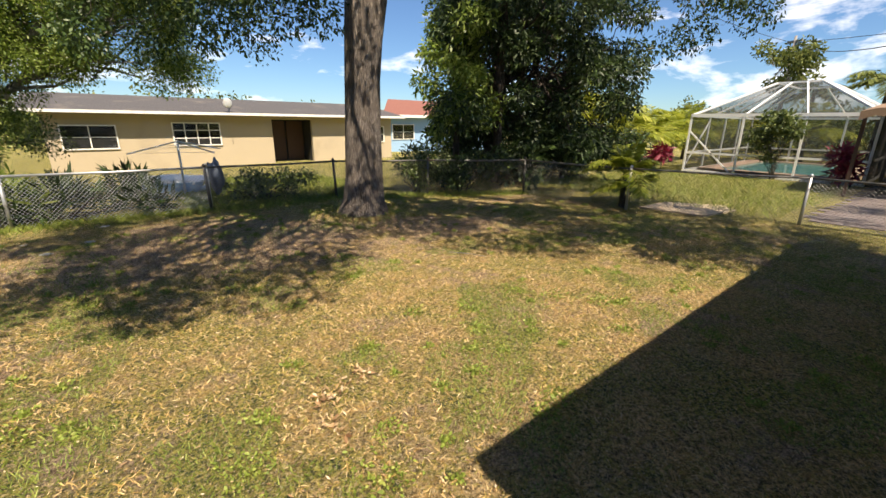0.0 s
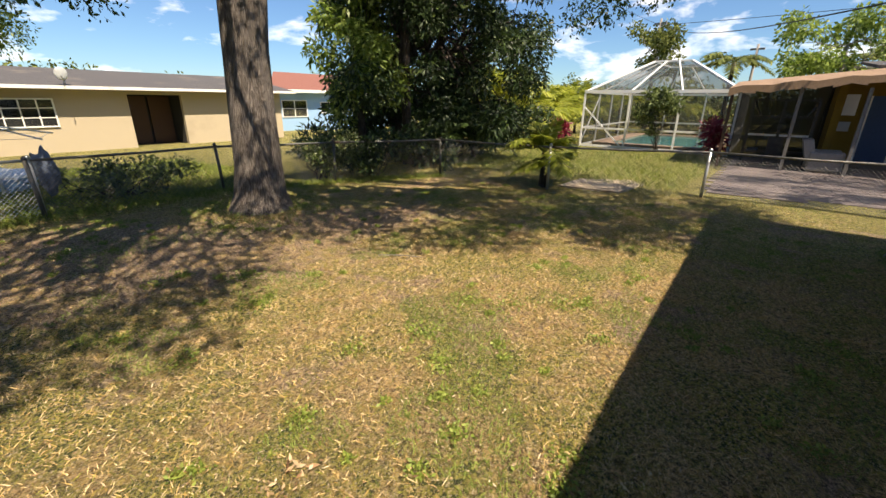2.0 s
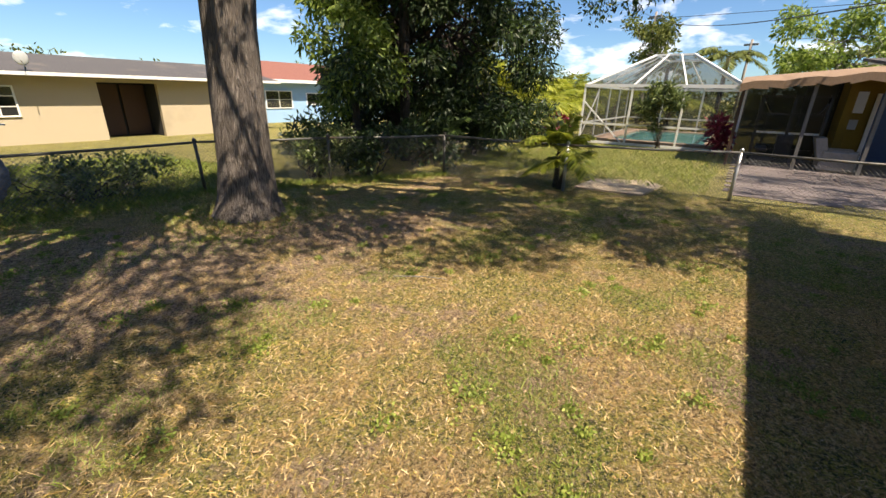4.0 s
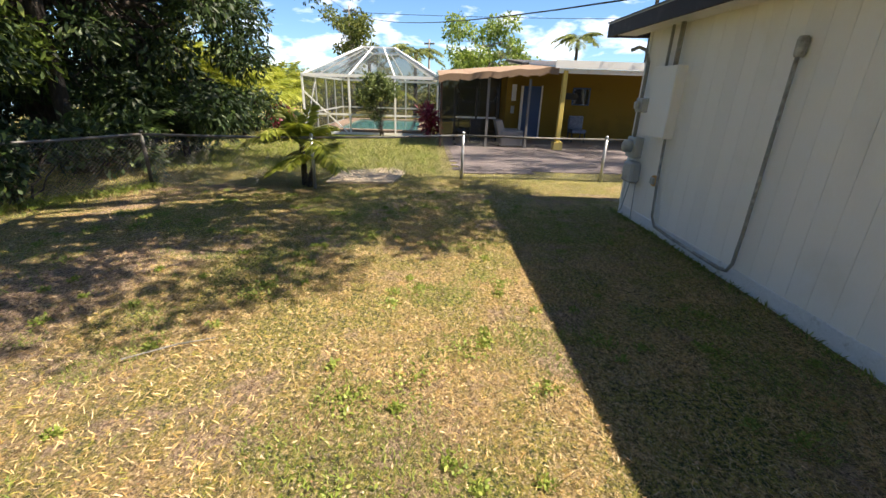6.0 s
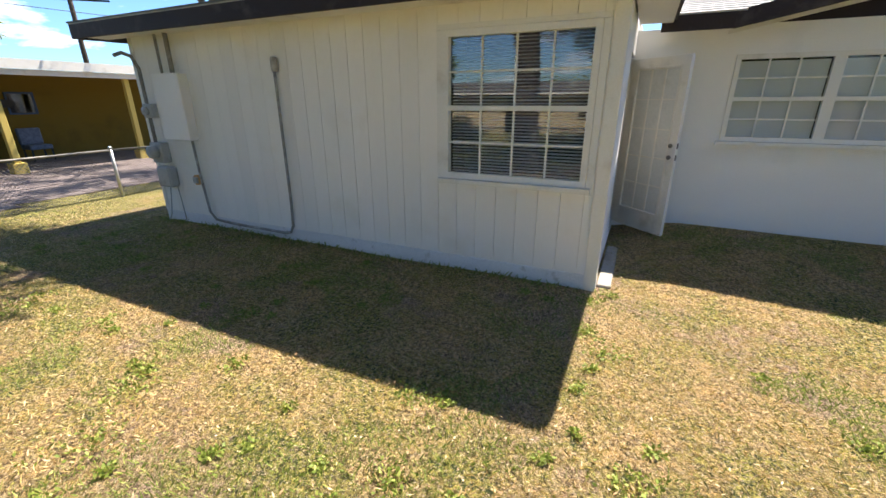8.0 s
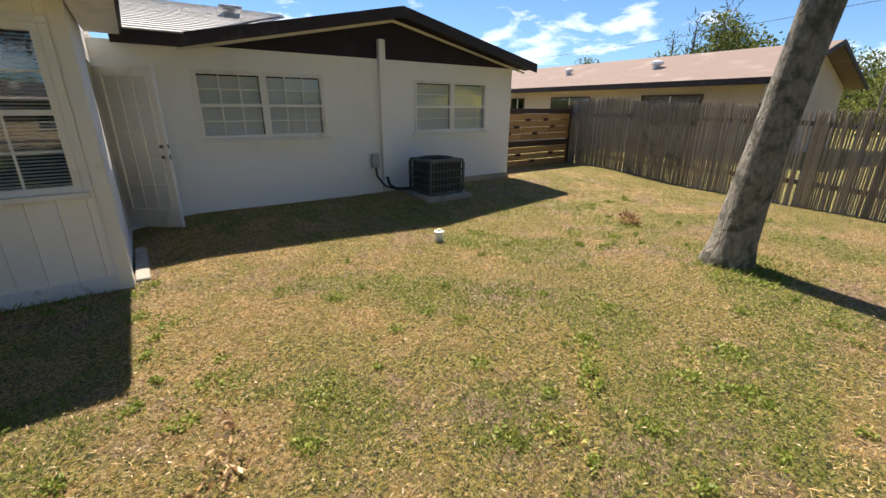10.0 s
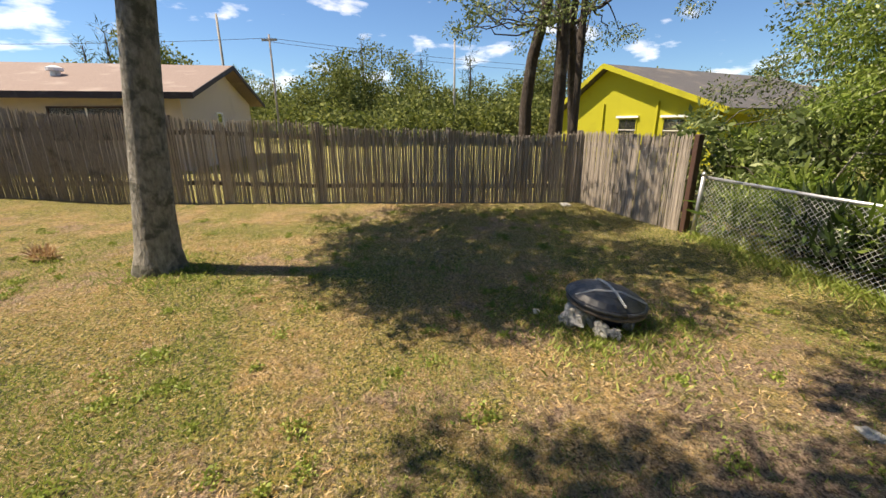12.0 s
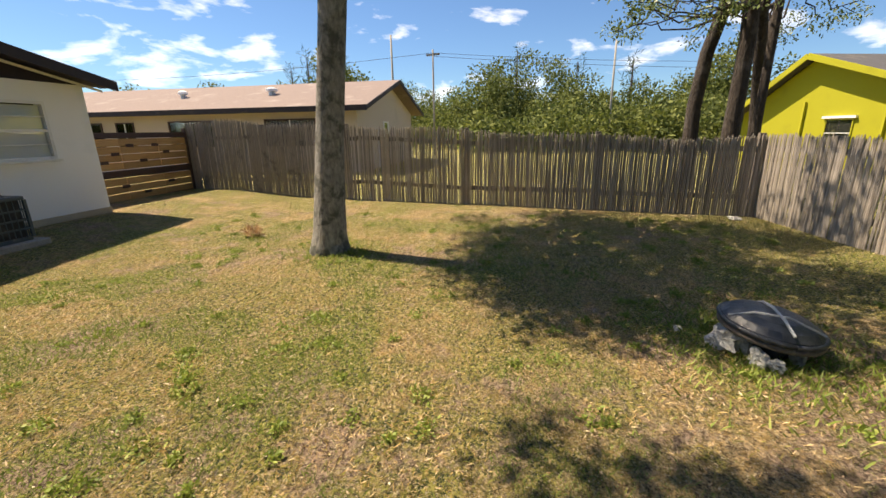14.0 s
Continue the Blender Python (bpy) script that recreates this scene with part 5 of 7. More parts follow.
part("bench", Geo().box(15.4, 16.3, 1.55, 1.85, 0.25, 0.36, 0.03), M_BLACK, gym)
part("foot", Geo().box(15.35, 16.9, 0.3, 0.4, -0.17, -0.1), M_STEELDARK, gym)
part("foot", Geo().box(15.35, 16.9, 1.9, 2.0, -0.17, -0.1), M_STEELDARK, gym)
part("arm", Geo().tube([(16.28, 0.4, 1.75), (15.9, 0.45, 1.6), (15.8, 0.6, 1.35)], 0.03, 6), M_STEELDARK, gym)
part("arm", Geo().tube([(16.28, 1.9, 1.75), (15.9, 1.85, 1.6), (15.8, 1.7, 1.35)], 0.03, 6), M_STEELDARK, gym)
sofa = thing("recliner", (15.5, -0.1, -0.17), "pale leather recliner on the patio", "armchair")
part("seat", Geo().box(15.2, 16.0, -0.45, 0.35, -0.12, 0.28, 0.05), M_UPHOL, sofa)
part("backrest", Geo().solid([(15.15, 0.15, 0.2), (15.95, 0.15, 0.2), (15.95, 0.4, 0.2), (15.15, 0.4, 0.2)], [(15.15, 0.32, 0.75), (15.95, 0.32, 0.75), (15.95, 0.55, 0.72), (15.15, 0.55, 0.72)]), M_UPHOL, sofa)
part("armrest", Geo().box(15.12, 15.32, -0.45, 0.35, -0.14, 0.42, 0.05), M_UPHOL, sofa)
part("armrest", Geo().box(15.9, 16.1, -0.45, 0.35, -0.14, 0.42, 0.05), M_UPHOL, sofa)
chair = thing("patio_chair", (17.6, -3.2, -0.17), "dark blue padded patio chair against the ochre wall", "chair")
part("seat", Geo().box(17.3, 17.9, -3.5, -2.9, 0.2, 0.34, 0.03), M_TARP, chair)
part("backrest", Geo().box(17.82, 17.95, -3.5, -2.9, 0.34, 0.85, 0.03), M_TARP, chair)
for x in (17.34, 17.86):
    for y in (-3.46, -2.94):
        part("leg", Geo().box(x - 0.02, x + 0.02, y - 0.02, y + 0.02, -0.17, 0.2), M_STEELDARK, chair)

# pool cage
cage = thing("pool_cage", (20.5, 5.2, -0.2), "white aluminium screened pool enclosure with a hipped top", "screen enclosure")
cx0, cx1, cy0, cy1, cz0, cz1 = 18.05, 26.0, 2.45, 8.0, -0.17, 2.10
tx0, tx1, ty0, ty1, tz = 20.3, 23.8, 4.5, 5.9, 3.35
eave = [(cx0, cy0), (cx1, cy0), (cx1, cy1), (cx0, cy1)]
topr = [(tx0, ty0), (tx1, ty0), (tx1, ty1), (tx0, ty1)]
for i in range(4):
    a, b = eave[i], eave[(i + 1) % 4]
    p, q = topr[i], topr[(i + 1) % 4]
    n = 4 if i % 2 == 0 else 3
    part("eave_beam", Geo().bar((*a, cz1), (*b, cz1), 0.09, 0.12), M_ALU, cage)
    part("top_beam", Geo().bar((*p, tz), (*q, tz), 0.07, 0.07), M_ALU, cage)
    part("hip_beam", Geo().bar((*a, cz1), (*p, tz), 0.08, 0.08), M_ALU, cage)
    part("chair_rail", Geo().bar((*a, 0.62), (*b, 0.62), 0.05, 0.07), M_ALU, cage)
    part("kick_rail", Geo().bar((*a, cz0 + 0.05), (*b, cz0 + 0.05), 0.06, 0.1), M_ALU, cage)
    for k in range(n):
        u = lin(a, b, k / n)
        part("post", Geo().bar((*u, cz0), (*u, cz1), 0.07, 0.07), M_ALU, cage)
        if k:
            part("rafter", Geo().bar((*u, cz1), (*lin(p, q, k / n), tz), 0.05, 0.06), M_ALU, cage)
    part("screen_side", Geo().face((*a, cz0), (*b, cz0), (*b, cz1), (*a, cz1)), M_SCREEN, cage)
    part("screen_roof", Geo().face((*a, cz1), (*b, cz1), (*q, tz), (*p, tz)), M_SCREEN, cage)
part("brace", Geo().bar((cx0, cy1, 1.5), (cx0, cy1 - 1.7, cz0 + 0.1), 0.05, 0.05).bar((cx0, cy1, 0.0), (cx0 + 2.0, cy1, 1.9), 0.05, 0.05), M_ALU, cage)
part("screen_top", Geo().face(*[(*p, tz) for p in topr]), M_SCREEN, cage)
pool = thing("swimming_pool", (21.5, 5.0, -0.2), "turquoise swimming pool with a tan stone rim", "pool")
part("rim", Geo().box(18.4, 25.6, 2.8, 3.4, -0.3, 0.02).box(18.4, 25.6, 6.9, 7.6, -0.3, 0.02).box(18.4, 18.95, 3.4, 6.9, -0.3, 0.0).box(25.0, 25.6, 3.4, 6.9, -0.3, 0.02), M_DECK, pool)
part("water", Geo().box(18.95, 25.0, 3.4, 6.9, -0.3, -0.04), M_POOL, pool, "turquoise water")


# ---- plants ----
def leaf_cloud(rs, centers, radii, counts, size, squash=0.75, slender=0.45, droop=0.35, shell=0.55):
    """Leaves as small folded blades round many centres."""
    vs = []
    for c, r, n in zip(centers, radii, counts):
        d = rs.normal(size=(n, 3))
        d /= np.linalg.norm(d, axis=1)[:, None] + 1e-9
        rad = r * (shell + (1 - shell) * rs.random(n)) ** 0.8
        rad *= rs.choice([1.0, 0.7, 0.45], n, p=[0.6, 0.25, 0.15])
        p = np.asarray(c) + d * rad[:, None] * np.array([1, 1, squash])
        ax = rs.normal(size=(n, 3)) * 0.8 + d * 0.6
        ax[:, 2] -= droop
        ax /= np.linalg.norm(ax, axis=1)[:, None]
        side = np.cross(ax, rs.normal(size=(n, 3)))
        side /= np.linalg.norm(side, axis=1)[:, None] + 1e-9
        L = size * (0.65 + 0.7 * rs.random(n))[:, None]
        mid = p + ax * L * 0.5
        w = side * L * slender * 0.5
        vs.append(np.stack([p, mid + w, p + ax * L, mid - w], 1).reshape(-1, 3))
    return np.concatenate(vs)


def quads_mesh(name, v, mat):
    n = len(v) // 4
    me = bpy.data.meshes.new(name)
    me.vertices.add(len(v))
    me.vertices.foreach_set("co", np.ascontiguousarray(v, dtype=np.float32).ravel())
    me.loops.add(4 * n)
    me.loops.foreach_set("vertex_index", np.arange(4 * n, dtype=np.int32))
    me.polygons.add(n)
    me.polygons.foreach_set("loop_start", np.arange(0, 4 * n, 4, dtype=np.int32))
    me.materials.append(mat)
    me.update(calc_edges=True)
    return me


def foliage(name, v, mat, parent, label=""):
    v = v - np.array(root_of(parent).matrix_basis.translation)
    ob = new(name, quads_mesh(name, v, mat))
    ob.parent = parent
    return tagged(ob, label, kind="stuff")


def limb(a, b, r0, r1, rs, wob=0.12, n=6, sag=0.0):
    a, b = np.array(a, float), np.array(b, float)
    L = np.linalg.norm(b - a)
    pts = []
    for k in range(n + 1):
        t = k / n
        p = a + (b - a) * t + rs.normal(size=3) * wob * L * 0.35 * math.sin(math.pi * t)
        p[2] += sag * L * math.sin(math.pi * t)
        pts.append(tuple(p))
    return pts, [r0 + (r1 - r0) * k / n for k in range(n + 1)]


def tree(name, base, label, trunk, trunk_r, bark, clumps, leaf, leaf_size, per, seed, group="", slender=0.45, squash=0.75, twig=True, droop=0.35, limbs=9, fork=0):
    """trunk: points; clumps: (centre, radius). Limbs run from the trunk's upper part to groups of clumps, twigs to each."""
    rs = np.random.RandomState(seed)
    t = thing(name, base, label, "tree", group)
    g = Geo()
    n = 18
    g.tube(trunk, trunk_r, n)
    if trunk_r[0] > 0.2:
        vv = []
        for (x, y, z) in g.v:
            k = 1 + 0.10 * noise.noise(Vector((x * 5, y * 5, z * 0.8)))
            ax = np.array([np.interp(z, [p[2] for p in trunk], [p[0] for p in trunk]), np.interp(z, [p[2] for p in trunk], [p[1] for p in trunk])])
            vv.append((ax[0] + (x - ax[0]) * k, ax[1] + (y - ax[1]) * k, z))
        g.v = vv
    part("trunk", g, bark, t, smooth=True)
    cs = [np.array(c) for c, r in clumps]
    order = sorted(range(len(cs)), key=lambda i: math.atan2(cs[i][1] - trunk[-1][1], cs[i][0] - trunk[-1][0]))
    groups = [order[i * len(order) // limbs:(i + 1) * len(order) // limbs] for i in range(limbs)]
    for idx in groups:
        if not idx:
            continue
        mean = sum(cs[i] for i in idx) / len(idx)
        s = rs.randint(fork or max(1, len(trunk) // 2), len(trunk))
        a = np.array(trunk[s])
        mid = a + (mean - a) * 0.6
        r0 = trunk_r[s] * 0.55
        lg = Geo()
        pts, rr = limb(a, mid, r0, r0 * 0.5, rs)
        lg.tube(pts, rr, 8)
        if twig:
            for i in idx:
                st = rs.randint(2, len(pts))
                p2, r2 = limb(pts[st], cs[i], rr[st] * 0.6, 0.008, rs, 0.2)
                lg.tube(p2, r2, 5)
        part("limb", lg, bark, t, smooth=True)
    v = leaf_cloud(rs, cs, [r for c, r in clumps], [max(20, int(per * r * r)) for c, r in clumps], leaf_size, squash, slender, droop)
    foliage("crown", v, leaf, t)
    return t


BX, BY = [-12, -8.4, -5.8, -4.9, -3.5, -2.8, -2.0, -1.2, -0.3, 1.1, 2.0, 2.75, 3.2, 4.3, 5.6, 9.0], [3.6, 3.9, 3.8, 4.2, 5.2, 5.7, 4.5, 3.6, 3.9, 4.7, 5.2, 3.5, 3.0, 1.9, 0.6, 0.2]


def shade_ok(c, r):
    """Whether a clump's shadow stays clear of the open sunny lawn."""
    x, y = c[0] + 0.16 * c[2], c[1] + 0.59 * c[2]
    return all(y + dy * r > np.interp(x + dx * r, BX, BY) for dx, dy in ((0, -0.95), (0.8, -0.5), (-0.8, -0.5), (0.6, 0), (-0.6, 0)))


def clump_field(seed, n, box, rad, test=lambda c, r: True, tries=4000):
    rs = np.random.RandomState(seed)
    res = []
    for _ in range(tries):
        c = [rs.uniform(box[i][0], box[i][1]) for i in range(3)]
        r = rs.uniform(*rad)
        if test(c, r) and all(math.dist(c, o[0]) > 0.7 * (r + o[1]) * 0.6 for o in res):
            res.append((c, r))
            if len(res) >= n:
                break
    return res


# the large tree in the lawn
TA = (2.66, 7.82)
crown = clump_field(11, 96, ((-6.0, 10.0), (-1.8, 9.5), (5.0, 8.6)), (0.45, 0.85), lambda c, r: math.hypot((c[0] - 2.2) / 8.4, (c[1] - 5.6) / 7.4) < 1 and shade_ok(c, r) and c[1] + 0.59 * c[2] < 11.2 and (c[0] + 0.16 * c[2] > 0.4 or (c[1] + 0.59 * c[2] < 6.2 and c[0] + 0.16 * c[2] > -2.8 and noise.noise(Vector((c[0] * 1.2, c[1] * 1.2 + 0.7 * c[2], 3))) > 0.0) or noise.noise(Vector((c[0] * 1.0, c[1] * 1.0 + 0.59 * c[2], 5))) > 0.34))
crown += clump_field(15, 36, ((1.6, 7.6), (-4.0, 0.4), (5.2, 7.8)), (0.4, 0.75), lambda c, r: shade_ok(c, r) and 2.6 < c[0] + 0.16 * c[2] < 8.6 and c[1] + 0.59 * c[2] < 4.6 and noise.noise(Vector((c[0] * 0.9, c[1] * 0.9 + 0.53 * c[2], 8))) > -0.12)
crown += clump_field(16, 84, ((-4.4, 1.2), (0.0, 6.4), (5.2, 7.8)), (0.22, 0.5), lambda c, r: -2.4 < c[0] + 0.16 * c[2] < 1.4 and 4.6 < c[1] + 0.59 * c[2] < 9.6 and shade_ok(c, r) and noise.noise(Vector((c[0] * 1.7, c[1] * 1.7 + c[2], 6))) > (-0.04 if c[0] + 0.16 * c[2] < -0.6 and c[1] + 0.59 * c[2] > 5.6 else 0.28))
low = clump_field(12, 46, ((-1.4, 2.3), (7.6, 10.5), (2.9, 5.0)), (0.28, 0.55), lambda c, r: c[2] > 2.75 + 0.35 * max(0, c[0] - 0.2))
low += clump_field(13, 14, ((6.6, 9.0), (3.2, 5.6), (3.2, 5.2)), (0.28, 0.5))
low += clump_field(14, 14, ((3.4, 6.5), (7.5, 9.5), (4.2, 5.4)), (0.28, 0.5))
oak = tree("oak_tree", (*TA, 0), "large tree with a straight ridged grey trunk and spreading crown",
     [(TA[0], TA[1], -0.1), (TA[0], TA[1], 0.05), (TA[0] + 0.01, TA[1], 0.25), (TA[0] + 0.03, TA[1], 0.7), (TA[0] + 0.06, TA[1], 1.5), (TA[0] + 0.09, TA[1], 2.4), (TA[0] + 0.14, TA[1], 3.1), (TA[0] + 0.22, TA[1], 3.7), (TA[0] + 0.3, TA[1], 4.6), (TA[0] + 0.3, TA[1] - 0.2, 5.6)],
     [0.55, 0.47, 0.40, 0.36, 0.33, 0.315, 0.33, 0.37, 0.28, 0.2], M_BARK, crown, M_OAKLEAF, 0.115, 760, 21, limbs=14, fork=8, slender=0.5)
rs = np.random.RandomState(77)
foliage("hanging_leaves", leaf_cloud(rs, [c for c, r in low], [r for c, r in low], [int(2400 * r * r) for c, r in low], 0.085, 1.1, 0.42, 0.6), M_OAKLEAF, oak)
tw = Geo()
for c, r in low:
    k = min(crown, key=lambda o: math.dist(o[0], c))
    tw.tube(*limb(k[0], c, 0.02, 0.005, rs, 0.2), 5)
part("hanging_twigs", tw, M_BARK, oak, smooth=True, kind="stuff")
# the slimmer tree in the side lawn
TB = (-5.42, 3.02)
crown = clump_field(31, 60, ((-9.5, -2.0), (0.2, 6.8), (4.4, 7.6)), (0.5, 0.95), lambda c, r: math.hypot((c[0] + 5.6) / 3.8, (c[1] - 3.6) / 3.4) < 1 and shade_ok(c, r) and c[0] + 0.16 * c[2] + 0.8 * r < -2.9 + 0.25 * max(0, c[1] + 0.59 * c[2] - 7.5) and (c[1] + 0.59 * c[2] < 8.0 or noise.noise(Vector((c[0] * 1.1, c[1] * 1.1, 4))) > 0.1))
crown += clump_field(32, 7, ((-6.6, -4.6), (2.6, 4.4), (3.55, 4.2)), (0.25, 0.4))
tree("shade_tree", (*TB, 0), "slim tree with a smooth mottled grey trunk leaning slightly",
     [(TB[0], TB[1] - 0.05, -0.1), (TB[0], TB[1] - 0.04, 0.06), (TB[0], TB[1] - 0.02, 0.25), (TB[0], TB[1] + 0.02, 0.7), (TB[0], TB[1] + 0.08, 1.3), (TB[0], TB[1] + 0.15, 2.0), (TB[0], TB[1] + 0.25, 2.8), (TB[0] + 0.02, TB[1] + 0.34, 3.6), (TB[0], TB[1] + 0.5, 4.6)],
     [0.33, 0.27, 0.225, 0.195, 0.175, 0.165, 0.16, 0.17, 0.11], M_BARKB, crown, M_OAKLEAF, 0.095, 1500, 22, limbs=8, fork=7, slender=0.5)
# tree behind the addition that shades the patio
crown = clump_field(33, 46, ((7.4, 14.2), (-7.4, -1.2), (5.4, 7.6)), (0.35, 0.75), lambda c, r: 8.6 < c[0] + 0.16 * c[2] < 15.0 and -3.2 < c[1] + 0.59 * c[2] < 2.6 and noise.noise(Vector((c[0] * 0.8, c[1] * 0.8, 2))) > -0.15)
tree("patio_tree", (10.2, -6.5, -0.1), "spreading tree that throws dappled shade on the patio",
     [(10.2, -6.5, -0.2), (10.2, -6.4, 1.0), (10.3, -6.1, 2.4), (10.4, -5.6, 3.6), (10.5, -5.0, 4.8), (10.6, -4.6, 5.6)], [0.3, 0.24, 0.2, 0.18, 0.14, 0.1], M_BARK, crown, M_OAKLEAF, 0.125, 800, 34, limbs=9, fork=3, slender=0.5)
# feathery lime tree behind the wire fence
crown = clump_field(41, 78, ((-5.4, 0.9), (10.4, 13.2), (1.6, 5.4)), (0.4, 0.8), lambda c, r: c[2] > 3.0 + 0.3 * c[0] or c[0] < -2.2)
crown += clump_field(42, 18, ((-5.4, -2.2), (10.3, 11.8), (0.6, 2.3)), (0.28, 0.55))
crown += clump_field(43, 42, ((-2.8, 0.7), (10.6, 12.6), (2.5, 4.6)), (0.35, 0.6))
tree("poinciana_tree", (-2.9, 11.6, 0), "feathery bright green tree hanging over the wire fence",
     [(-2.9, 11.6, -0.1), (-2.85, 11.6, 0.8), (-2.7, 11.6, 1.7), (-2.5, 11.6, 2.5), (-2.3, 11.6, 3.4)], [0.2, 0.16, 0.14, 0.12, 0.08], M_BARKB, crown, M_LIMELEAF, 0.062, 5200, 23, slender=0.34, limbs=9)
# dense dark trees behind the fence
crown = clump_field(51, 100, ((6.4, 13.6), (7.2, 12.4), (0.9, 7.4)), (0.5, 0.9), lambda c, r: math.hypot((c[0] - 10.0) / 3.6, (c[1] - 9.8) / 2.6) < 1 and (c[2] > 1.6 or c[0] > 8.0))
tree("mango_tree", (9.0, 10.6, -0.05), "dense dark evergreen tree behind the wire fence",
     [(9.0, 10.6, -0.2), (9.0, 10.6, 0.8), (8.95, 10.55, 2.0), (9.0, 10.5, 3.4), (9.1, 10.5, 5.0)], [0.3, 0.24, 0.21, 0.17, 0.1], M_BARKDARK, crown, M_DARKLEAF, 0.17, 1500, 24, slender=0.3, droop=0.7, limbs=10)
crown = clump_field(52, 22, ((6.2, 7.8), (9.4, 11.0), (1.2, 4.4)), (0.35, 0.65), lambda c, r: c[2] > 1.0 + 0.9 * abs(c[0] - 7.0))
tree("young_mango_tree", (7.1, 10.2, 0), "lighter green leafy tree beside the dark trees",
     [(7.1, 10.2, -0.1), (7.1, 10.2, 1.0), (7.1, 10.2, 2.2), (7.1, 10.2, 3.2)], [0.12, 0.1, 0.08, 0.05], M_BARKDARK, crown, M_LIMELEAF, 0.18, 1200, 25, slender=0.32, droop=0.6, limbs=5)


def palm(name, base, label, trunk_h, fronds, length, leaf, seed, leaflets=26, rise=0.9, r=0.07, lean=(0, 0), width=0.03):
    rs = np.random.RandomState(seed)
    t = thing(name, base, label, "palm")
    x, y, z = base
    top = (x + lean[0], y + lean[1], z + trunk_h)
    part("trunk", Geo().tube([(x, y, z - 0.1), (x + lean[0] * 0.4, y + lean[1] * 0.4, z + trunk_h * 0.5), top], [r * 1.3, r, r * 0.9], 8), M_BARKDARK, t, smooth=True)
    for k in range(fronds):
        a = 2 * math.pi * (k + rs.random() * 0.7) / fronds
        el = rise * rs.uniform(0.35, 1.15)
        L = length * rs.uniform(0.75, 1.1)
        pts = []
        for i in range(9):
            s = i / 8
            rad = L * (s * math.cos(el) + 0.12 * s * s)
            h = L * (s * math.sin(el) - 0.75 * s * s * math.cos(el * 0.8))
            pts.append((top[0] + rad * math.cos(a), top[1] + rad * math.sin(a), top[2] + h))
        part("frond_stem", Geo().tube(pts, [0.02 * (1 - 0.8 * i / 8) for i in range(9)], 4), leaf, t)
        vs = []
        side = np.array([-math.sin(a), math.cos(a), 0.0])
        for i in range(leaflets):
            s = 0.18 + 0.82 * i / leaflets
            f = s * 8
            j = min(int(f), 7)
            p = np.array(pts[j]) + (np.array(pts[j + 1]) - np.array(pts[j])) * (f - j)
            d = np.array(pts[j + 1]) - np.array(pts[j])
            d /= np.linalg.norm(d) + 1e-9
            ll = L * 0.34 * (1.05 - abs(s - 0.45))
            for sg in (-1, 1):
                v = side * sg * 0.85 + d * 0.6 + np.array([0, 0, -0.35 + rs.normal() * 0.15])
                v /= np.linalg.norm(v)
                w = d * width
                vs += [p - w * 0.4, p + v * ll * 0.5 - w, p + v * ll, p + v * ll * 0.5 + w]
        v = np.array(vs) - np.array(base)
        ob = new("frond", quads_mesh("frond", v, leaf))
        ob.parent = t
        tagged(ob, kind="stuff")
    return t


palm("areca_palm", (7.35, 5.05, 0), "small yellowing palm with split fronds beside the fence post", 0.7, 12, 1.15, M_YELLEAF, 61, rise=1.35, r=0.05)
palm("areca_palm", (7.2, 4.95, 0), "small leaning palm with dead lower leaves", 0.45, 7, 0.85, M_YELLEAF, 62, rise=1.0, r=0.04, lean=(0.15, -0.1))
for i, (x, y, h, L) in enumerate(((15.0, 10.2, 1.9, 2.4), (16.8, 10.0, 1.5, 2.3), (18.6, 10.2, 1.2, 2.3), (20.6, 10.4, 1.4, 2.4), (23.0, 10.6, 1.5, 2.5), (25.5, 11.0, 1.6, 2.5), (16.0, 11.8, 1.9, 2.5), (27.5, 9.0, 1.5, 2.5), (28.0, 6.0, 1.5, 2.5), (14.0, 11.6, 2.3, 2.5))):
    palm("clumping_palm", (x, y, gz(x, y)), "tall yellow-green clumping palm behind the trees", h, 13, L, M_YELLEAF, 70 + i, rise=1.2, width=0.045)
palm("fan_palm", (8.6, 8.7, 0), "dark palm fronds under the dense trees", 0.5, 9, 1.5, M_DARKLEAF, 80, rise=1.0)
palm("fan_palm", (10.2, 8.6, 0), "dark palm fronds spreading at the fence", 0.6, 10, 1.7, M_DARKLEAF, 81, rise=1.0)
for i, (x, y, h, L) in enumerate(((34, 4, 4.4, 2.6), (37, -1, 4.2, 2.8), (40, -10, 6.4, 2.6), (32.2, -12.6, 10.5, 2.6), (38, 8, 4.0, 2.6), (46, -5, 5.0, 3.0))):
    palm("palm_tree", (x, y, gz(x, y)), "distant palm tree above the porch roof", h, 14, L, M_FARLEAF, 90 + i, leaflets=20, rise=0.9, r=0.14, width=0.08)
palm("palm_tree", (-13.5, 24.5, -0.3), "palm with pale drooping fronds above the yellow house", 3.2, 14, 2.2, M_YELLEAF, 99, rise=0.8, r=0.12, width=0.06)


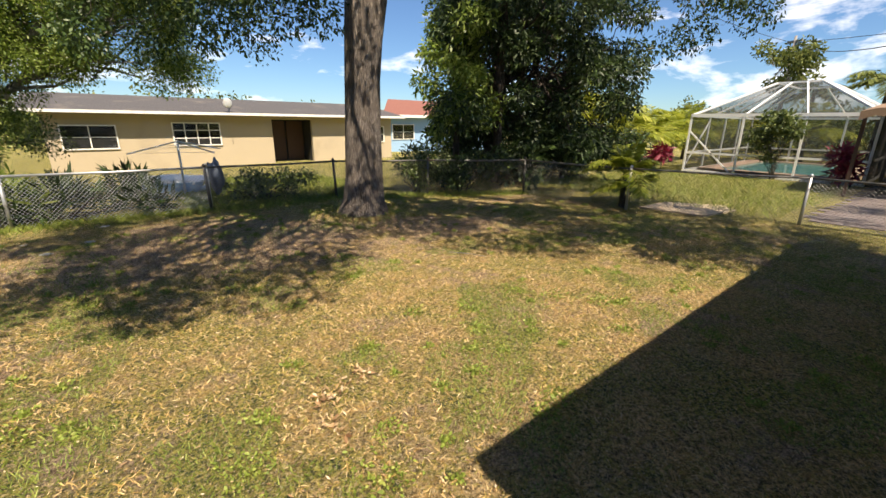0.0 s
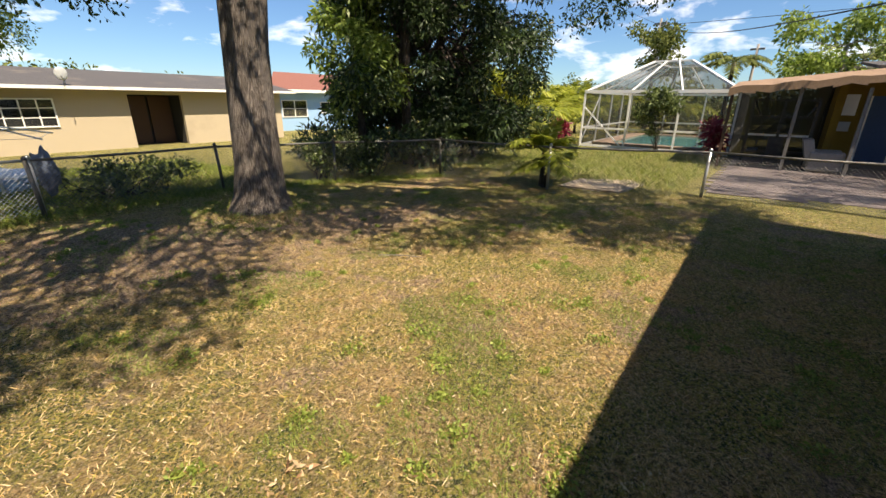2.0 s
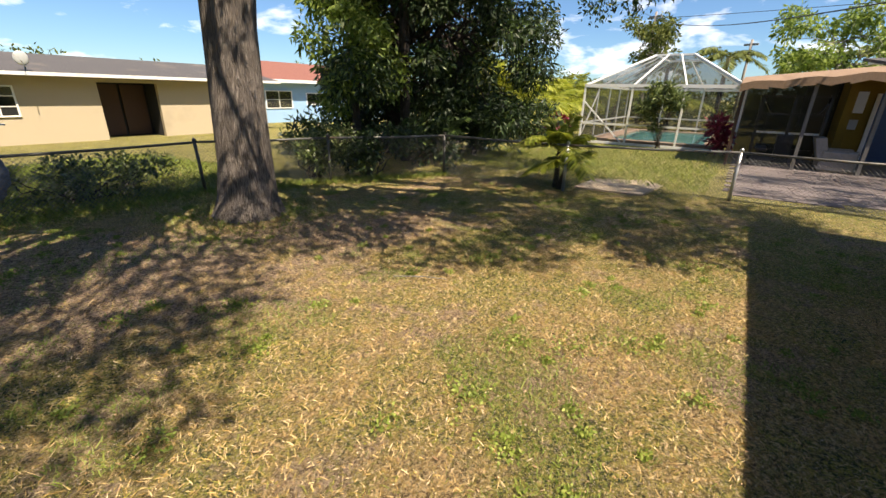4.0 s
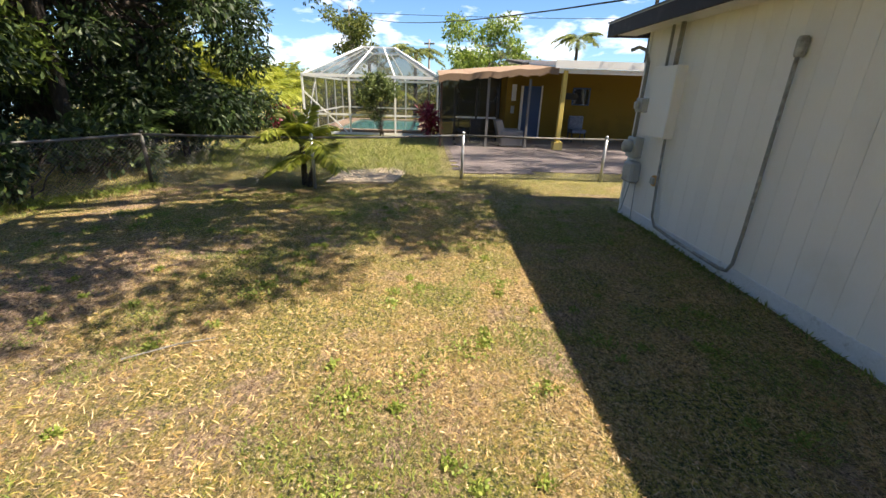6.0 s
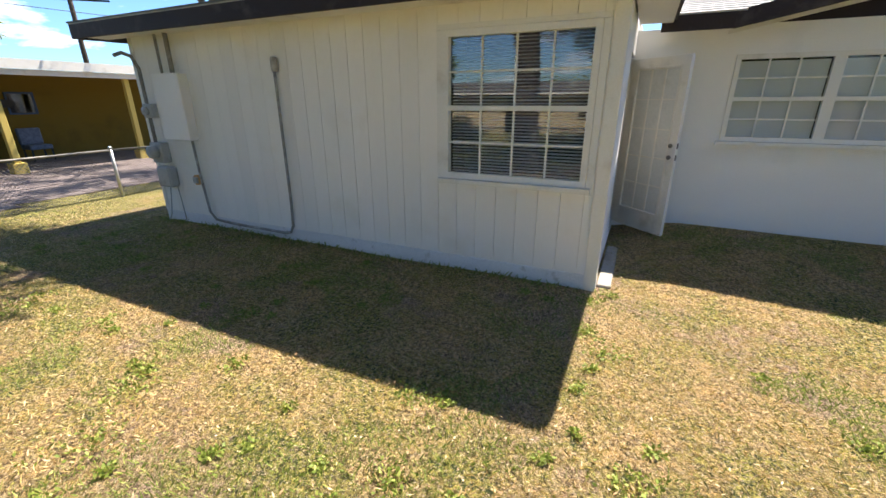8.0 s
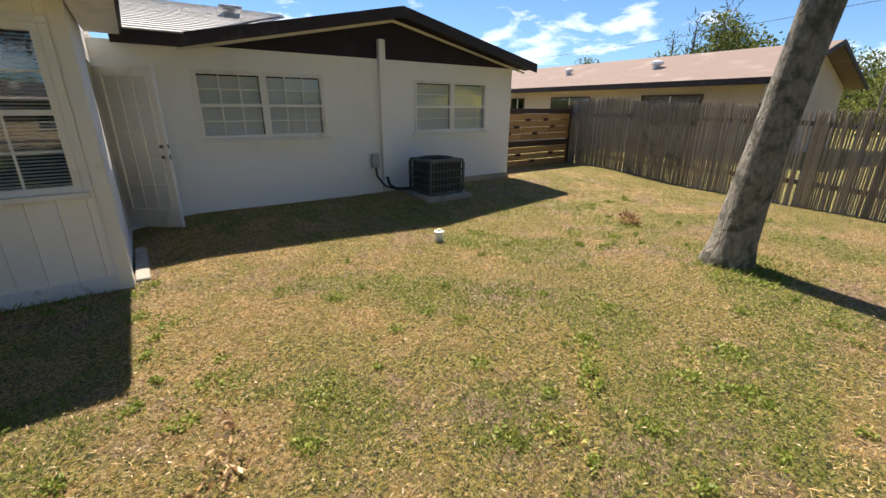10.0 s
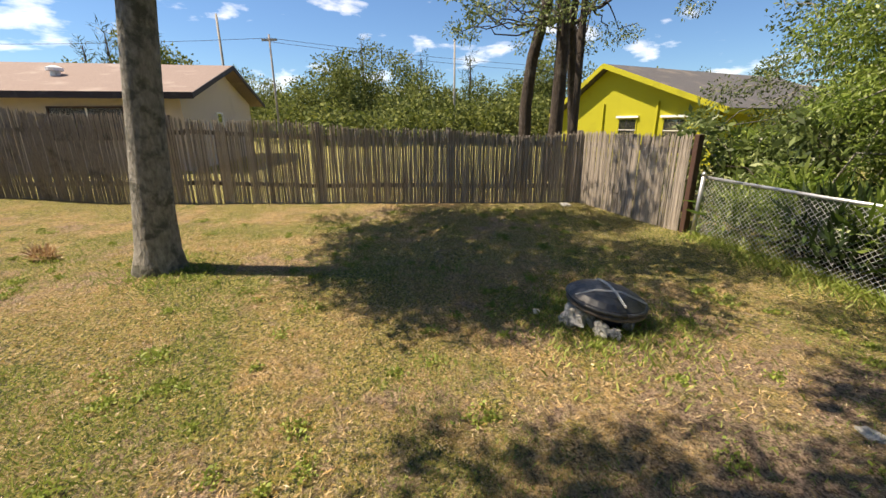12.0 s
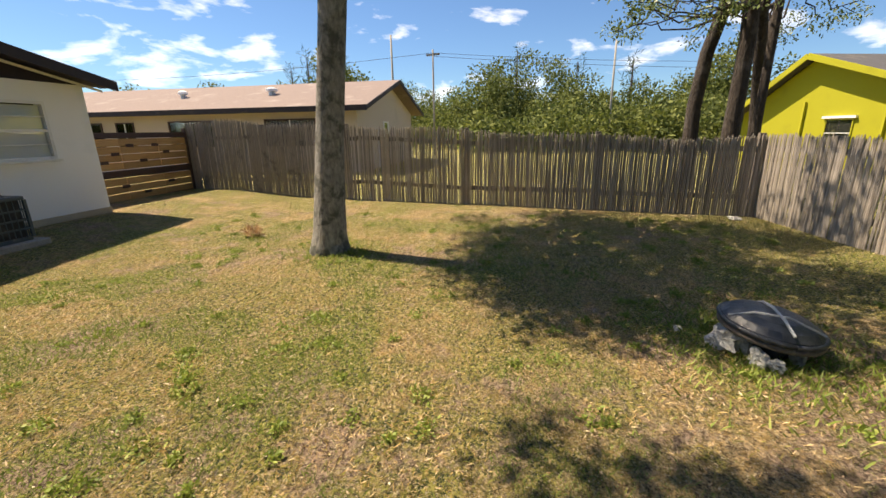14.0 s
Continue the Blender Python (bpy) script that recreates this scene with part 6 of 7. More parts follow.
def bush(name, base, label, clumps, leaf, size, per, seed, slender=0.45, stems=5, droop=0.2, category="bush"):
    rs = np.random.RandomState(seed)
    t = thing(name, base, label, category)
    g = Geo()
    for c, r in clumps:
        pts, rr = limb((base[0] + rs.normal() * 0.08, base[1] + rs.normal() * 0.08, base[2] - 0.03), c, 0.018, 0.004, rs, 0.2)
        g.tube(pts, rr, 5)
    part("stem", g, M_BARKDARK, t, smooth=True, kind="stuff")
    foliage("leaves", leaf_cloud(rs, [c for c, r in clumps], [r for c, r in clumps], [max(12, int(2.2 * per * r * r)) for c, r in clumps], size, 0.85, slender, droop), leaf, t)
    return t


def cl(seed, n, box, rad, test=lambda c, r: True):
    return clump_field(seed, n, box, rad, test, 900)


bush("croton_bush", (18.0, 4.9, -0.15), "slender shrub with olive leaves before the pool cage", cl(101, 12, ((17.4, 18.0), (4.3, 5.6), (0.6, 2.1)), (0.2, 0.35)), M_SHRUB, 0.16, 900, 101)
for i, (x, y, z) in enumerate(((17.2, 8.6, 0.55), (17.6, 9.0, 0.45), (16.9, 3.0, 0.75), (17.0, 2.8, 0.3))):
    bush("cordyline", (x, y, gz(x, y)), "dark red spiky cordyline plant", [((x, y, z), 0.32), ((x + 0.1, y, z + 0.2), 0.22)], M_REDLEAF, 0.32, 600, 110 + i, 0.2)
bush("fence_shrub", (4.9, 9.2, 0), "dusty shrub growing through the wire fence", cl(103, 12, ((4.2, 5.8), (8.7, 9.8), (0.25, 1.1)), (0.2, 0.36)), M_SHRUB, 0.08, 1500, 103)
bush("fence_shrub", (5.9, 8.6, 0), "dark shrub tangled in the wire fence", cl(104, 12, ((5.3, 6.8), (8.0, 9.2), (0.2, 0.9)), (0.2, 0.36)), M_DARKLEAF, 0.1, 1300, 104)
bush("fence_shrub", (1.5, 10.4, 0), "tall weeds in the next yard behind the fence", cl(105, 14, ((0.4, 3.4), (10.0, 11.4), (0.1, 0.5)), (0.2, 0.36)), M_SHRUB, 0.1, 900, 105)
bush("strap_plants", (-2.0, 10.2, 0), "dark strap-leaved plants along the fence", cl(106, 22, ((-4.6, -0.2), (10.0, 10.7), (0.1, 0.55)), (0.22, 0.36)), M_DARKLEAF, 0.3, 700, 106, 0.14, droop=-0.9, category="plants")
bush("fern_plants", (-4.2, 10.3, 0), "green ferns and strap leaves pushing through the wire", cl(107, 20, ((-5.6, -2.2), (10.0, 10.7), (0.12, 0.7)), (0.2, 0.36)), M_LIMELEAF, 0.26, 800, 107, 0.14, droop=-0.7, category="plants")
bush("under_shrub", (8.0, 9.2, 0), "dark undergrowth beneath the dense trees", cl(108, 26, ((6.9, 12.0), (8.2, 10.0), (0.15, 1.3)), (0.25, 0.5)), M_DARKLEAF, 0.16, 600, 108, 0.3)
bush("under_shrub", (10.5, 11.5, 0), "dark undergrowth closing the view under the trees", cl(109, 34, ((6.8, 14.0), (10.6, 12.8), (0.2, 2.4)), (0.4, 0.7)), M_DARKLEAF, 0.2, 420, 109, 0.3)

# shrubs and trees over the wire fence by the yellow house
crown = clump_field(121, 92, ((-8.9, -2.0), (11.4, 15.2), (0.9, 6.0)), (0.35, 0.75), lambda c, r: c[2] < 2.4 + 0.75 * (c[0] + 8.6) or (c[2] > 3.9 and c[0] > -8.4))
tree("brushy_tree", (-5.2, 12.6, 0), "loose many-stemmed tree with small pale green leaves",
     [(-5.2, 12.6, -0.1), (-5.15, 12.6, 0.6), (-5.0, 12.7, 1.4), (-4.8, 12.7, 2.4)], [0.09, 0.07, 0.06, 0.04], M_BARKB, crown, M_SHRUB, 0.08, 2100, 26, slender=0.35, limbs=14)
crown = clump_field(122, 40, ((-8.6, -3.0), (13.6, 17.4), (3.2, 6.8)), (0.45, 0.85))
tree("leaning_oak", (-4.6, 15.8, -0.1), "dark-limbed oak arching over the wire fence",
     [(-4.6, 15.8, -0.2), (-4.7, 15.7, 1.0), (-5.0, 15.6, 2.2), (-5.4, 15.5, 3.3), (-6.0, 15.4, 4.4)], [0.24, 0.2, 0.18, 0.15, 0.1], M_BARKDARK, crown, M_SHRUB, 0.09, 900, 27, limbs=8)
bush("tall_shrub", (-3.8, 12.4, 0), "bright green leafy shrub behind the wire fence", cl(123, 18, ((-5.0, -2.8), (11.2, 13.2), (0.3, 1.9)), (0.3, 0.55)), M_SHRUB, 0.13, 700, 123, 0.35)
bush("tall_shrub", (-6.6, 11.6, 0), "leafy shrub before the yellow wall", cl(124, 18, ((-8.0, -5.6), (11.0, 12.8), (0.2, 1.3)), (0.25, 0.45)), M_LIMELEAF, 0.13, 700, 124, 0.35)
bush("tall_shrub", (-4.0, 11.4, 0), "dense broad-leaved shrubs pressing on the wire fence", cl(126, 36, ((-7.6, -2.8), (10.7, 12.2), (0.2, 1.6)), (0.28, 0.5)), M_SHRUB, 0.15, 520, 126, 0.4)

# bare trunks by the fence corner
for i, (b, tops, r, lab) in enumerate((((-12.0, 9.65), [(-12.05, 9.65, 2.0), (-12.0, 9.75, 3.2), (-11.7, 9.95, 4.4), (-11.6, 10.0, 6.0)], 0.2, "crooked dark tree trunk behind the reed fence"),
                                       ((-11.6, 10.35), [(-11.65, 10.4, 2.0), (-11.6, 10.4, 3.3), (-11.5, 10.3, 4.6), (-11.5, 10.3, 6.4)], 0.22, "dark palm-like trunk behind the reed fence"),
                                       ((-10.9, 10.55), [(-10.9, 10.55, 2.0), (-10.9, 10.56, 4.0), (-10.9, 10.56, 6.0), (-10.9, 10.56, 7.5)], 0.11, "straight black trunk behind the reed fence"))):
    tr = thing("bare_trunk", (*b, -0.05), lab, "tree", "trunks behind the fence")
    part("trunk", Geo().tube([(*b, -0.2), (*b, 0.6)] + tops, [r, r * 0.9, r * 0.8, r * 0.75, r * 0.7, r * 0.6], 10), M_BARKDARK, tr, smooth=True)
crown = clump_field(131, 30, ((-15.5, -8.0), (9.0, 13.5), (3.0, 6.4)), (0.3, 0.6), lambda c, r: c[2] > 2.9 + 0.12 * abs(c[0] + 11.5))
crown += clump_field(133, 16, ((-11.5, -8.8), (6.9, 9.6), (3.35, 4.8)), (0.25, 0.45))
tree("sparse_oak", (-12.6, 11.4, -0.05), "sparse yellowing oak with crooked dark limbs", [(-12.6, 11.4, -0.2), (-12.5, 11.3, 1.5), (-12.2, 11.0, 3.0), (-11.8, 10.7, 4.0), (-11.4, 10.6, 4.8)], [0.16, 0.14, 0.13, 0.11, 0.07], M_BARKDARK, crown, M_SHRUB, 0.085, 900, 28, limbs=9)

# ---- distance ----
def wood(name, seed, n, box, rad, leaf, label, size=0.30, per=120, squash=0.9):
    """A far belt of trees, uneven on top."""
    rs = np.random.RandomState(seed)
    centers, radii = [], []
    for _ in range(n):
        x, y = rs.uniform(*box[0]), rs.uniform(*box[1])
        h = box[2] * (0.6 + 0.5 * noise.noise(Vector((x * 0.11, y * 0.11, seed)))) * rs.uniform(0.7, 1.1)
        k = max(2, int(h / 1.6))
        for j in range(k):
            centers.append((x + rs.normal() * 0.9, y + rs.normal() * 0.9, gz(x, y) + h * (j + 0.7) / (k + 0.3)))
            radii.append(rs.uniform(*rad) * (1.15 - 0.5 * j / k))
    v = leaf_cloud(rs, centers, radii, [int(per * r * r) + 8 for r in radii], size, squash, 0.5, 0.2)
    ob = new(name, quads_mesh(name, v, leaf))
    return tagged(ob, label, "woods", kind="stuff")


wood("far_woods", 201, 210, ((-62, -40), (-34, 48), 10.5), (1.4, 2.6), M_FARLEAF, "uneven belt of mixed green trees in the distance")
wood("far_woods", 202, 110, ((-40, -30), (1, 34), 5.6), (1.0, 1.9), M_FARLEAF, "lower green trees beyond the beige house", 0.36, 60)
wood("far_woods", 203, 110, ((-30, 40), (40, 56), 5.6), (1.3, 2.4), M_FARLEAF, "trees behind the cream and blue houses", 0.36, 60)
wood("far_woods", 204, 120, ((38, 58), (-34, 40), 5.4), (1.2, 2.4), M_FARLEAF, "trees behind the pool and the porch", 0.36, 60)
wood("far_woods", 205, 60, ((-40, 40), (-60, -40), 6.0), (1.3, 2.4), M_FARLEAF, "trees on the street side of the house", 0.36, 60)
for i, (x, y, h) in enumerate(((-44, -16.5, 9.5), (-45, -14.6, 10.2), (-44, -13.2, 9.0), (-46, -19.5, 8.6), (-52, 5.0, 10.5), (-55, 12, 9.5), (-50, 17.0, 8.8))):
    cc = [((x + random.uniform(-.5, .5), y + random.uniform(-.5, .5), h * f), 1.2 * (1.15 - f) + 0.35) for f in (0.35, 0.45, 0.55, 0.65, 0.75, 0.84, 0.92, 0.99)]
    tree("pine_tree", (x, y, 0), "tall feathery pine standing above the far woods", [(x, y, -0.2), (x, y, h * 0.5), (x, y, h * 0.96)], [0.2, 0.14, 0.04], M_BARKDARK, cc, M_PINE, 0.7, 60, 300 + i, slender=0.1, droop=-0.4, limbs=3)
crown = clump_field(141, 26, ((27.5, 31.5), (-3.5, 1.5), (3.2, 6.2)), (0.5, 0.9))
tree("yard_tree", (29.5, -1.0, -0.2), "light green airy tree behind the porch house", [(29.5, -1, -0.3), (29.5, -1, 1.5), (29.4, -1, 3.0), (29.5, -0.9, 4.5)], [0.2, 0.16, 0.13, 0.08], M_BARKB, crown, M_LIMELEAF, 0.24, 420, 29, limbs=6)
crown = clump_field(142, 14, ((31.0, 35.0), (7.0, 10.0), (4.2, 6.4)), (0.5, 0.9))
tree("yard_tree", (33, 8.6, -0.2), "airy tree beyond the pool cage", [(33, 8.6, -0.3), (33, 8.6, 2.5), (33, 8.5, 4.5)], [0.18, 0.14, 0.08], M_BARKB, crown, M_FARLEAF, 0.25, 400, 30, limbs=4)


# ---- poles and lines ----
def utility_pole(x, y, h, r, label, arm=0.9, mat=M_WOODPOLE):
    p = thing("utility_pole", (x, y, gz(x, y)), label, "pole", "utility poles")
    part("pole", Geo().tube([(x, y, -0.3), (x, y, h)], [r, r * 0.75], 10), mat, p, smooth=True)
    if arm:
        part("crossarm", Geo().bar((x - arm * 0.3, y - arm, h - 0.3), (x + arm * 0.3, y + arm, h - 0.3), 0.1, 0.12), mat, p)
    return p


utility_pole(-29.0, -0.2, 6.6, 0.07, "grey wooden utility pole with a crossarm", 0.45)
utility_pole(-38.0, -5.6, 9.5, 0.11, "pale concrete utility pole", 0, M_CONC)
utility_pole(-34.0, 12.0, 7.5, 0.09, "pale pole among the far trees", 0, M_CONC)
utility_pole(33.0, 8.6, 7.0, 0.09, "wooden utility pole beyond the pool cage", 0.4)
utility_pole(36.0, 3.0, 5.4, 0.10, "thin pole beyond the pool cage", 0.4)
utility_pole(7.9, 9.3, 8.5, 0.13, "dark wooden pole among the dense trees", 0, M_BARKDARK)


def cable(a, b, sag, label, r=0.012):
    pts = []
    for k in range(15):
        s = k / 14
        p = lin(a, b, s)
        pts.append((p[0], p[1], p[2] - sag * 4 * s * (1 - s)))
    c = thing("overhead_cable", a, label, "cable", "overhead cables")
    part("strand", Geo().tube(pts, r, 5), M_CABLE, c)


cable((7.9, 9.3, 6.6), (33, 8.6, 6.6), 0.3, "black overhead line running to a far pole")
cable((33, 8.6, 6.6), (18, -26, 5.6), 0.4, "black overhead line above the porch roof", 0.016)
cable((5.9, 0.2, 2.8), (33, 8.6, 6.7), 0.5, "black service drop from the addition")
cable((7.9, 9.3, 6.9), (-14, 24, 5.4), 0.4, "black overhead line behind the large tree")
cable((-29, -0.2, 6.4), (-38, 40, 6.2), 0.6, "overhead line before the far woods")
cable((-29, -0.2, 6.4), (-34, -40, 6.6), 0.5, "overhead line over the beige house")
cable((-29, -0.2, 6.2), (-38, 40, 5.6), 0.6, "lower overhead line before the far woods")

# ---- pond tub and stones in the lawn ----
tub = thing("pond_liner", (-3.45, 7.25, 0.0), "black plastic tub upturned on pale stones", "plastic tub")
def lid_ring(r, z, n=26):
    r = r * 0.84
    return [(-3.43 + r * math.cos(a), 7.22 + r * 1.05 * math.sin(a), z - 0.02 - 0.15 * r * math.sin(a + 0.55)) for a in np.linspace(0, 2 * math.pi, n)]


dome = Geo()
rings = [lid_ring(r, z)[:-1] for r, z in ((0.35, 0.20), (0.345, 0.225), (0.29, 0.262), (0.20, 0.287), (0.09, 0.297), (0.01, 0.30))]
for lo, hi in zip(rings, rings[1:]):
    for k in range(25):
        dome.face(lo[k], lo[(k + 1) % 25], hi[(k + 1) % 25], hi[k])
part("shell", dome, M_DRUM, tub, smooth=True)
part("rim", Geo().tube(lid_ring(0.355, 0.205), 0.018, 6), M_DRUM, tub, smooth=True)
part("lower_rim", Geo().tube(lid_ring(0.345, 0.165), 0.020, 6), M_RAIL, tub, smooth=True)
part("skirt", Geo().tube([(-3.43, 7.22, -0.02), (-3.43, 7.22, 0.16)], [0.17, 0.20], 18), M_BLACK, tub)
part("strap", Geo().tube([(-3.13, 7.20, 0.235), (-3.27, 7.21, 0.285), (-3.43, 7.22, 0.308), (-3.60, 7.24, 0.285), (-3.73, 7.25, 0.22)], 0.010, 5), M_GREY, tub)
part("strap", Geo().tube([(-3.40, 6.93, 0.25), (-3.36, 7.07, 0.295), (-3.3, 7.25, 0.293), (-3.24, 7.45, 0.20)], 0.008, 5), M_GREY, tub)
for a in (0.4, 2.0, 3.6, 5.2):
    part("support", Geo().lump((-3.43 + 0.22 * math.cos(a), 7.22 + 0.22 * math.sin(a), 0.06), (0.05, 0.05, 0.09), 5, 8, 6, 0.3), M_ROCK, tub)
for i, (x, y, s) in enumerate(((-3.38, 6.93, 0.11), (-3.17, 7.04, 0.07), (-3.42, 6.86, 0.055), (-3.10, 7.12, 0.05), (-3.62, 6.70, 0.03))):
    solo("stone", Geo().lump((x, y, s * 0.6), (s, s * 0.85, s * 0.8), i + 3, 14, 9, 0.55), M_ROCK, "pitted pale limestone lump beside the black tub", "stone", "stones by the tub")
for i, (x, y, s) in enumerate(((-1.94, 7.87, 0.05), (-1.5, 8.3, 0.04), (-8.1, 9.1, 0.10), (-1.3, 9.3, 0.045), (-2.2, 8.6, 0.03))):
    solo("stone", Geo().lump((x, y, s * 0.15), (s * 1.4, s, s * 0.35), i + 13, 10, 6, 0.4), M_ROCK, "flat pale stone lying in the dirt", "stone", "flat stones")

# covered boat and cloth in the next yard
tarp = thing("covered_pool", (0.2, 13.4, -0.1), "round wading pool under a pale cover in the next yard", "wading pool")
part("wall", Geo().tube([(0.2, 13.4, -0.15), (0.2, 13.4, 0.22)], 0.9, 20), M_BLUE, tarp)
part("cover", Geo().lump((0.2, 13.4, 0.22), (0.95, 0.95, 0.1), 4, 16, 6, 0.3), M_ALU, tarp, smooth=True)
cloth = solo("hanging_cloth", Geo().lump((0.55, 9.95, 0.62), (0.14, 0.09, 0.36), 7, 12, 8, 0.5), M_TARP, "faded blue cloth hung on the fence post", "cloth", smooth=True)


# ---- lawn cover ----
def ground_z(p):
    return np.array([gz(a, b) for a, b in p])


def green_at(x, y):
    lush = max(math.exp(-((x - w[0]) ** 2 + (y - w[1]) ** 2) / (0.4 * w[2] ** 2)) for w in LUSH)
    return 0.18 * lush + noise.noise(Vector((x * 0.9, y * 0.9, 3.0))) + 0.5 * noise.noise(Vector((x * 2.6, y * 2.6, 7.0)))


def blades(rs, p, lo, hi, width, lean=0.6):
    n = len(p)
    z = ground_z(p)
    base = np.column_stack([p, z - 0.004])
    h = rs.uniform(lo, hi, n)
    a = rs.uniform(0, 2 * math.pi, n)
    tip = base + np.column_stack([np.cos(a) * h * lean, np.sin(a) * h * lean, h])
    b = rs.uniform(0, 2 * math.pi, n)
    w = np.column_stack([np.cos(b), np.sin(b), np.zeros(n)]) * width
    mid = base * 0.45 + tip * 0.55 + np.column_stack([np.zeros((n, 2)), h * 0.12])
    return np.stack([base - w, base + w, mid + w * 0.8, tip], 1).reshape(-1, 3)


def inside(p):
    x, y = p[:, 0], p[:, 1]
    left = -10.4 + (y + 3.3) * 0.17
    keep = (x > left) & (x < 8.3) & (y < 9.8) & ((y > 0.05) | ((x < -0.1) & (y > -2.25)))
    return keep


rs = np.random.RandomState(5)
p = np.column_stack([rs.uniform(-10.5, 8.3, 760000), rs.uniform(-2.3, 9.8, 760000)])
near = np.hypot(p[:, 0] + 0.3, p[:, 1] - 3.2)
p = p[inside(p) & (rs.random(len(p)) < np.clip(1.25 - near / 7.0, 0.16, 1) * np.array([0.35 + 0.65 * (1 - max(math.exp(-((a - w[0]) ** 2 + (b - w[1]) ** 2) / (0.45 * w[2] ** 2)) for w in WORN)) for a, b in p]))]
g0 = np.array([green_at(a, b) for a, b in p])
tall = g0 > 0.2
lawn = new("dry_grass", quads_mesh("dry_grass", blades(rs, p[~tall], 0.010, 0.034, 0.0021, 1.5), M_BLADE))
tagged(lawn, "short dry mown grass blades over the yard", "grass", kind="stuff")
lawn = new("green_grass", quads_mesh("green_grass", blades(rs, p[tall], 0.014, 0.040, 0.0030, 0.9), M_WEED))
tagged(lawn, "greener grass patches in the dry lawn", "grass", kind="stuff")
# tall grass along the fences
q = np.concatenate([np.column_stack([rs.uniform(-5.6, 7.0, 9000), 9.75 - 2.3 * np.clip((np.linspace(0, 0, 9000)), 0, 1) + rs.normal(0, 0.22, 9000)]),
                    np.column_stack([rs.uniform(0, 4.5, 16000), rs.uniform(9.9, 16, 16000)]), np.column_stack([rs.uniform(8.5, 17.5, 16000), rs.uniform(2.6, 9.5, 16000)])])
q[:9000, 1] = np.interp(q[:9000, 0], [-5.6, 0.4, 2.95, 4.9, 7.0], [9.9, 9.72, 9.62, 8.7, 7.45]) + rs.normal(0, 0.2, 9000)
lawn = new("rough_grass", quads_mesh("rough_grass", blades(rs, q, 0.03, 0.12, 0.005, 0.9), M_WEED))
tagged(lawn, "rough uncut grass along the fences and next yards", "grass", kind="stuff")
# edge weeds along the addition, round tree feet and the tub
e = np.concatenate([np.column_stack([rs.uniform(0.1, 6.2, 900), np.abs(rs.normal(0, 0.05, 900)) + 0.03]),
                    np.column_stack([rs.normal(-3.35, 0.42, 3000), rs.normal(7.15, 0.38, 3000)]), np.column_stack([rs.normal(2.7, 0.6, 2200), rs.normal(7.8, 0.55, 2200)]),
                    np.column_stack([rs.normal(-5.4, 0.36, 1200), rs.normal(3.05, 0.3, 1200)])])
lawn = new("edge_weeds", quads_mesh("edge_weeds", blades(rs, e, 0.02, 0.065, 0.006, 0.9), M_WEED))
tagged(lawn, "low green weeds at the wall, tub and tree feet", "weeds", kind="stuff")


def weed(x, y, r, seed):
    rs2 = np.random.RandomState(seed)
    n = int(14 + 240 * r)
    p2 = rs2.normal((x, y), r * 0.5, (n, 2))
    return leaf_cloud(rs2, [(a, b, gz(a, b) + 0.018) for a, b in p2], [0.03] * n, [3] * n, 0.026, 0.4, 0.55, 0.0)


spots = [(2.12, 2.95, 0.22), (-2.95, 4.0, 0.14), (-4.05, 4.75, 0.16), (-2.5, 3.3, 0.09), (-3.6, 4.6, 0.1), (0.0, 4.35, 0.12), (1.25, 3.3, 0.2), (1.9, 3.3, 0.12), (0.8, 3.55, 0.1), (-0.2, 2.4, 0.1), (0.6, 2.5, 0.1),
         (-3.4, 0.9, 0.2), (-4.9, 1.3, 0.2), (-6.0, 1.5, 0.2), (-1.9, 2.9, 0.1), (-0.9, 2.6, 0.15), (-0.4, 2.1, 0.18), (4.45, 2.35, 0.2), (3.2, 4.3, 0.2), (-0.5, 7.7, 0.2), (-4.8, 6.2, 0.2), (-2.2, 5.0, 0.08), (-1.6, 3.5, 0.1), (-2.9, 2.2, 0.12), (0.02, 0.25, 0.12), (-0.15, 0.05, 0.1)]
for _ in range(520):
    x, y = rs.uniform(-8, 7), rs.uniform(0.3, 9)
    if y > 0.2 and green_at(x, y) > -0.1:
        spots.append((x, y, 0.025 + 0.11 * rs.random() ** 2.5))
weeds = new("weed_clumps", quads_mesh("weed_clumps", np.concatenate([weed(x, y, r, 400 + i) for i, (x, y, r) in enumerate(spots)]), M_WEED))
tagged(weeds, "low leafy green weed clumps in the lawn", "weeds", kind="stuff")
# fallen leaves
p = np.column_stack([rs.uniform(-10, 8.2, 34000), rs.uniform(-2.2, 9.6, 34000)])
p = p[inside(p)]
n = len(p)
c = np.column_stack([p, ground_z(p) + rs.uniform(0.012, 0.03, n)])
a = rs.uniform(0, 2 * math.pi, n)
u = np.column_stack([np.cos(a), np.sin(a), rs.normal(0, 0.25, n)]) * (0.005 + 0.018 * rs.random(n) ** 2.2)[:, None]
s = np.column_stack([-np.sin(a), np.cos(a), rs.normal(0, 0.25, n)]) * rs.uniform(0.0018, 0.005, n)[:, None]
v = np.stack([c - u, c + s, c + u, c - s], 1).reshape(-1, 3)
litter = new("leaf_litter", quads_mesh("leaf_litter", v, M_STRAW))
tagged(litter, "pale dry leaves scattered over the lawn", "leaves", kind="stuff")
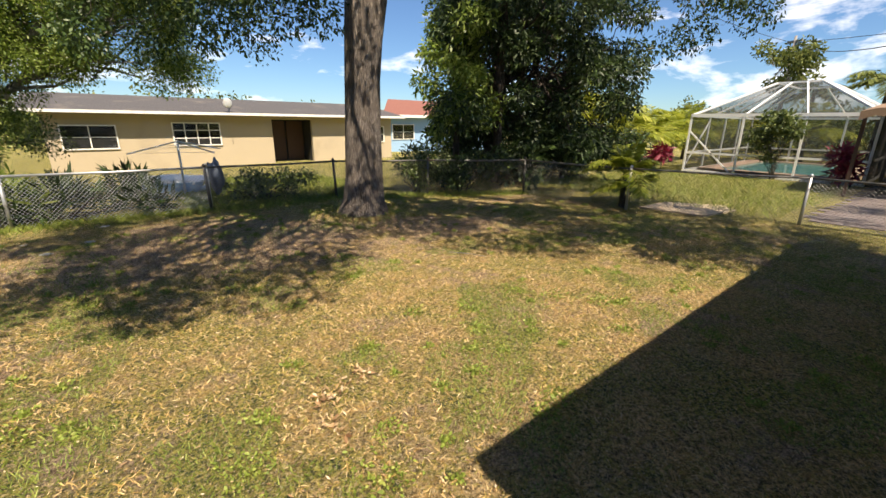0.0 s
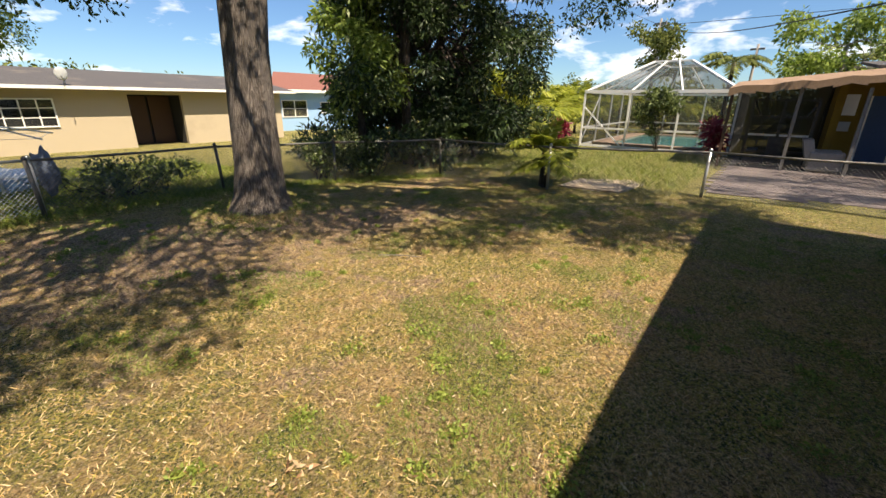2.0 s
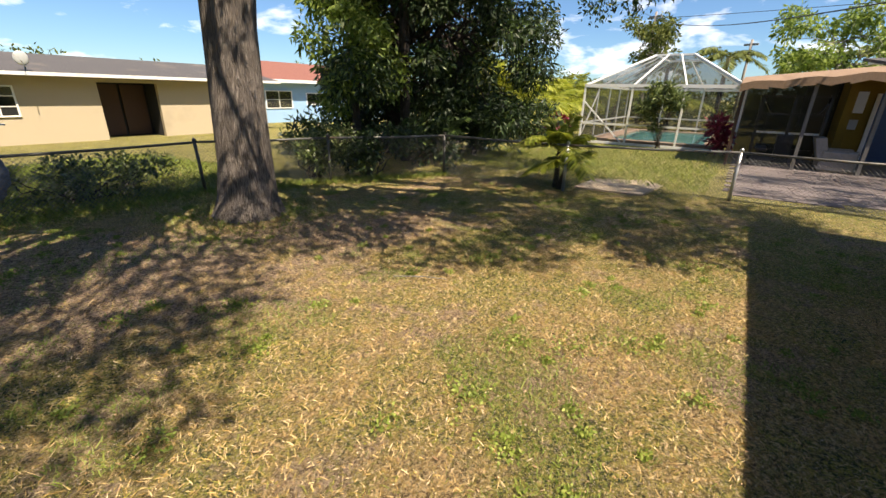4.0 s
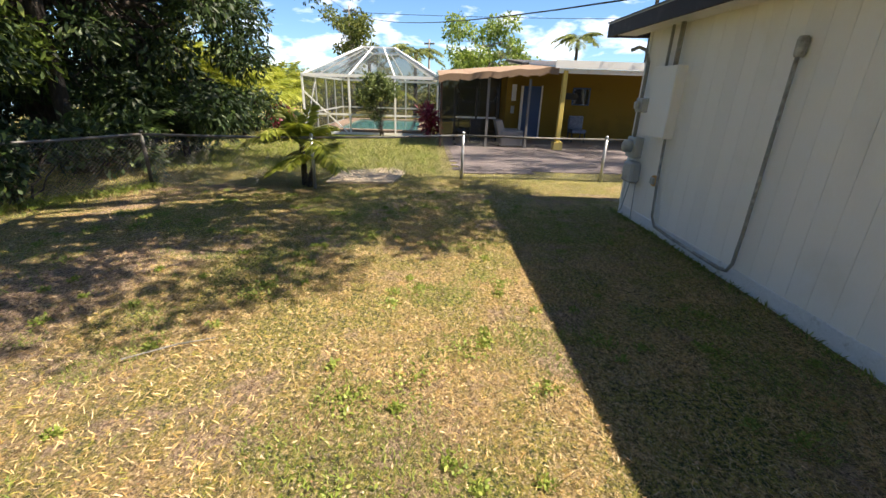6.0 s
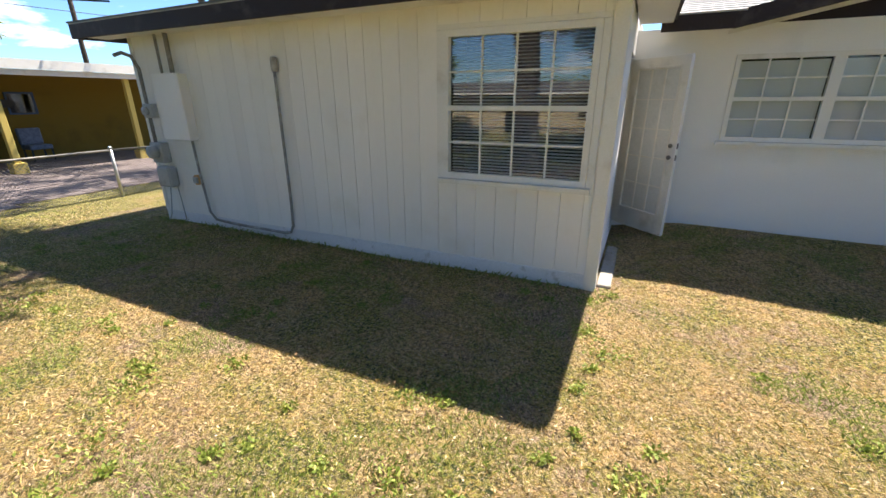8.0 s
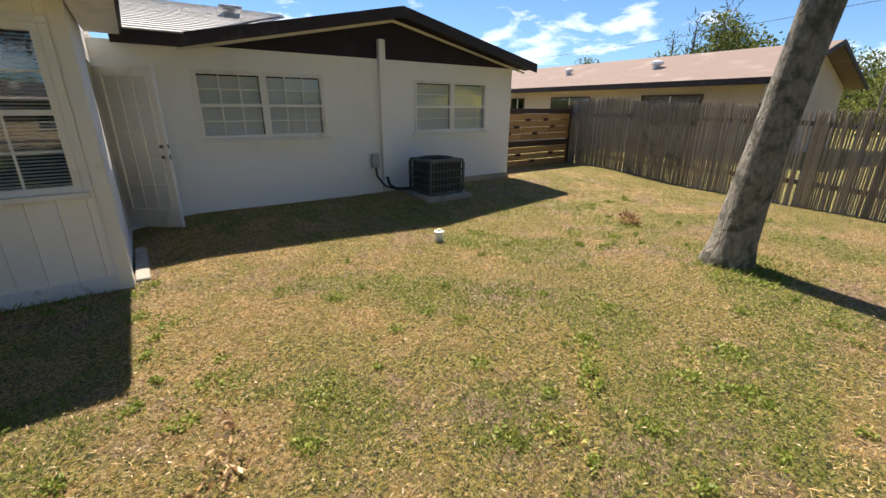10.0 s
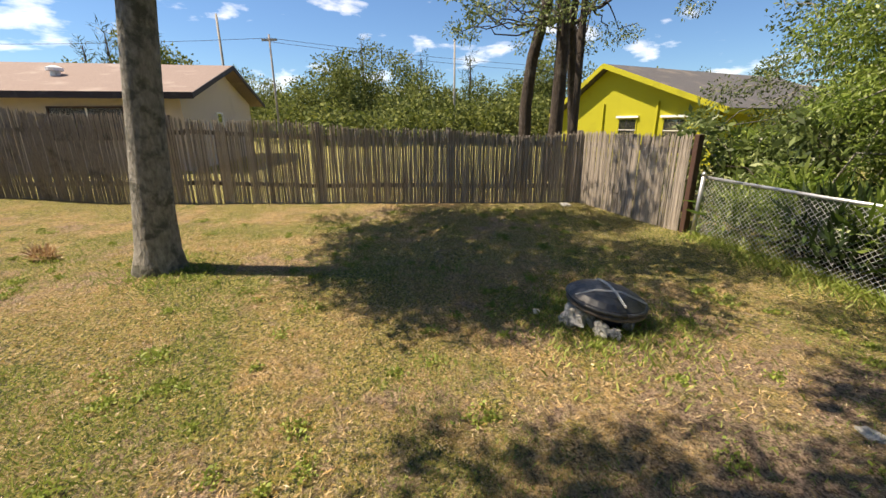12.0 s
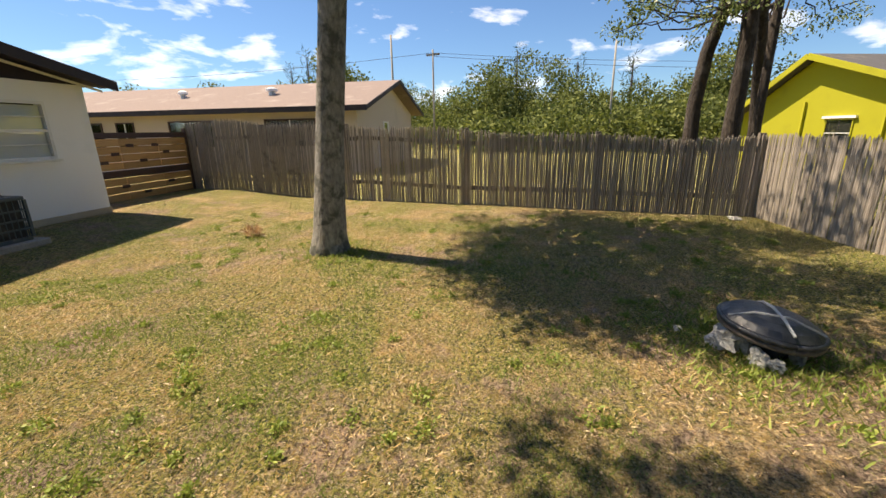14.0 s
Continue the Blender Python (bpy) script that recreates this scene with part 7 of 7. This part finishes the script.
p = np.concatenate([rs.normal((-0.35, 2.85), (0.05, 0.05), (24, 2)), rs.normal((-0.1, 2.95), (0.06, 0.03), (18, 2)), rs.normal((-0.42, 2.55), (0.02, 0.06), (12, 2))])
v = leaf_cloud(rs, [(a, b, gz(a, b) + 0.03) for a, b in p], [0.03] * len(p), [2] * len(p), 0.055, 0.4, 0.35, 0)
spray = new("dead_branch", quads_mesh("dead_branch", v, M_STRAW))
tagged(spray, "spray of pale dead leaves lying on the grass", "branch", kind="stuff")
stick = solo("fallen_stick", Geo().tube([(2.25, 4.75, 0.02), (2.4, 4.5, 0.03), (2.5, 4.3, 0.02)], [0.005, 0.006, 0.004], 6), M_BARKB, "thin dry stick lying on the lawn", "stick")

# rotary clothes dryer in the next yard
dry = thing("clothes_dryer", (0.3, 12.3, -0.05), "white rotary clothes dryer frame standing in rough grass", "clothes dryer")
part("pole", Geo().tube([(0.3, 12.3, -0.2), (0.3, 12.3, 1.25)], 0.025, 8), M_ALU, dry, smooth=True)
for k in range(4):
    a = 0.5 + k * math.pi / 2
    tip = (0.3 + 1.15 * math.cos(a), 12.3 + 1.15 * math.sin(a), 1.0)
    part("arm", Geo().tube([(0.3, 12.3, 1.22), tip], 0.016, 6), M_ALU, dry, smooth=True)
    b = a + math.pi / 2
    for f in (0.5, 0.95):
        part("line", Geo().tube([(0.3 + 1.15 * f * math.cos(a), 12.3 + 1.15 * f * math.sin(a), 1.22 - 0.22 * f), (0.3 + 1.15 * f * math.cos(b), 12.3 + 1.15 * f * math.sin(b), 1.22 - 0.22 * f)], 0.004, 4), M_ALU, dry)
# dead tuft and bare patch stones near the slim tree
tuft_v = leaf_cloud(np.random.RandomState(9), [(-6.1, 1.35, gz(-6.1, 1.35) + 0.05), (-6.0, 1.5, gz(-6.0, 1.5) + 0.04)], [0.10, 0.07], [160, 90], 0.12, 0.7, 0.12, -0.6)
tuft = new("dead_tuft", quads_mesh("dead_tuft", tuft_v, M_STRAW))
tagged(tuft, "brown dead tuft of grass in the lawn", "grass", kind="stuff")
